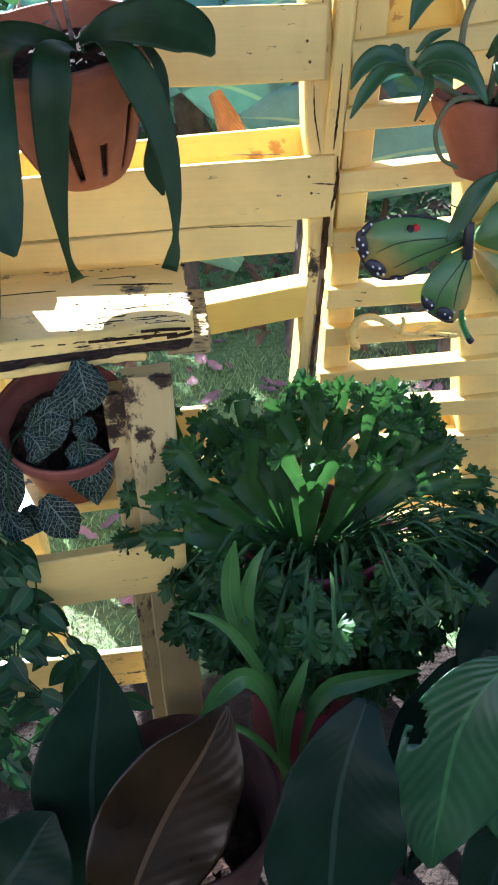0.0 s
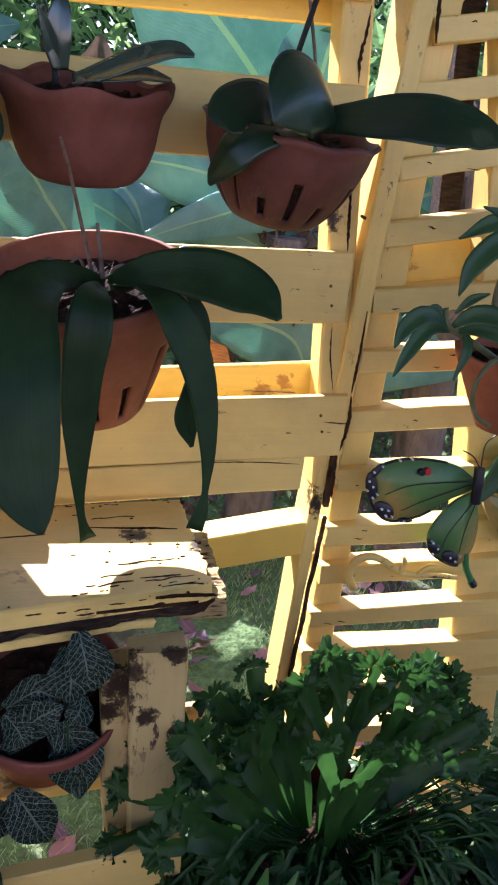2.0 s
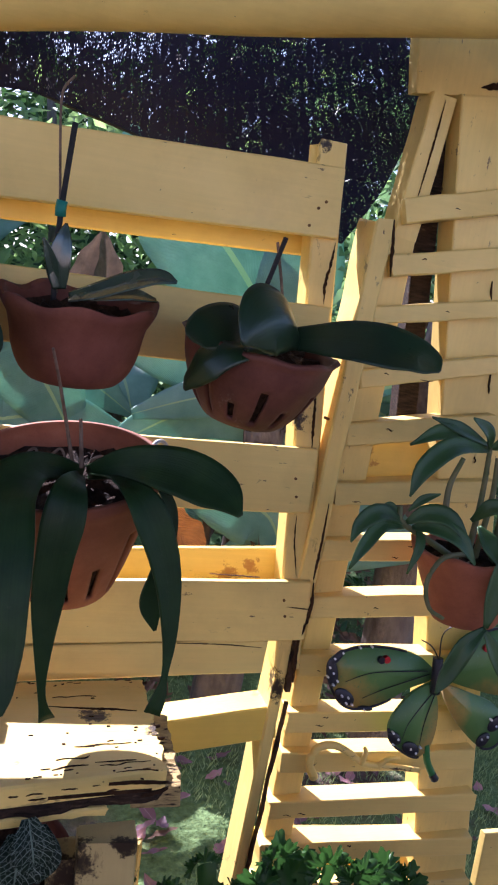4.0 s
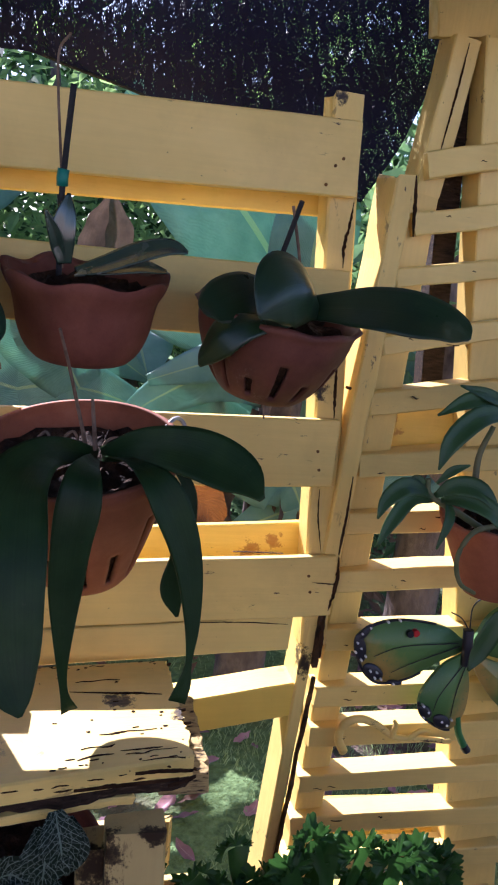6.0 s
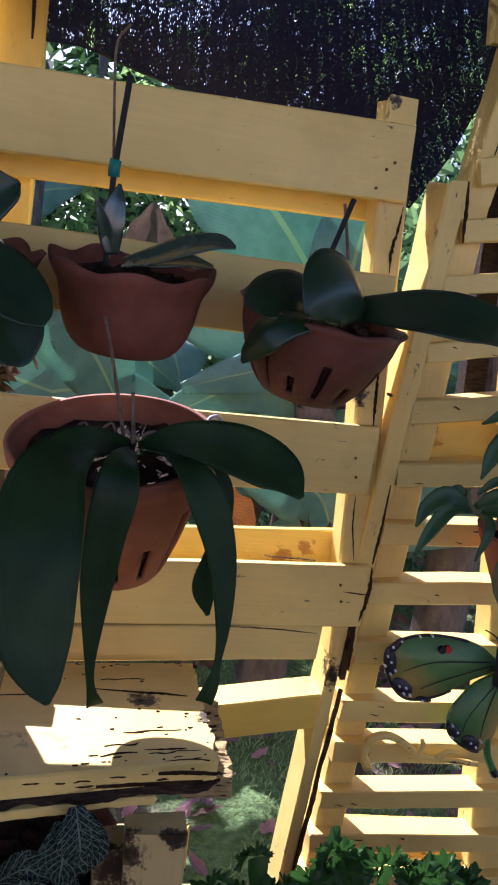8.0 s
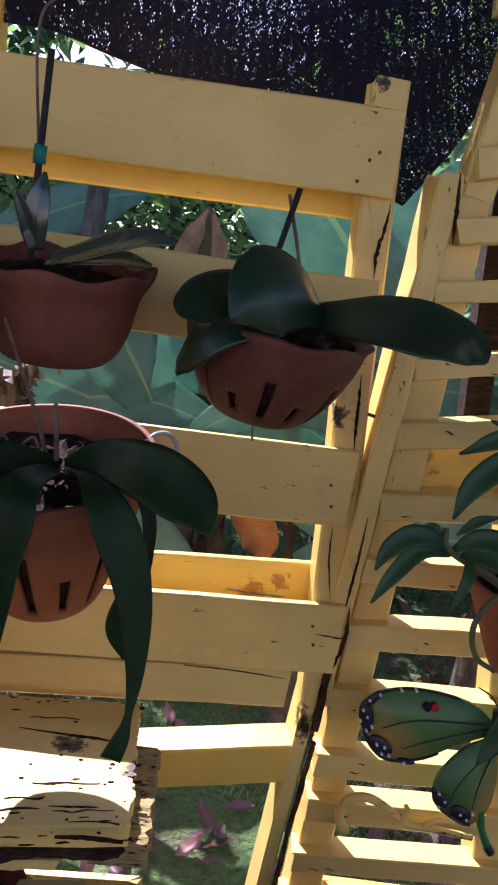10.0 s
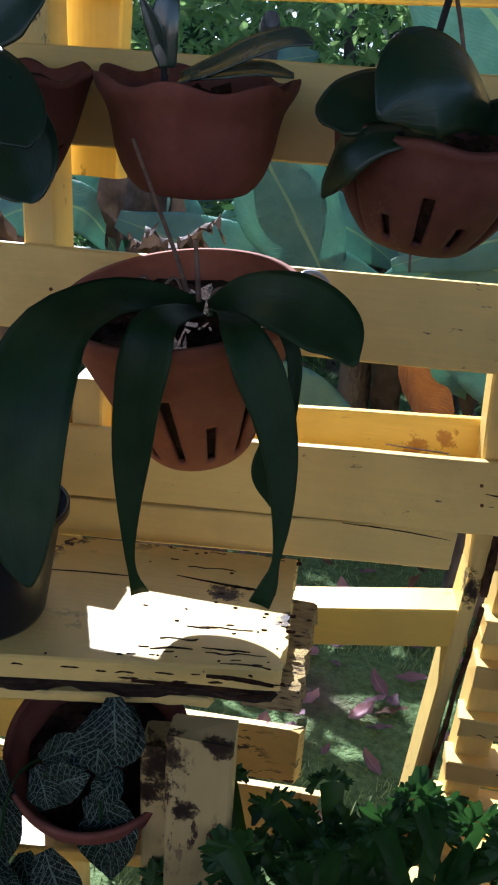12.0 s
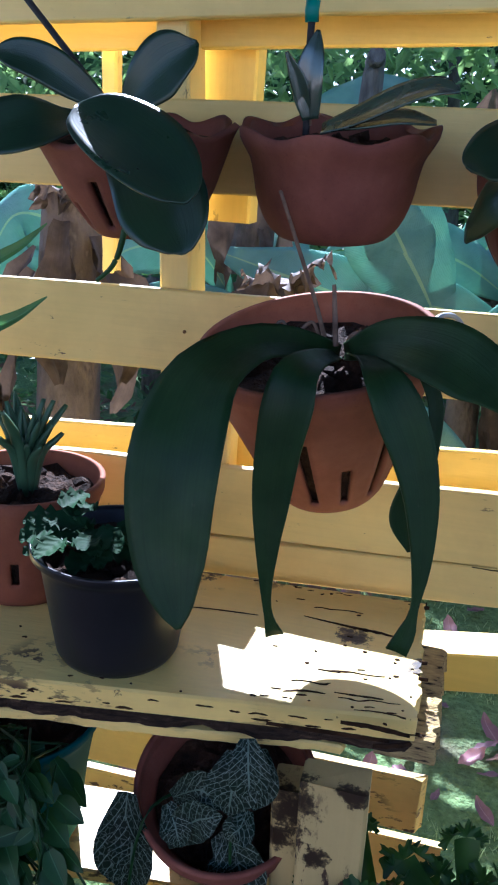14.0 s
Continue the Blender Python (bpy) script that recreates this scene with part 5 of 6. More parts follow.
# ---- plants in front of the fern ----
clay_pot("clay_pot", "large brown clay pot on the ground", dense([(0.09, 0.0), (0.095, 0.006), (0.120, 0.16), (0.134, 0.28), (0.142, 0.29), (0.144, 0.32)], 0.02),
         (0.105, 0.690, 0.0), DARK_CLAY, soil=0.62, seg=48)
slender = thing("slender_plant", "light green plant with slender arching leaves", "house plant")
for cps in ([(0.246, 0.66, 0.287, 0.0038), (0.217, 0.68, 0.511, 0.0041), (0.188, 0.7, 0.595, 0.0085), (0.167, 0.71, 0.662, 0.0125), (0.167, 0.72, 0.72, 0.0107), (0.173, 0.72, 0.761, 0.0014)], [(0.25, 0.66, 0.285, 0.0038), (0.225, 0.68, 0.497, 0.0041), (0.196, 0.7, 0.583, 0.0078), (0.183, 0.71, 0.649, 0.0112), (0.193, 0.72, 0.707, 0.0079), (0.211, 0.73, 0.738, 0.0014)], [(0.241, 0.66, 0.295, 0.0028), (0.218, 0.67, 0.511, 0.0061), (0.182, 0.67, 0.619, 0.0074), (0.146, 0.67, 0.677, 0.0053), (0.107, 0.66, 0.709, 0.0014)], [(0.232, 0.65, 0.356, 0.0027), (0.211, 0.65, 0.527, 0.0055), (0.18, 0.64, 0.607, 0.0125), (0.146, 0.63, 0.605, 0.0139), (0.112, 0.62, 0.561, 0.0015)]):
    bm = bmesh.new()
    blade(bm, cps, (0, -1, 0.5), 22, 6, 0.35)
    part("leaf", bm, SLENDER_LEAF, slender, smooth=True)
for cps in ([(0.238, 0.65, 0.312, 0.0028), (0.229, 0.65, 0.437, 0.0068), (0.232, 0.66, 0.509, 0.0109), (0.245, 0.66, 0.564, 0.0085), (0.26, 0.67, 0.604, 0.0015)], [(0.251, 0.65, 0.309, 0.0028), (0.255, 0.65, 0.468, 0.005), (0.281, 0.66, 0.539, 0.0135), (0.331, 0.67, 0.545, 0.0133), (0.42, 0.68, 0.537, 0.0017)], [(0.245, 0.65, 0.339, 0.0018), (0.213, 0.65, 0.441, 0.0038), (0.172, 0.65, 0.5, 0.004), (0.127, 0.65, 0.529, 0.0016)], [(0.256, 0.65, 0.292, 0.0019), (0.233, 0.63, 0.413, 0.0038), (0.174, 0.62, 0.529, 0.0039), (0.13, 0.62, 0.54, 0.0015)]):
    bm = bmesh.new()
    blade(bm, cps, (0, -1, 0.5), 22, 6, 0.35)
    part("leaf", bm, SLENDER_LEAF, slender, smooth=True)


def leafy(name, label, rows, foot, group="", holes=()):
    """Big leaves on stalks from one foot on the ground. rows: (control points, material)."""
    plant = thing(name, label, "foliage plant", group)
    for cps, mat in rows:
        bm = bmesh.new()
        blade(bm, cps, (0, -1, 0.6), 60, 30, 0.18, 0.05, 10)
        eaten = [f for f in bm.faces if any((f.calc_center_median() - Vector(h)).length < 0.013 * (1 + 0.5 * noise.noise(f.calc_center_median() * 90)) for h in holes)]
        if mat == BROAD_LEAF and eaten:
            bmesh.ops.delete(bm, geom=eaten, context="FACES")
        thicken(part("leaf", bm, mat, plant, smooth=True), 0.0012)
        b = Vector(cps[0][:3])
        f = Vector(foot)
        bm = bmesh.new()
        tube(bm, [tuple(f), tuple(f.lerp(b, 0.5) + Vector((0, 0, 0.03))), tuple(b)], (0.006, 0.004), 7, 10)
        part("stalk", bm, BRONZE_LEAF if mat == BRONZE_LEAF else DARK_LEAF, plant)
    return plant


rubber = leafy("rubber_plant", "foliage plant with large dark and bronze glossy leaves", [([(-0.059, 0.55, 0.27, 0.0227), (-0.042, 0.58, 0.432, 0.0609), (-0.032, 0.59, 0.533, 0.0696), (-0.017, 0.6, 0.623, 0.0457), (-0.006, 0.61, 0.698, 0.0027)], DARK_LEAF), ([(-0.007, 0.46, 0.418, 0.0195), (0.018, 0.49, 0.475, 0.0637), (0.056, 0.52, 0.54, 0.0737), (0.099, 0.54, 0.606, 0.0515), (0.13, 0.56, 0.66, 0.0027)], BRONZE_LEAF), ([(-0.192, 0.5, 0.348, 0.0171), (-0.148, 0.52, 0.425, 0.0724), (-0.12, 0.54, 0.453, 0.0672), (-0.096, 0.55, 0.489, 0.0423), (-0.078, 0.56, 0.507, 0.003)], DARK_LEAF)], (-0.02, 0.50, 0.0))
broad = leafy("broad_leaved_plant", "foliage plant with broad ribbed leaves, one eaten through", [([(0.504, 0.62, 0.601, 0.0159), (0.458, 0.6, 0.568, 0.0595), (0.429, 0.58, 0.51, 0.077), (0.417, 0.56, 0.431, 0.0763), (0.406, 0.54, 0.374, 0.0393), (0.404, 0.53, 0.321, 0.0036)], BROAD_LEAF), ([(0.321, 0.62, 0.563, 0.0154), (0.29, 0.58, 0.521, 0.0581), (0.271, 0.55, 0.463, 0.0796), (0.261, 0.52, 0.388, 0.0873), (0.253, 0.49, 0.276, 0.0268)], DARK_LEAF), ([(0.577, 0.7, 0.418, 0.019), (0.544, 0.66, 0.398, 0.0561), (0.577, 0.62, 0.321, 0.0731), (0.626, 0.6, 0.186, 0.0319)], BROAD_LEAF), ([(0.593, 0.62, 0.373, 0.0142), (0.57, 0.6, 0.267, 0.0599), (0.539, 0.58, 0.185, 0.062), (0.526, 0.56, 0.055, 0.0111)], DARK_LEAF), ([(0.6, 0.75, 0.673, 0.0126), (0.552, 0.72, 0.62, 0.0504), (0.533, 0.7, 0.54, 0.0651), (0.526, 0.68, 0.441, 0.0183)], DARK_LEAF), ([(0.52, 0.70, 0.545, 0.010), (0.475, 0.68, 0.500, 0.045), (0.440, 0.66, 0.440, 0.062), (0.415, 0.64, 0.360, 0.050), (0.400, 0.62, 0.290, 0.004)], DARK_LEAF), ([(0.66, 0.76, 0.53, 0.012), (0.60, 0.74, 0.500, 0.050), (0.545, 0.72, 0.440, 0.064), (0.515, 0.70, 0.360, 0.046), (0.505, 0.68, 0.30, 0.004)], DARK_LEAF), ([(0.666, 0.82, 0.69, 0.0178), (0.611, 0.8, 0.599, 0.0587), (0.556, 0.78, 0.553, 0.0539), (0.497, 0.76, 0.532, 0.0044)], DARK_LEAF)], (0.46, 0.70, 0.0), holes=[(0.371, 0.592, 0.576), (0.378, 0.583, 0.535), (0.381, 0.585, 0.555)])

for plant, dx in ((rubber, 0.030), (broad, 0.024), (slender, 0.018)):
    plant.location.x = dx

# ---- small pot and ornaments on the gate ----
clay_pot("hanging_pot", "small clay pot hung on the slatted gate", dense([(0.030, 0.0), (0.045, 0.005), (0.060, 0.04), (0.078, 0.085), (0.085, 0.10), (0.087, 0.112)]),
         (0.610, 1.085, 1.091, 0, -3, 0), ORANGE_CLAY, wave=(8, 0.004, 0.003), soil=0.85)
CANE = simple("orchid_cane", [(0.3, (0.07, 0.10, 0.035)), (0.7, (0.16, 0.14, 0.07))], 40, 0.6, 0.3)
LANCE_LEAF = leaf_material("lance_leaf", (0.024, 0.066, 0.020), (0.055, 0.125, 0.038), 0.36, 0.35, 0.15, stripes=True)
dendro = thing("cane_orchid", "cane orchid with many narrow arching leaves", "orchid")
for cps in ([(0.583, 1.060, 1.356, 0.0028), (0.525, 1.040, 1.376, 0.0098), (0.475, 1.030, 1.389, 0.0012)], [(0.579, 1.060, 1.356, 0.0033), (0.499, 1.030, 1.372, 0.0116), (0.445, 1.020, 1.352, 0.0012)], [(0.585, 1.060, 1.350, 0.0041), (0.508, 1.020, 1.355, 0.0130), (0.459, 1.000, 1.326, 0.0123), (0.441, 0.990, 1.291, 0.0011)], [(0.587, 1.060, 1.352, 0.0033), (0.572, 1.050, 1.375, 0.0121), (0.541, 1.040, 1.393, 0.0020)], [(0.588, 1.060, 1.353, 0.0033), (0.611, 1.040, 1.365, 0.0135), (0.649, 1.020, 1.347, 0.0017)], [(0.465, 1.040, 1.245, 0.0031), (0.420, 1.020, 1.261, 0.0116), (0.390, 1.010, 1.247, 0.0096), (0.376, 1.000, 1.225, 0.0011)]):
    bm = bmesh.new()
    blade(bm, cps, (0, -1, 0.6), 14, 6, 0.3)
    thicken(part("leaf", bm, LANCE_LEAF, dendro, smooth=True), 0.001)
for cps in ([(0.466, 1.040, 1.239, 0.0031), (0.426, 1.020, 1.245, 0.0094), (0.395, 1.000, 1.222, 0.0085), (0.375, 0.990, 1.193, 0.0011)], [(0.469, 1.040, 1.245, 0.0031), (0.490, 1.030, 1.261, 0.0117), (0.521, 1.020, 1.258, 0.0128), (0.550, 1.010, 1.228, 0.0016)], [(0.479, 1.040, 1.239, 0.0031), (0.500, 1.020, 1.246, 0.0117), (0.533, 1.010, 1.235, 0.0129), (0.557, 1.000, 1.204, 0.0016)], [(0.486, 1.040, 1.242, 0.0028), (0.483, 1.020, 1.221, 0.0069), (0.466, 1.010, 1.184, 0.0012)], [(0.462, 1.040, 1.248, 0.0019), (0.444, 1.040, 1.265, 0.0057), (0.431, 1.040, 1.266, 0.0012)], [(0.469, 1.040, 1.261, 0.0016), (0.488, 1.040, 1.278, 0.0058), (0.512, 1.040, 1.287, 0.0012)]):
    bm = bmesh.new()
    blade(bm, cps, (0, -1, 0.6), 14, 6, 0.3)
    thicken(part("leaf", bm, LANCE_LEAF, dendro, smooth=True), 0.001)
for cps in ([(0.565, 1.040, 1.254, 0.0029), (0.581, 1.020, 1.279, 0.0112), (0.618, 1.010, 1.273, 0.0012)], [(0.578, 1.040, 1.247, 0.0033), (0.585, 1.020, 1.228, 0.0146), (0.599, 1.010, 1.202, 0.0020)], [(0.627, 1.010, 1.269, 0.0053), (0.605, 1.000, 1.204, 0.0173), (0.591, 0.995, 1.160, 0.0145), (0.583, 0.990, 1.121, 0.0033)], [(0.583, 0.990, 1.121, 0.0033), (0.551, 0.980, 1.098, 0.0132), (0.531, 0.980, 1.058, 0.0112), (0.517, 0.975, 1.035, 0.0016)], [(0.582, 0.990, 1.118, 0.0029), (0.600, 0.985, 1.087, 0.0114), (0.615, 0.980, 1.052, 0.0013)]):
    bm = bmesh.new()
    blade(bm, cps, (0, -1, 0.6), 14, 6, 0.3)
    thicken(part("leaf", bm, LANCE_LEAF if cps[0][2] > 1.1 else SLENDER_LEAF, dendro, smooth=True), 0.001)
for pts in ([(0.537, 1.060, 1.242), (0.541, 1.070, 1.292), (0.555, 1.070, 1.334)], [(0.588, 1.070, 1.193), (0.594, 1.070, 1.279), (0.587, 1.060, 1.353)], [(0.607, 1.080, 1.190), (0.617, 1.080, 1.277), (0.615, 1.080, 1.337)], [(0.635, 1.080, 1.182), (0.638, 1.080, 1.262), (0.644, 1.070, 1.333)], [(0.566, 1.060, 1.191), (0.510, 1.050, 1.221), (0.463, 1.040, 1.245), (0.456, 1.040, 1.267)]):
    cord(pts, (0.005, 0.0035), CANE, "cane", dendro)
cord([(0.565, 1.040, 1.207), (0.514, 1.010, 1.207), (0.494, 1.005, 1.176), (0.506, 1.010, 1.140), (0.533, 1.015, 1.123)], (0.0038, 0.0028), CANE, "root", dendro)

WING_GREEN = simple("wing_green", [(0.3, (0.02, 0.12, 0.03)), (0.6, (0.04, 0.18, 0.05)), (0.8, (0.12, 0.26, 0.10))], 22, 0.45, 0.4)
WING_BLACK = simple("wing_black", [(0.3, (0.008, 0.008, 0.010)), (0.7, (0.02, 0.02, 0.03))], 30, 0.4, 0.4)
SPOT_WHITE = simple("spot_white", [(0.3, (0.55, 0.55, 0.52)), (0.7, (0.7, 0.7, 0.68))], 30, 0.5, 0.4)
SPOT_RED = simple("spot_red", [(0.3, (0.35, 0.01, 0.01)), (0.7, (0.45, 0.02, 0.02))], 30, 0.5, 0.4)


def wing_paint():
    """Green enamel that runs to ochre in the lower part of the wing."""
    m, nt, b = material("wing_paint", 0.42, 0.45)
    tc = nt.nodes.new("ShaderNodeTexCoord")
    sep = nt.nodes.new("ShaderNodeSeparateXYZ")
    nt.links.new(tc.outputs["UV"], sep.inputs[0])
    v = coords(nt)
    add = nt.nodes.new("ShaderNodeMath")
    add.operation = "MULTIPLY_ADD"
    nt.links.new(noise_tex(nt, v, 30, 4), add.inputs[0])
    add.inputs[1].default_value = 0.35
    nt.links.new(sep.outputs[1], add.inputs[2])
    col = ramp(nt, add.outputs[0], [(0.40, (0.40, 0.27, 0.07)), (0.60, (0.10, 0.20, 0.055)), (1.0, (0.055, 0.150, 0.050))])
    speck = ramp(nt, noise_tex(nt, v, 240, 2), [(0.66, (0, 0, 0)), (0.70, (1, 1, 1))])
    nt.links.new(mix(nt, speck, col, (0.10, 0.20, 0.09)), b.inputs["Base Color"])
    return m


WING = wing_paint()


def wing(outline, parent, turn=0.0, rim=True):
    """A flat painted wing with a raised dark rim. turn: which way the ochre lies."""
    pts = spline([*outline, outline[0]], 60)[:-1]
    c = pts.mean(0)
    size = max(abs(pts[:, 0] - c[0]).max(), abs(pts[:, 2] - c[2]).max())
    ca, sa = math.cos(turn), math.sin(turn)
    bm = bmesh.new()
    uv = bm.loops.layers.uv.verify()
    front = [bm.verts.new(p + np.array((0, -0.003, 0))) for p in pts]
    back = [bm.verts.new(p + np.array((0, 0.003, 0))) for p in pts]
    mid = bm.verts.new(c + np.array((0, -0.007, 0)))
    n = len(pts)
    for i in range(n):
        j = (i + 1) % n
        bm.faces.new((mid, front[j], front[i])).smooth = True
        bm.faces.new((front[i], front[j], back[j], back[i]))
    bm.faces.new(back)
    for f in bm.faces:
        for l in f.loops:
            q = (l.vert.co.x - c[0]) * sa + (l.vert.co.z - c[2]) * ca
            l[uv].uv = (0.5, 0.5 + 0.5 * q / size)
    w = part("wing", bm, WING, parent)
    if rim:
        bm = bmesh.new()
        tube(bm, [tuple(p + np.array((0, -0.003, 0))) for p in pts[rim[0]:rim[1]]], 0.0022, 8)
        part("rim", bm, WING_BLACK, w, "black enamelled rim")
    return w


butterfly = thing("butterfly_ornament", "painted green and ochre metal butterfly on the slats", "ornament")
wing([(0.624, 1.167, 0.983), (0.594, 1.167, 1.003), (0.549, 1.167, 1.014), (0.501, 1.167, 1.016), (0.465, 1.167, 1.005), (0.446, 1.167, 0.982), (0.464, 1.167, 0.937), (0.495, 1.167, 0.914), (0.542, 1.167, 0.921), (0.588, 1.167, 0.947), (0.624, 1.167, 0.963)], butterfly, 0.5, (8, 46))
wing([(0.626, 1.162, 0.961), (0.592, 1.162, 0.941), (0.565, 1.162, 0.899), (0.567, 1.162, 0.866), (0.592, 1.162, 0.844), (0.623, 1.162, 0.833), (0.643, 1.162, 0.857), (0.646, 1.162, 0.901), (0.636, 1.162, 0.943)], butterfly, -1.3, (16, 34))
wing([(0.643, 1.167, 0.983), (0.665, 1.167, 1.024), (0.710, 1.167, 1.047), (0.771, 1.167, 1.054), (0.822, 1.167, 1.035), (0.845, 1.167, 0.989), (0.829, 1.167, 0.943), (0.766, 1.167, 0.935), (0.700, 1.167, 0.948), (0.648, 1.167, 0.965)], butterfly, -0.4, (8, 40))
wing([(0.641, 1.162, 0.960), (0.688, 1.162, 0.945), (0.745, 1.162, 0.923), (0.775, 1.162, 0.884), (0.762, 1.162, 0.852), (0.734, 1.162, 0.848), (0.690, 1.162, 0.883), (0.655, 1.162, 0.927)], butterfly, 1.3, (20, 38))
for pts, rad in (([(0.465, 1.161, 1.008), (0.453, 1.161, 0.999), (0.449, 1.161, 0.988)], (0.003, 0.006)), ([(0.449, 1.161, 0.990), (0.449, 1.161, 0.973), (0.458, 1.161, 0.957)], (0.006, 0.0095)), ([(0.470, 1.161, 0.942), (0.480, 1.161, 0.934), (0.490, 1.161, 0.928)], (0.008, 0.0105)), ([(0.508, 1.161, 0.917), (0.518, 1.161, 0.915), (0.528, 1.161, 0.915)], (0.005, 0.004)),
                 ([(0.568, 1.156, 0.873), (0.573, 1.156, 0.868), (0.580, 1.156, 0.863)], (0.011, 0.009)), ([(0.598, 1.156, 0.854), (0.605, 1.156, 0.849), (0.613, 1.156, 0.845)], (0.009, 0.011)), ([(0.757, 1.156, 0.898), (0.751, 1.156, 0.892), (0.746, 1.156, 0.885)], 0.011), ([(0.738, 1.156, 0.869), (0.734, 1.156, 0.863), (0.729, 1.156, 0.858)], 0.010)):
    bm = bmesh.new()
    p, q = Vector(pts[0]), Vector(pts[-1])
    wide = rad[1] if isinstance(rad, tuple) else rad
    bmesh.ops.create_uvsphere(bm, u_segments=20, v_segments=10, radius=1.0)
    half = (q - p).length / 2 + wide * 0.75
    bmesh.ops.transform(bm, matrix=Matrix.Translation((p + q) / 2) @ Matrix.Rotation(-math.atan2(q.z - p.z, q.x - p.x), 4, "Y") @ Matrix.Diagonal((half, 0.0042, wide, 1)), verts=bm.verts[:])
    for f in bm.faces:
        f.smooth = True
    part("margin", bm, WING_BLACK, butterfly)
for pts in ([(0.613, 1.158, 0.980), (0.522, 1.158, 0.976), (0.477, 1.160, 0.960)], [(0.617, 1.158, 0.975), (0.545, 1.158, 0.950), (0.509, 1.160, 0.933)], [(0.628, 1.156, 0.946), (0.596, 1.156, 0.896), (0.588, 1.156, 0.867)], [(0.632, 1.156, 0.946), (0.622, 1.156, 0.895), (0.620, 1.156, 0.858)]):
    cord(pts, (0.0010, 0.0005), WING_BLACK, "vein", butterfly, 5)
cord([(0.635, 1.162, 0.854), (0.643, 1.162, 0.824), (0.658, 1.162, 0.798)], (0.0055, 0.0060), WING_GREEN, "tail", butterfly)
cord([(0.656, 1.161, 0.801), (0.658, 1.160, 0.798), (0.662, 1.160, 0.793)], 0.0068, WING_BLACK, "tail_tip", butterfly)
cord([(0.626, 1.157, 1.003), (0.627, 1.154, 0.976), (0.631, 1.157, 0.945)], 0.0085, WING_BLACK, "body", butterfly, 10)
cord([(0.626, 1.157, 1.003), (0.608, 1.152, 1.024), (0.589, 1.152, 1.034)], 0.0011, WING_BLACK, "feeler", butterfly, 5)
cord([(0.628, 1.157, 1.003), (0.618, 1.142, 1.048), (0.634, 1.132, 1.071)], 0.0011, WING_BLACK, "feeler", butterfly, 5)
for centres, mat, r in (([(0.492, 1.160, 1.016), (0.511, 1.160, 1.018), (0.465, 1.160, 1.007), (0.453, 1.160, 0.998), (0.447, 1.159, 0.984), (0.454, 1.159, 0.975), (0.446, 1.159, 0.969), (0.456, 1.157, 0.957), (0.462, 1.157, 0.963), (0.473, 1.157, 0.939), (0.484, 1.157, 0.936), (0.492, 1.157, 0.925), (0.482, 1.157, 0.927), (0.514, 1.158, 0.916)], SPOT_WHITE, 0.0017), ([(0.569, 1.155, 0.879), (0.579, 1.155, 0.868), (0.572, 1.155, 0.859), (0.604, 1.155, 0.851), (0.614, 1.155, 0.844), (0.621, 1.155, 0.853), (0.740, 1.155, 0.900), (0.751, 1.155, 0.889), (0.757, 1.155, 0.901), (0.729, 1.155, 0.866), (0.739, 1.155, 0.870)], SPOT_WHITE, 0.0019), ([(0.539, 1.159, 0.998), (0.530, 1.159, 0.997), (0.710, 1.159, 1.020)], SPOT_RED, 0.0055)):
    for k, p in enumerate(centres):
        bm = bmesh.new()
        tube(bm, [(p[0], p[1] - 0.004, p[2]), (p[0], p[1] + 0.004, p[2])], r, 10)
        part("spot", bm, WING_BLACK if (mat == SPOT_RED and k == 1) else mat, butterfly)
lizard = thing("lizard_ornament", "yellow-painted lizard figure on a gate slat", "ornament")
bm = bmesh.new()
line = spline([(0.472, 1.207, 0.772), (0.458, 1.202, 0.800), (0.466, 1.200, 0.826), (0.491, 1.197, 0.834), (0.520, 1.195, 0.822), (0.551, 1.195, 0.801), (0.597, 1.192, 0.797), (0.647, 1.189, 0.792)], 30)
tube(bm, [tuple(p) for p in line], (0.0075, 0.0045), 10)
part("body", bm, WORN_YELLOW, lizard)
cord([(0.544, 1.192, 0.803), (0.547, 1.189, 0.824), (0.543, 1.187, 0.834)], (0.005, 0.003), YELLOW, "leg", lizard)
cord([(0.575, 1.192, 0.799), (0.591, 1.189, 0.813), (0.608, 1.187, 0.814)], (0.005, 0.003), YELLOW, "leg", lizard)

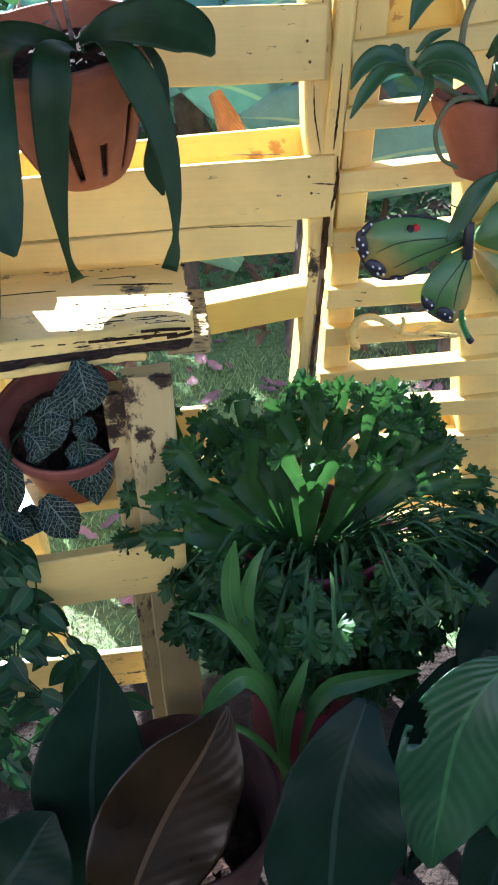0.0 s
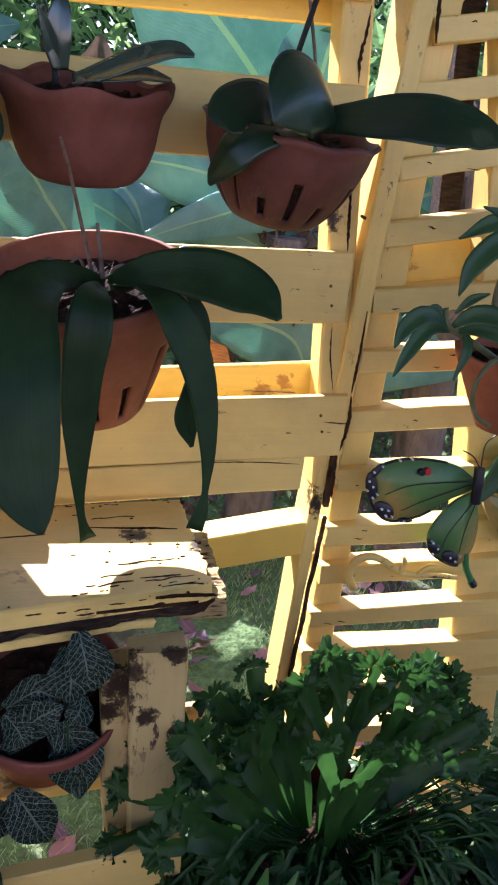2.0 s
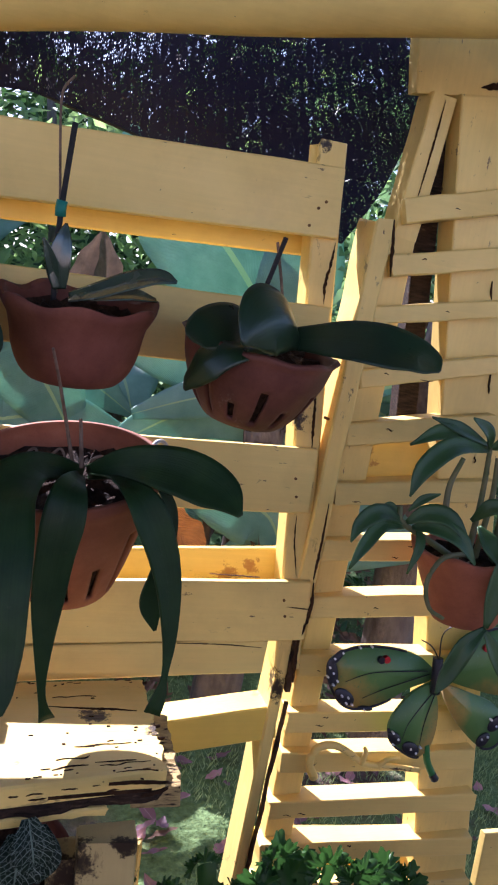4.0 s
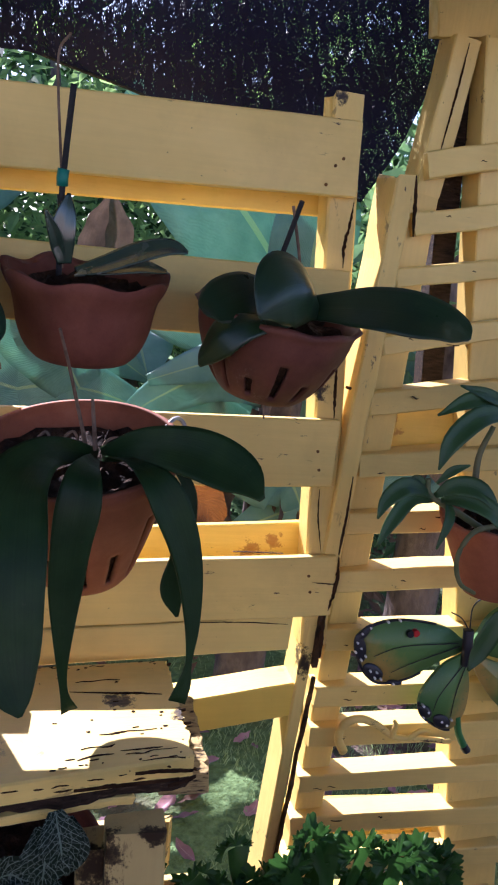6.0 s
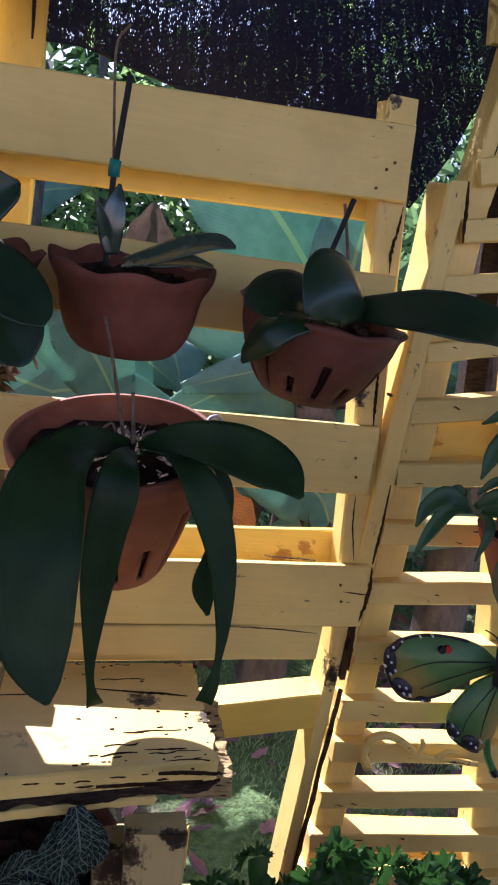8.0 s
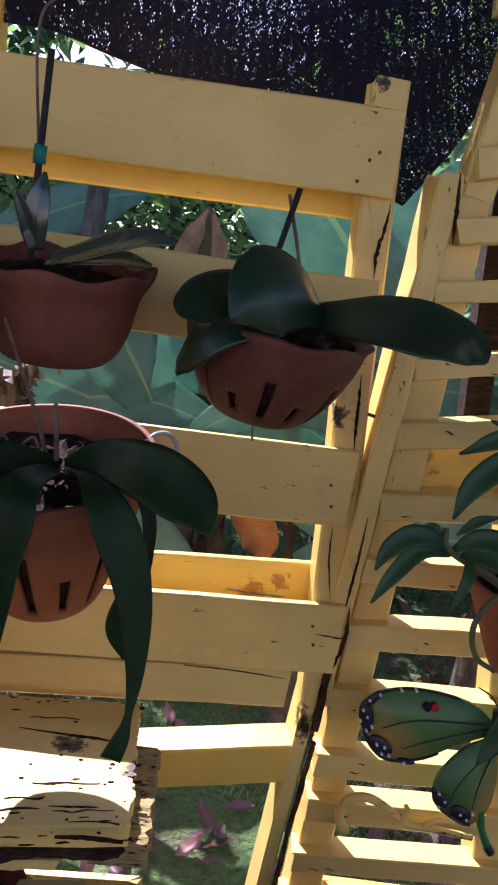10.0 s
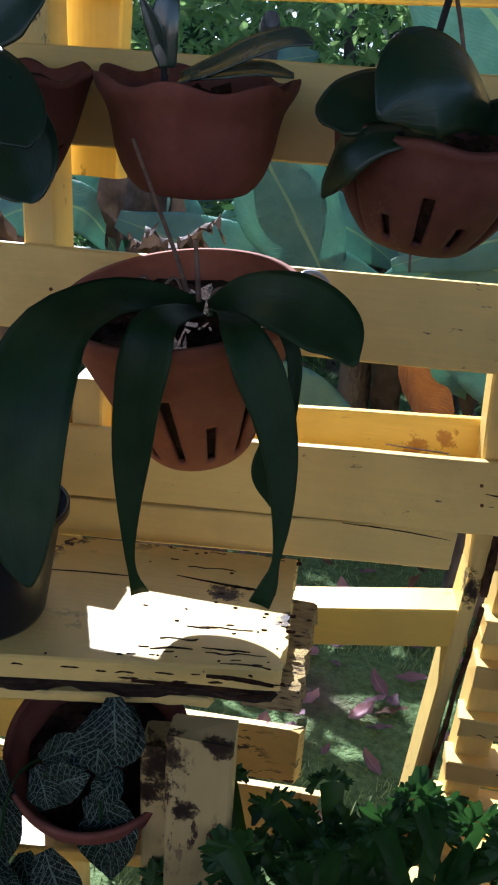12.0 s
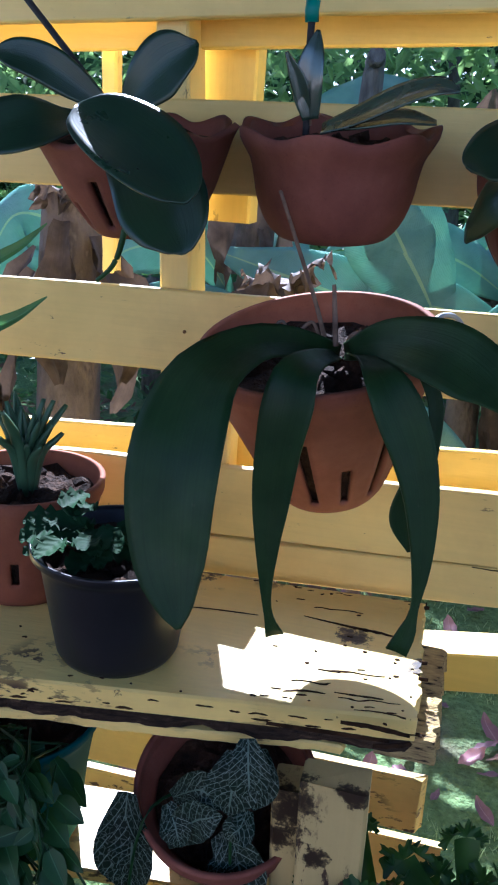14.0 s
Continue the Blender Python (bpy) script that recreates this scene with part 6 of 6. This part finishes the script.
# ---- shade net ----
def net_material():
    m, nt, b = material("shade_net", 0.75, 0.2)
    b.inputs["Base Color"].default_value = (0.018, 0.016, 0.040, 1)
    tc = nt.nodes.new("ShaderNodeTexCoord")
    mp = nt.nodes.new("ShaderNodeMapping")
    nt.links.new(tc.outputs["UV"], mp.inputs[0])
    mp.inputs["Rotation"].default_value = (0, 0, radians(-14))
    mp.inputs["Scale"].default_value = (1.0, 0.36, 1.0)
    n1 = nt.nodes.new("ShaderNodeTexVoronoi")
    n1.inputs["Scale"].default_value, n1.inputs["Randomness"].default_value = 520.0, 0.75
    nt.links.new(mp.outputs[0], n1.inputs["Vector"])
    ribs = nt.nodes.new("ShaderNodeTexWave")
    ribs.inputs["Scale"].default_value, ribs.inputs["Distortion"].default_value, ribs.inputs["Detail"].default_value = 22.0, 1.5, 1.0
    nt.links.new(mp.outputs[0], ribs.inputs["Vector"])
    worn = noise_tex(nt, mp.outputs[0], 11.0, 5, 0.65)
    size = nt.nodes.new("ShaderNodeMath")
    size.operation = "MULTIPLY_ADD"
    nt.links.new(ribs.outputs["Fac"], size.inputs[0])
    size.inputs[1].default_value = 0.16
    nt.links.new(worn, size.inputs[2])
    gap = nt.nodes.new("ShaderNodeMath")
    gap.operation = "SUBTRACT"
    nt.links.new(size.outputs[0], gap.inputs[0])
    nt.links.new(n1.outputs["Distance"], gap.inputs[1])
    holes = ramp(nt, gap.outputs[0], [(0.15, (0, 0, 0)), (0.30, (0.10,) * 3), (0.44, (0.85,) * 3)])
    tr = nt.nodes.new("ShaderNodeBsdfTransparent")
    ms = nt.nodes.new("ShaderNodeMixShader")
    nt.links.new(holes, ms.inputs[0])
    nt.links.new(b.outputs[0], ms.inputs[1])
    nt.links.new(tr.outputs[0], ms.inputs[2])
    nt.links.new(ms.outputs[0], nt.nodes["Material Output"].inputs[0])
    return m


NET = net_material()


def net_sheet(name, rows, label, n=40):
    """A sagging sheet: each row is a line of points across; rows run from the low edge upward."""
    bm = bmesh.new()
    uv = bm.loops.layers.uv.verify()
    lines = [spline(r, n) for r in rows]
    grid, where = [], {}
    for k, f in enumerate(np.linspace(0, len(lines) - 1, 24)):
        i = min(int(f), len(lines) - 2)
        pts = lines[i] + (lines[i + 1] - lines[i]) * (f - i)
        row = []
        for j, p in enumerate(pts):
            p = Vector(p) + Vector((0, 0.012, 0.008)) * noise.noise(Vector((p[0] * 7, p[2] * 7, p[1] * 3)))
            v = bm.verts.new(p)
            where[v] = (p.x, (p.z + p.y))
            row.append(v)
        grid.append(row)
    for a, b in zip(grid, grid[1:]):
        for j in range(n - 1):
            f = bm.faces.new((a[j], a[j + 1], b[j + 1], b[j]))
            f.smooth = True
            for l in f.loops:
                l[uv].uv = where[l.vert]
    net = thing(name, label, "shade net")
    part("mesh", bm, NET, net)
    bm = bmesh.new()
    tube(bm, [tuple(p) for p in lines[0]], 0.0022, 6)
    part("hem", bm, CORD, net)
    return net


net_sheet("shade_net", [
    [(-0.125, 1.29, 1.740), (-0.065, 1.36, 1.760), (0.002, 1.41, 1.757), (0.10, 1.43, 1.741), (0.20, 1.41, 1.705), (0.31, 1.32, 1.655), (0.398, 1.25, 1.612)],
    [(-0.128, 1.29, 1.800), (-0.065, 1.36, 1.810), (0.02, 1.41, 1.810), (0.12, 1.43, 1.800), (0.23, 1.41, 1.785), (0.35, 1.34, 1.745), (0.462, 1.28, 1.700)],
    [(-0.130, 1.29, 1.900), (-0.06, 1.37, 1.900), (0.03, 1.42, 1.900), (0.15, 1.43, 1.900), (0.27, 1.42, 1.890), (0.40, 1.37, 1.870), (0.535, 1.32, 1.840)],
    [(-0.130, 1.30, 2.02), (-0.05, 1.38, 2.02), (0.05, 1.42, 2.02), (0.17, 1.43, 2.02), (0.30, 1.42, 2.02), (0.43, 1.39, 2.00), (0.560, 1.36, 1.96)],
    [(-0.130, 1.36, 2.25), (0.0, 1.4, 2.25), (0.12, 1.4, 2.25), (0.27, 1.4, 2.25), (0.42, 1.4, 2.25), (0.54, 1.4, 2.25), (0.66, 1.4, 2.25)],
], "black woven shade net draped behind the fence", 60)
# this overhead sheet is out of view; added to dim the sky light
net_sheet("shade_net", [[(x, y, 2.26 + 0.09 * (1.4 - y) + 0.012 * x * x) for x in (-2.6, -1.3, 0, 1.3, 2.6)] for y in (1.4, 0.8, 0.1, -0.6)], "unseen black shade net added overhead to dim the sky light", 30)
# unseen wall behind the camera, added to bounce warm light onto the fronts
bm = bmesh.new()
plank(bm, (-4.5, -2.3, 0.97), (4.5, -2.3, 0.97), (0, 0, 1), 1.94, 0.16, 12, 0.002, 0.006)
tagged(part("wall_south", bm, simple("warm_bounce", [(0.3, (0.32, 0.27, 0.245)), (0.7, (0.42, 0.36, 0.33))], 3, 0.9, 0.2)), "unseen plain wall added behind the camera to bounce warm light", "wall", kind="structure")

# ---- banana plants behind the fence ----
def banana_leaf(cps, fold=-0.12, ruffle=0.06):
    bm = bmesh.new()
    blade(bm, cps, (0, -1, 0.45), 30, 10, fold, ruffle, 14)
    return thicken(part("leaf", bm, BANANA_LEAF, banana, smooth=True), 0.0015)


banana = thing("banana_plant", "banana plant with broad torn blue-green leaves", "banana plant")
for cps in ([(1.425, 3.5, 0.532, 0.0822), (1.132, 3.5, 1.21, 0.219), (0.865, 3.5, 1.633, 0.3138), (0.552, 3.5, 1.948, 0.2851), (0.247, 3.5, 2.15, 0.0742)], [(0.431, 3.0, 0.951, 0.0318), (0.13, 3.0, 1.045, 0.104), (-0.145, 3.0, 1.013, 0.1248), (-0.436, 3.0, 0.81, 0.0319)], [(0.222, 2.8, 0.957, 0.0195), (0.368, 2.8, 1.067, 0.0684), (0.539, 2.8, 1.15, 0.0887), (0.708, 2.8, 1.113, 0.0601), (0.847, 2.8, 1.02, 0.0061)], [(0.429, 2.4, 0.507, 0.0253), (0.245, 2.4, 0.651, 0.09), (0.093, 2.4, 0.782, 0.0962), (-0.084, 2.4, 0.845, 0.048)], [(0.163, 3.0, 0.958, 0.0299), (0.071, 3.0, 1.12, 0.1286), (-0.047, 3.0, 1.295, 0.1676), (-0.164, 3.0, 1.482, 0.0395)]):
    banana_leaf(cps)
for cps in ([(0.25, 3.0, 0.993, 0.0299), (-0.01, 3.0, 1.012, 0.1096), (-0.285, 3.0, 1.08, 0.1306), (-0.591, 3.0, 1.158, 0.0308)], [(-1.067, 5.0, 1.483, 0.0354), (-0.68, 5.0, 1.684, 0.1392), (-0.348, 5.0, 1.843, 0.1554), (-0.085, 5.0, 1.911, 0.0172)], [(2.023, 3.0, 1.438, 0.0385), (1.655, 3.0, 1.385, 0.133), (1.316, 3.0, 1.292, 0.1496), (1.002, 3.0, 1.139, 0.0333)], [(1.589, 2.6, 0.79, 0.0336), (1.21, 2.6, 0.809, 0.1162), (0.894, 2.6, 0.771, 0.1222), (0.626, 2.6, 0.668, 0.0301)], [(0.919, 2.8, 0.705, 0.0328), (0.662, 2.8, 0.88, 0.1587), (0.467, 2.8, 0.971, 0.1455), (0.281, 2.8, 1.007, 0.0309)]):
    banana_leaf(cps)
for cps in ([(1.088, 3.2, 1.075, 0.034), (0.992, 3.2, 1.457, 0.1557), (1.002, 3.2, 1.749, 0.1675), (1.094, 3.2, 2.04, 0.0228)], [(-0.356, 3.0, 0.917, 0.0204), (-0.608, 3.0, 0.979, 0.0622), (-0.846, 3.0, 0.983, 0.0638), (-1.098, 3.0, 0.902, 0.011)], [(0.079, 3.0, 1.08, 0.0209), (0.002, 3.0, 1.228, 0.1141), (-0.071, 3.0, 1.333, 0.0828), (-0.142, 3.0, 1.416, 0.0103)], [(0.325, 2.8, 1.12, 0.0196), (0.513, 2.8, 1.189, 0.0691), (0.708, 2.8, 1.242, 0.0803), (0.965, 2.8, 1.201, 0.0103)], [(0.206, 3.0, 1.359, 0.0208), (0.442, 3.0, 1.342, 0.1156), (0.716, 3.0, 1.306, 0.1288), (1.028, 3.0, 1.311, 0.0111)], [(0.865, 2.6, 0.711, 0.0197), (0.788, 2.6, 0.85, 0.1252), (0.624, 2.6, 0.904, 0.113), (0.452, 2.6, 0.917, 0.0093)]):
    banana_leaf(cps)


# ---- banana stems and dry leaves ----
DRY_LEAF = leaf_material("dry_leaf", (0.045, 0.029, 0.020), (0.17, 0.118, 0.085), 0.75, 0.2, 0.10, stripes=True)
STEM_BARK = simple("banana_stem", [(0.25, (0.055, 0.042, 0.036)), (0.5, (0.20, 0.15, 0.125)), (0.62, (0.14, 0.105, 0.09)), (0.78, (0.40, 0.32, 0.28))], 7, 0.85, 0.2, 0.6, 0.02, (1.6, 1.6, 0.8))
ORANGE_LEAF = leaf_material("orange_leaf", (0.15, 0.055, 0.016), (0.30, 0.115, 0.030), 0.6, 0.3, 0.08, ribs=1, rib_scale=120)


def banana_stem(x, y, top, r, lean=0.0, dry=5, seed=0, owner=None):
    rnd = random.Random(seed)
    bm = bmesh.new()
    n, sides = 16, 22
    rings = []
    for i in range(n):
        f = i / (n - 1)
        ring = []
        for j in range(sides):
            a = 2 * math.pi * j / sides
            rr = r * (1.1 - 0.25 * f) * (1 + 0.13 * noise.noise(Vector((math.cos(a) * 1.6, math.sin(a) * 1.6 + seed, f * 3))))
            ring.append(bm.verts.new((x + lean * f + rr * math.cos(a), y + rr * math.sin(a), top * f)))
        rings.append(ring)
    for a, b in zip(rings, rings[1:]):
        for j in range(sides):
            bm.faces.new((a[j], a[(j + 1) % sides], b[(j + 1) % sides], b[j])).smooth = True
    bm.faces.new(rings[-1])
    part("stem", bm, STEM_BARK, owner)
    for k in range(6):
        a = rnd.uniform(0, 6.28)
        o = Vector((math.cos(a), math.sin(a), 0))
        p = Vector((x + lean, y, top - 0.04)) + o * r * 0.6
        h = rnd.uniform(0.04, 0.11)
        w = rnd.uniform(0.03, 0.055)
        bm = bmesh.new()
        blade(bm, [(*p, w), (*(p + o * h * 0.25 + Vector((0, 0, h * 0.7))), w * 0.9), (*(p + o * h * 0.7 + Vector((0, 0, h))), w * 0.5), (*(p + o * h * rnd.uniform(0.8, 1.3) + Vector((0, 0, h * rnd.uniform(0.3, 1.1)))), w * 0.1)], tuple(o), 14, 8, 0.7, 0.6, 9)
        part("dry_leaf", bm, DRY_LEAF, owner, "torn dry leaf sheath", True)
    for k in range(dry):
        a = rnd.uniform(-3.0, 0.2)
        z = top * rnd.uniform(0.75, 1.0)
        p = Vector((x + lean * z / top + r * math.cos(a), y + r * math.sin(a), z))
        o = Vector((math.cos(a), math.sin(a), 0)) * rnd.uniform(0.03, 0.12)
        l = rnd.uniform(0.3, 0.65)
        w = rnd.uniform(0.025, 0.06)
        bm = bmesh.new()
        blade(bm, [(*p, w * 0.5), (*(p + o + Vector((0, 0, -l * 0.3))), w), (*(p + o * 1.2 + Vector((rnd.uniform(-0.04, 0.04), 0, -l * 0.7))), w * 0.8), (*(p + o + Vector((0, 0, -l))), w * 0.2)],
              (math.cos(a), math.sin(a) - 0.4, 0.2), 14, 6, 0.6, 0.5, 10)
        part("dry_leaf", bm, DRY_LEAF, owner, "dry brown hanging leaf", True)


banana_stem(-0.95, 2.45, 1.35, 0.10, 0.05, 7, 1, banana)
banana_stem(-0.30, 2.35, 1.17, 0.075, 0.02, 6, 2, banana)
banana_stem(0.30, 3.4, 1.02, 0.07, -0.03, 5, 3, banana)
banana_stem(0.75, 2.8, 1.15, 0.085, 0.05, 6, 4, banana)
banana_stem(-0.62, 3.3, 1.5, 0.10, 0.05, 5, 6, banana)
banana_stem(1.35, 2.7, 1.6, 0.09, 0.05, 6, 7, banana)
for cps, mat, nm in (([(0.15, 3.8, 1.43, 0.060), (0.170, 3.8, 1.58, 0.075), (0.200, 3.79, 1.69, 0.052), (0.232, 3.76, 1.785, 0.004)], DRY_LEAF, "dry_leaf"), ([(0.24, 3.78, 1.45, 0.055), (0.265, 3.75, 1.57, 0.070), (0.255, 3.74, 1.68, 0.046), (0.236, 3.75, 1.787, 0.004)], DRY_LEAF, "dry_leaf"), ([(0.329, 2.2, 1.049, 0.0211), (0.388, 2.2, 0.914, 0.043), (0.437, 2.2, 0.861, 0.0507), (0.466, 2.2, 0.805, 0.0073)], ORANGE_LEAF, "orange_leaf")):
    bm = bmesh.new()
    blade(bm, cps, (0.3, -1, 0.2), 14, 6, 0.7, 0.3)
    part(nm, bm, mat, banana, smooth=True)


def more_bananas():
    """Leaves that arch from the stems, so that the gaps of the fence are filled."""
    rnd = random.Random(12)
    for k in range(15):
        sx, sy, sz = rnd.choice(((-1.1, 3.0, 1.3), (-0.4, 3.2, 1.2), (0.4, 3.3, 1.3), (0.9, 3.0, 1.2), (-0.62, 3.5, 1.4), (1.5, 3.0, 1.5)))
        a = rnd.uniform(0, 6.28)
        o = Vector((math.cos(a), math.sin(a) * 0.5 + 0.1, 0))
        l = rnd.uniform(0.5, 1.0)
        rise = rnd.uniform(0.1, 0.6)
        p = Vector((sx, sy, sz * rnd.uniform(0.6, 1.0)))
        if (p + o * l).y < 2.4:
            o.y = abs(o.y) * 0.3
        w = rnd.uniform(0.09, 0.16)
        rise *= 0.6
        q = [p, p + o * l * 0.3 + Vector((0, 0, l * rise * 0.6)), p + o * l * 0.7 + Vector((0, 0, l * rise * 0.7)), p + o * l + Vector((0, 0, l * (rise - 0.45)))]
        banana_leaf([(*q[0], 0.012), (*q[1], w), (*q[2], w * 0.9), (*q[3], 0.01)], -0.2, 0.12)


more_bananas()

# ---- undergrowth, woods and litter ----
def scatter_leaves(name, label, category, count, place, size, mat, seed, clump=24):
    """Many small leaves in clumps, joined. place(rnd) gives a clump's centre and radius."""
    rnd = random.Random(seed)
    verts, faces, uvs = [], [], []
    made = 0
    while made < count:
        c, rad = place(rnd)
        for _ in range(clump):
            p = Vector(c) + Vector((rnd.gauss(0, 1), rnd.gauss(0, 1), rnd.gauss(0, 0.8))) * rad
            d = Vector((rnd.uniform(-1, 1), rnd.uniform(-1, 1), rnd.uniform(-0.9, 0.5))).normalized()
            n = Vector((rnd.uniform(-1, 1), rnd.uniform(-1, 0.3), rnd.uniform(0.1, 1))).normalized()
            s = d.cross(n).normalized()
            l = size * rnd.uniform(0.6, 1.3)
            w = l * 0.22
            b = len(verts)
            up = s.cross(d) * w * 0.4
            verts += [p, p + d * l * 0.4 + s * w + up, p + d * l, p + d * l * 0.4 - s * w + up, p + d * l * 0.45]
            faces += [(b, b + 1, b + 4), (b + 1, b + 2, b + 4), (b + 2, b + 3, b + 4), (b + 3, b, b + 4)]
            made += 1
    me = bpy.data.meshes.new(name)
    me.from_pydata([tuple(v) for v in verts], [], faces)
    me.materials.append(mat)
    return tagged(new(name, me), label, category, kind="stuff")


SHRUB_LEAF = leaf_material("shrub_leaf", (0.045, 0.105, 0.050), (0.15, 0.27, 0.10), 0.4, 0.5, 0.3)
# darker copy of tree_leaf; the shade under the crowns is in its colour
TREE_DARK = leaf_material("shade_toned_leaf", (0.018, 0.055, 0.016), (0.045, 0.11, 0.03), 0.5, 0.4, 0.2)


def low(x, y, z):
    """Keeps the crowns under the sun's way to the fence."""
    return min(z, 0.25 + 0.77 * (y - 1.3), 1.15 + 0.21 * y + 0.4 * noise.noise(Vector((x * 0.9, y, 3)))) if x < 1.7 else z


def woods_spot(rnd):
    x, y = rnd.uniform(-7, 6), rnd.uniform(5.0, 8.5)
    z = rnd.choice((rnd.uniform(0.2, 2.2), rnd.uniform(0.8, 5.0)))
    return (x, y, low(x, y, z)), rnd.uniform(0.15, 0.35)


def shrub_spot(rnd):
    x = rnd.uniform(-3.2, 2.8)
    return (x, rnd.uniform(3.4, 4.6), rnd.uniform(0.1, 1.25)), rnd.uniform(0.10, 0.2)


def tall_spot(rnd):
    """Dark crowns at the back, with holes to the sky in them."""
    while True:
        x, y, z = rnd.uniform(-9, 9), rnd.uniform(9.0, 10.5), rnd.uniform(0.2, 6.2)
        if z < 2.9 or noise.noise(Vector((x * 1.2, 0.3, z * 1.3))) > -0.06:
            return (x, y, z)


scatter_leaves("far_woods", "sunlit green foliage of the woods behind", "woods", 26000, woods_spot, 0.13, TREE_LEAF, 1)
scatter_leaves("shaded_woods", "woods foliage with the shade put into its dark leaf colour", "woods", 32000, lambda r: (tall_spot(r), r.uniform(0.2, 0.45)), 0.28, TREE_DARK, 2)
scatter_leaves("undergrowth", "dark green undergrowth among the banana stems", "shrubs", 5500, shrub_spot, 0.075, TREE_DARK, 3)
scatter_leaves("garden_shrubs", "bright green shrubs at the edge of the garden", "shrubs", 2200, lambda r: ((r.uniform(1.0, 2.6), r.uniform(2.9, 4.2), r.uniform(0.7, 2.6)), r.uniform(0.10, 0.2)), 0.12, SHRUB_LEAF, 4)
WOOD_BARK = simple("tree_bark", [(0.3, (0.06, 0.05, 0.045)), (0.6, (0.16, 0.14, 0.125)), (0.8, (0.30, 0.27, 0.25))], 12, 0.9, 0.2, 0.8, 0.02, (2, 2, 0.5))
for x, y, r, lean in ((-0.36, 4.6, 0.07, 0.05), (-1.6, 5.2, 0.10, -0.15), (0.9, 5.0, 0.06, 0.2), (-2.6, 4.4, 0.12, 0.1), (0.25, 6.0, 0.05, -0.3)):
    tree = thing("tree_trunk", "grey tree trunk at the edge of the woods", "tree", "woodland trees")
    bm = bmesh.new()
    tube(bm, [(x, y, 0.0), (x + lean * 0.3, y, 1.1), (x + lean * 0.6, y + 0.1, 1.9), (x + lean, y, 0.72 * (y - 1.5) * 0.9)], (r * 1.2, r * 0.6), 14, 14)
    part("trunk", bm, WOOD_BARK, tree)

GRASS = leaf_material("grass_blade", (0.16, 0.23, 0.09), (0.30, 0.39, 0.18), 0.6, 0.3, 0.3)


def build_grass():
    rnd = random.Random(9)
    verts, faces = [], []
    while len(faces) < 44000:
        x, y = rnd.uniform(-1.2, 2.2), rnd.uniform(1.22, 3.8)
        if noise.noise(Vector((x * 1.6, y * 1.6, 3))) < -0.35 or (y > 2.75 and rnd.random() < 0.75):
            continue
        z = 0.02 * (noise.noise(Vector((x * 1.1, y * 1.1, 0))) - 0.4)
        a = rnd.uniform(0, 6.28)
        h = rnd.uniform(0.012, 0.038)
        d = Vector((math.cos(a), math.sin(a), 0))
        s = Vector((-math.sin(a), math.cos(a), 0)) * 0.0014
        b = len(verts)
        p = Vector((x, y, z))
        verts += [p - s, p + s, p + d * h * 0.6 + Vector((0, 0, h)), p + s * 0.6 + d * h * 0.25 + Vector((0, 0, h * 0.6))]
        faces += [(b, b + 1, b + 3), (b, b + 3, b + 2)]
    me = bpy.data.meshes.new("grass")
    me.from_pydata([tuple(v) for v in verts], [], faces)
    me.materials.append(GRASS)
    return tagged(new("grass", me), "short thin lawn grass", "grass", kind="stuff")


build_grass()
PINK_LEAF = leaf_material("pink_leaf", (0.28, 0.12, 0.14), (0.46, 0.25, 0.27), 0.55, 0.3, 0.25, midrib=(0.5, 0.3, 0.3))
PURPLE_LEAF = leaf_material("purple_leaf", (0.13, 0.065, 0.085), (0.25, 0.14, 0.17), 0.55, 0.3, 0.2, midrib=(0.3, 0.2, 0.22))
BROWN_LEAF = leaf_material("brown_leaf", (0.07, 0.04, 0.03), (0.22, 0.13, 0.09), 0.7, 0.25, 0.15)


def fallen_leaf(mat, seed):
    rnd = random.Random(seed)
    bm = bmesh.new()
    l, w = 0.10, rnd.uniform(0.018, 0.026)
    c = rnd.uniform(0.005, 0.02)
    blade(bm, [(-l / 2, 0, c * 0.6, 0.002), (-l / 5, 0, 0.003, w), (l / 5, rnd.uniform(-0.008, 0.008), 0.003, w * 0.9), (l / 2, 0, c, 0.002)], (0, 0, 1), 9, 6, rnd.uniform(0.2, 0.6), 0.25, 8)
    return tagged(part("fallen_leaf", bm, mat, smooth=True), "fallen pinkish leaf lying on the grass", "fallen leaf", "fallen leaves")


def litter():
    rnd = random.Random(30)
    kinds = [fallen_leaf(m, i) for i, m in enumerate((PINK_LEAF, PURPLE_LEAF, PINK_LEAF, PURPLE_LEAF, BROWN_LEAF))]
    first = set()
    for k in range(270):
        src = kinds[rnd.choice((0, 1, 1, 2, 3, 3, 4))]
        x, y = rnd.uniform(-0.7, 1.8), rnd.choice((rnd.uniform(1.4, 2.4), rnd.uniform(1.5, 3.2), rnd.uniform(2.2, 3.4)))
        m = pose(x, y, 0.010, rnd.uniform(-22, 22), rnd.uniform(-22, 22), rnd.uniform(0, 360)) @ Matrix.Diagonal((*[rnd.uniform(0.5, 1.05)] * 3, 1))
        if src not in first:
            first.add(src)
            src.matrix_world = m
        else:
            ob = copy_thing(src, m)
            ob.matrix_world = m


litter()
scatter_leaves("leaf_litter", "brown and purple dry leaf litter on the soil", "leaf litter", 2600, lambda r: ((r.uniform(-2.5, 3.2), r.uniform(2.75, 4.6), 0.02), 0.12), 0.085, BROWN_LEAF, 7, 12)
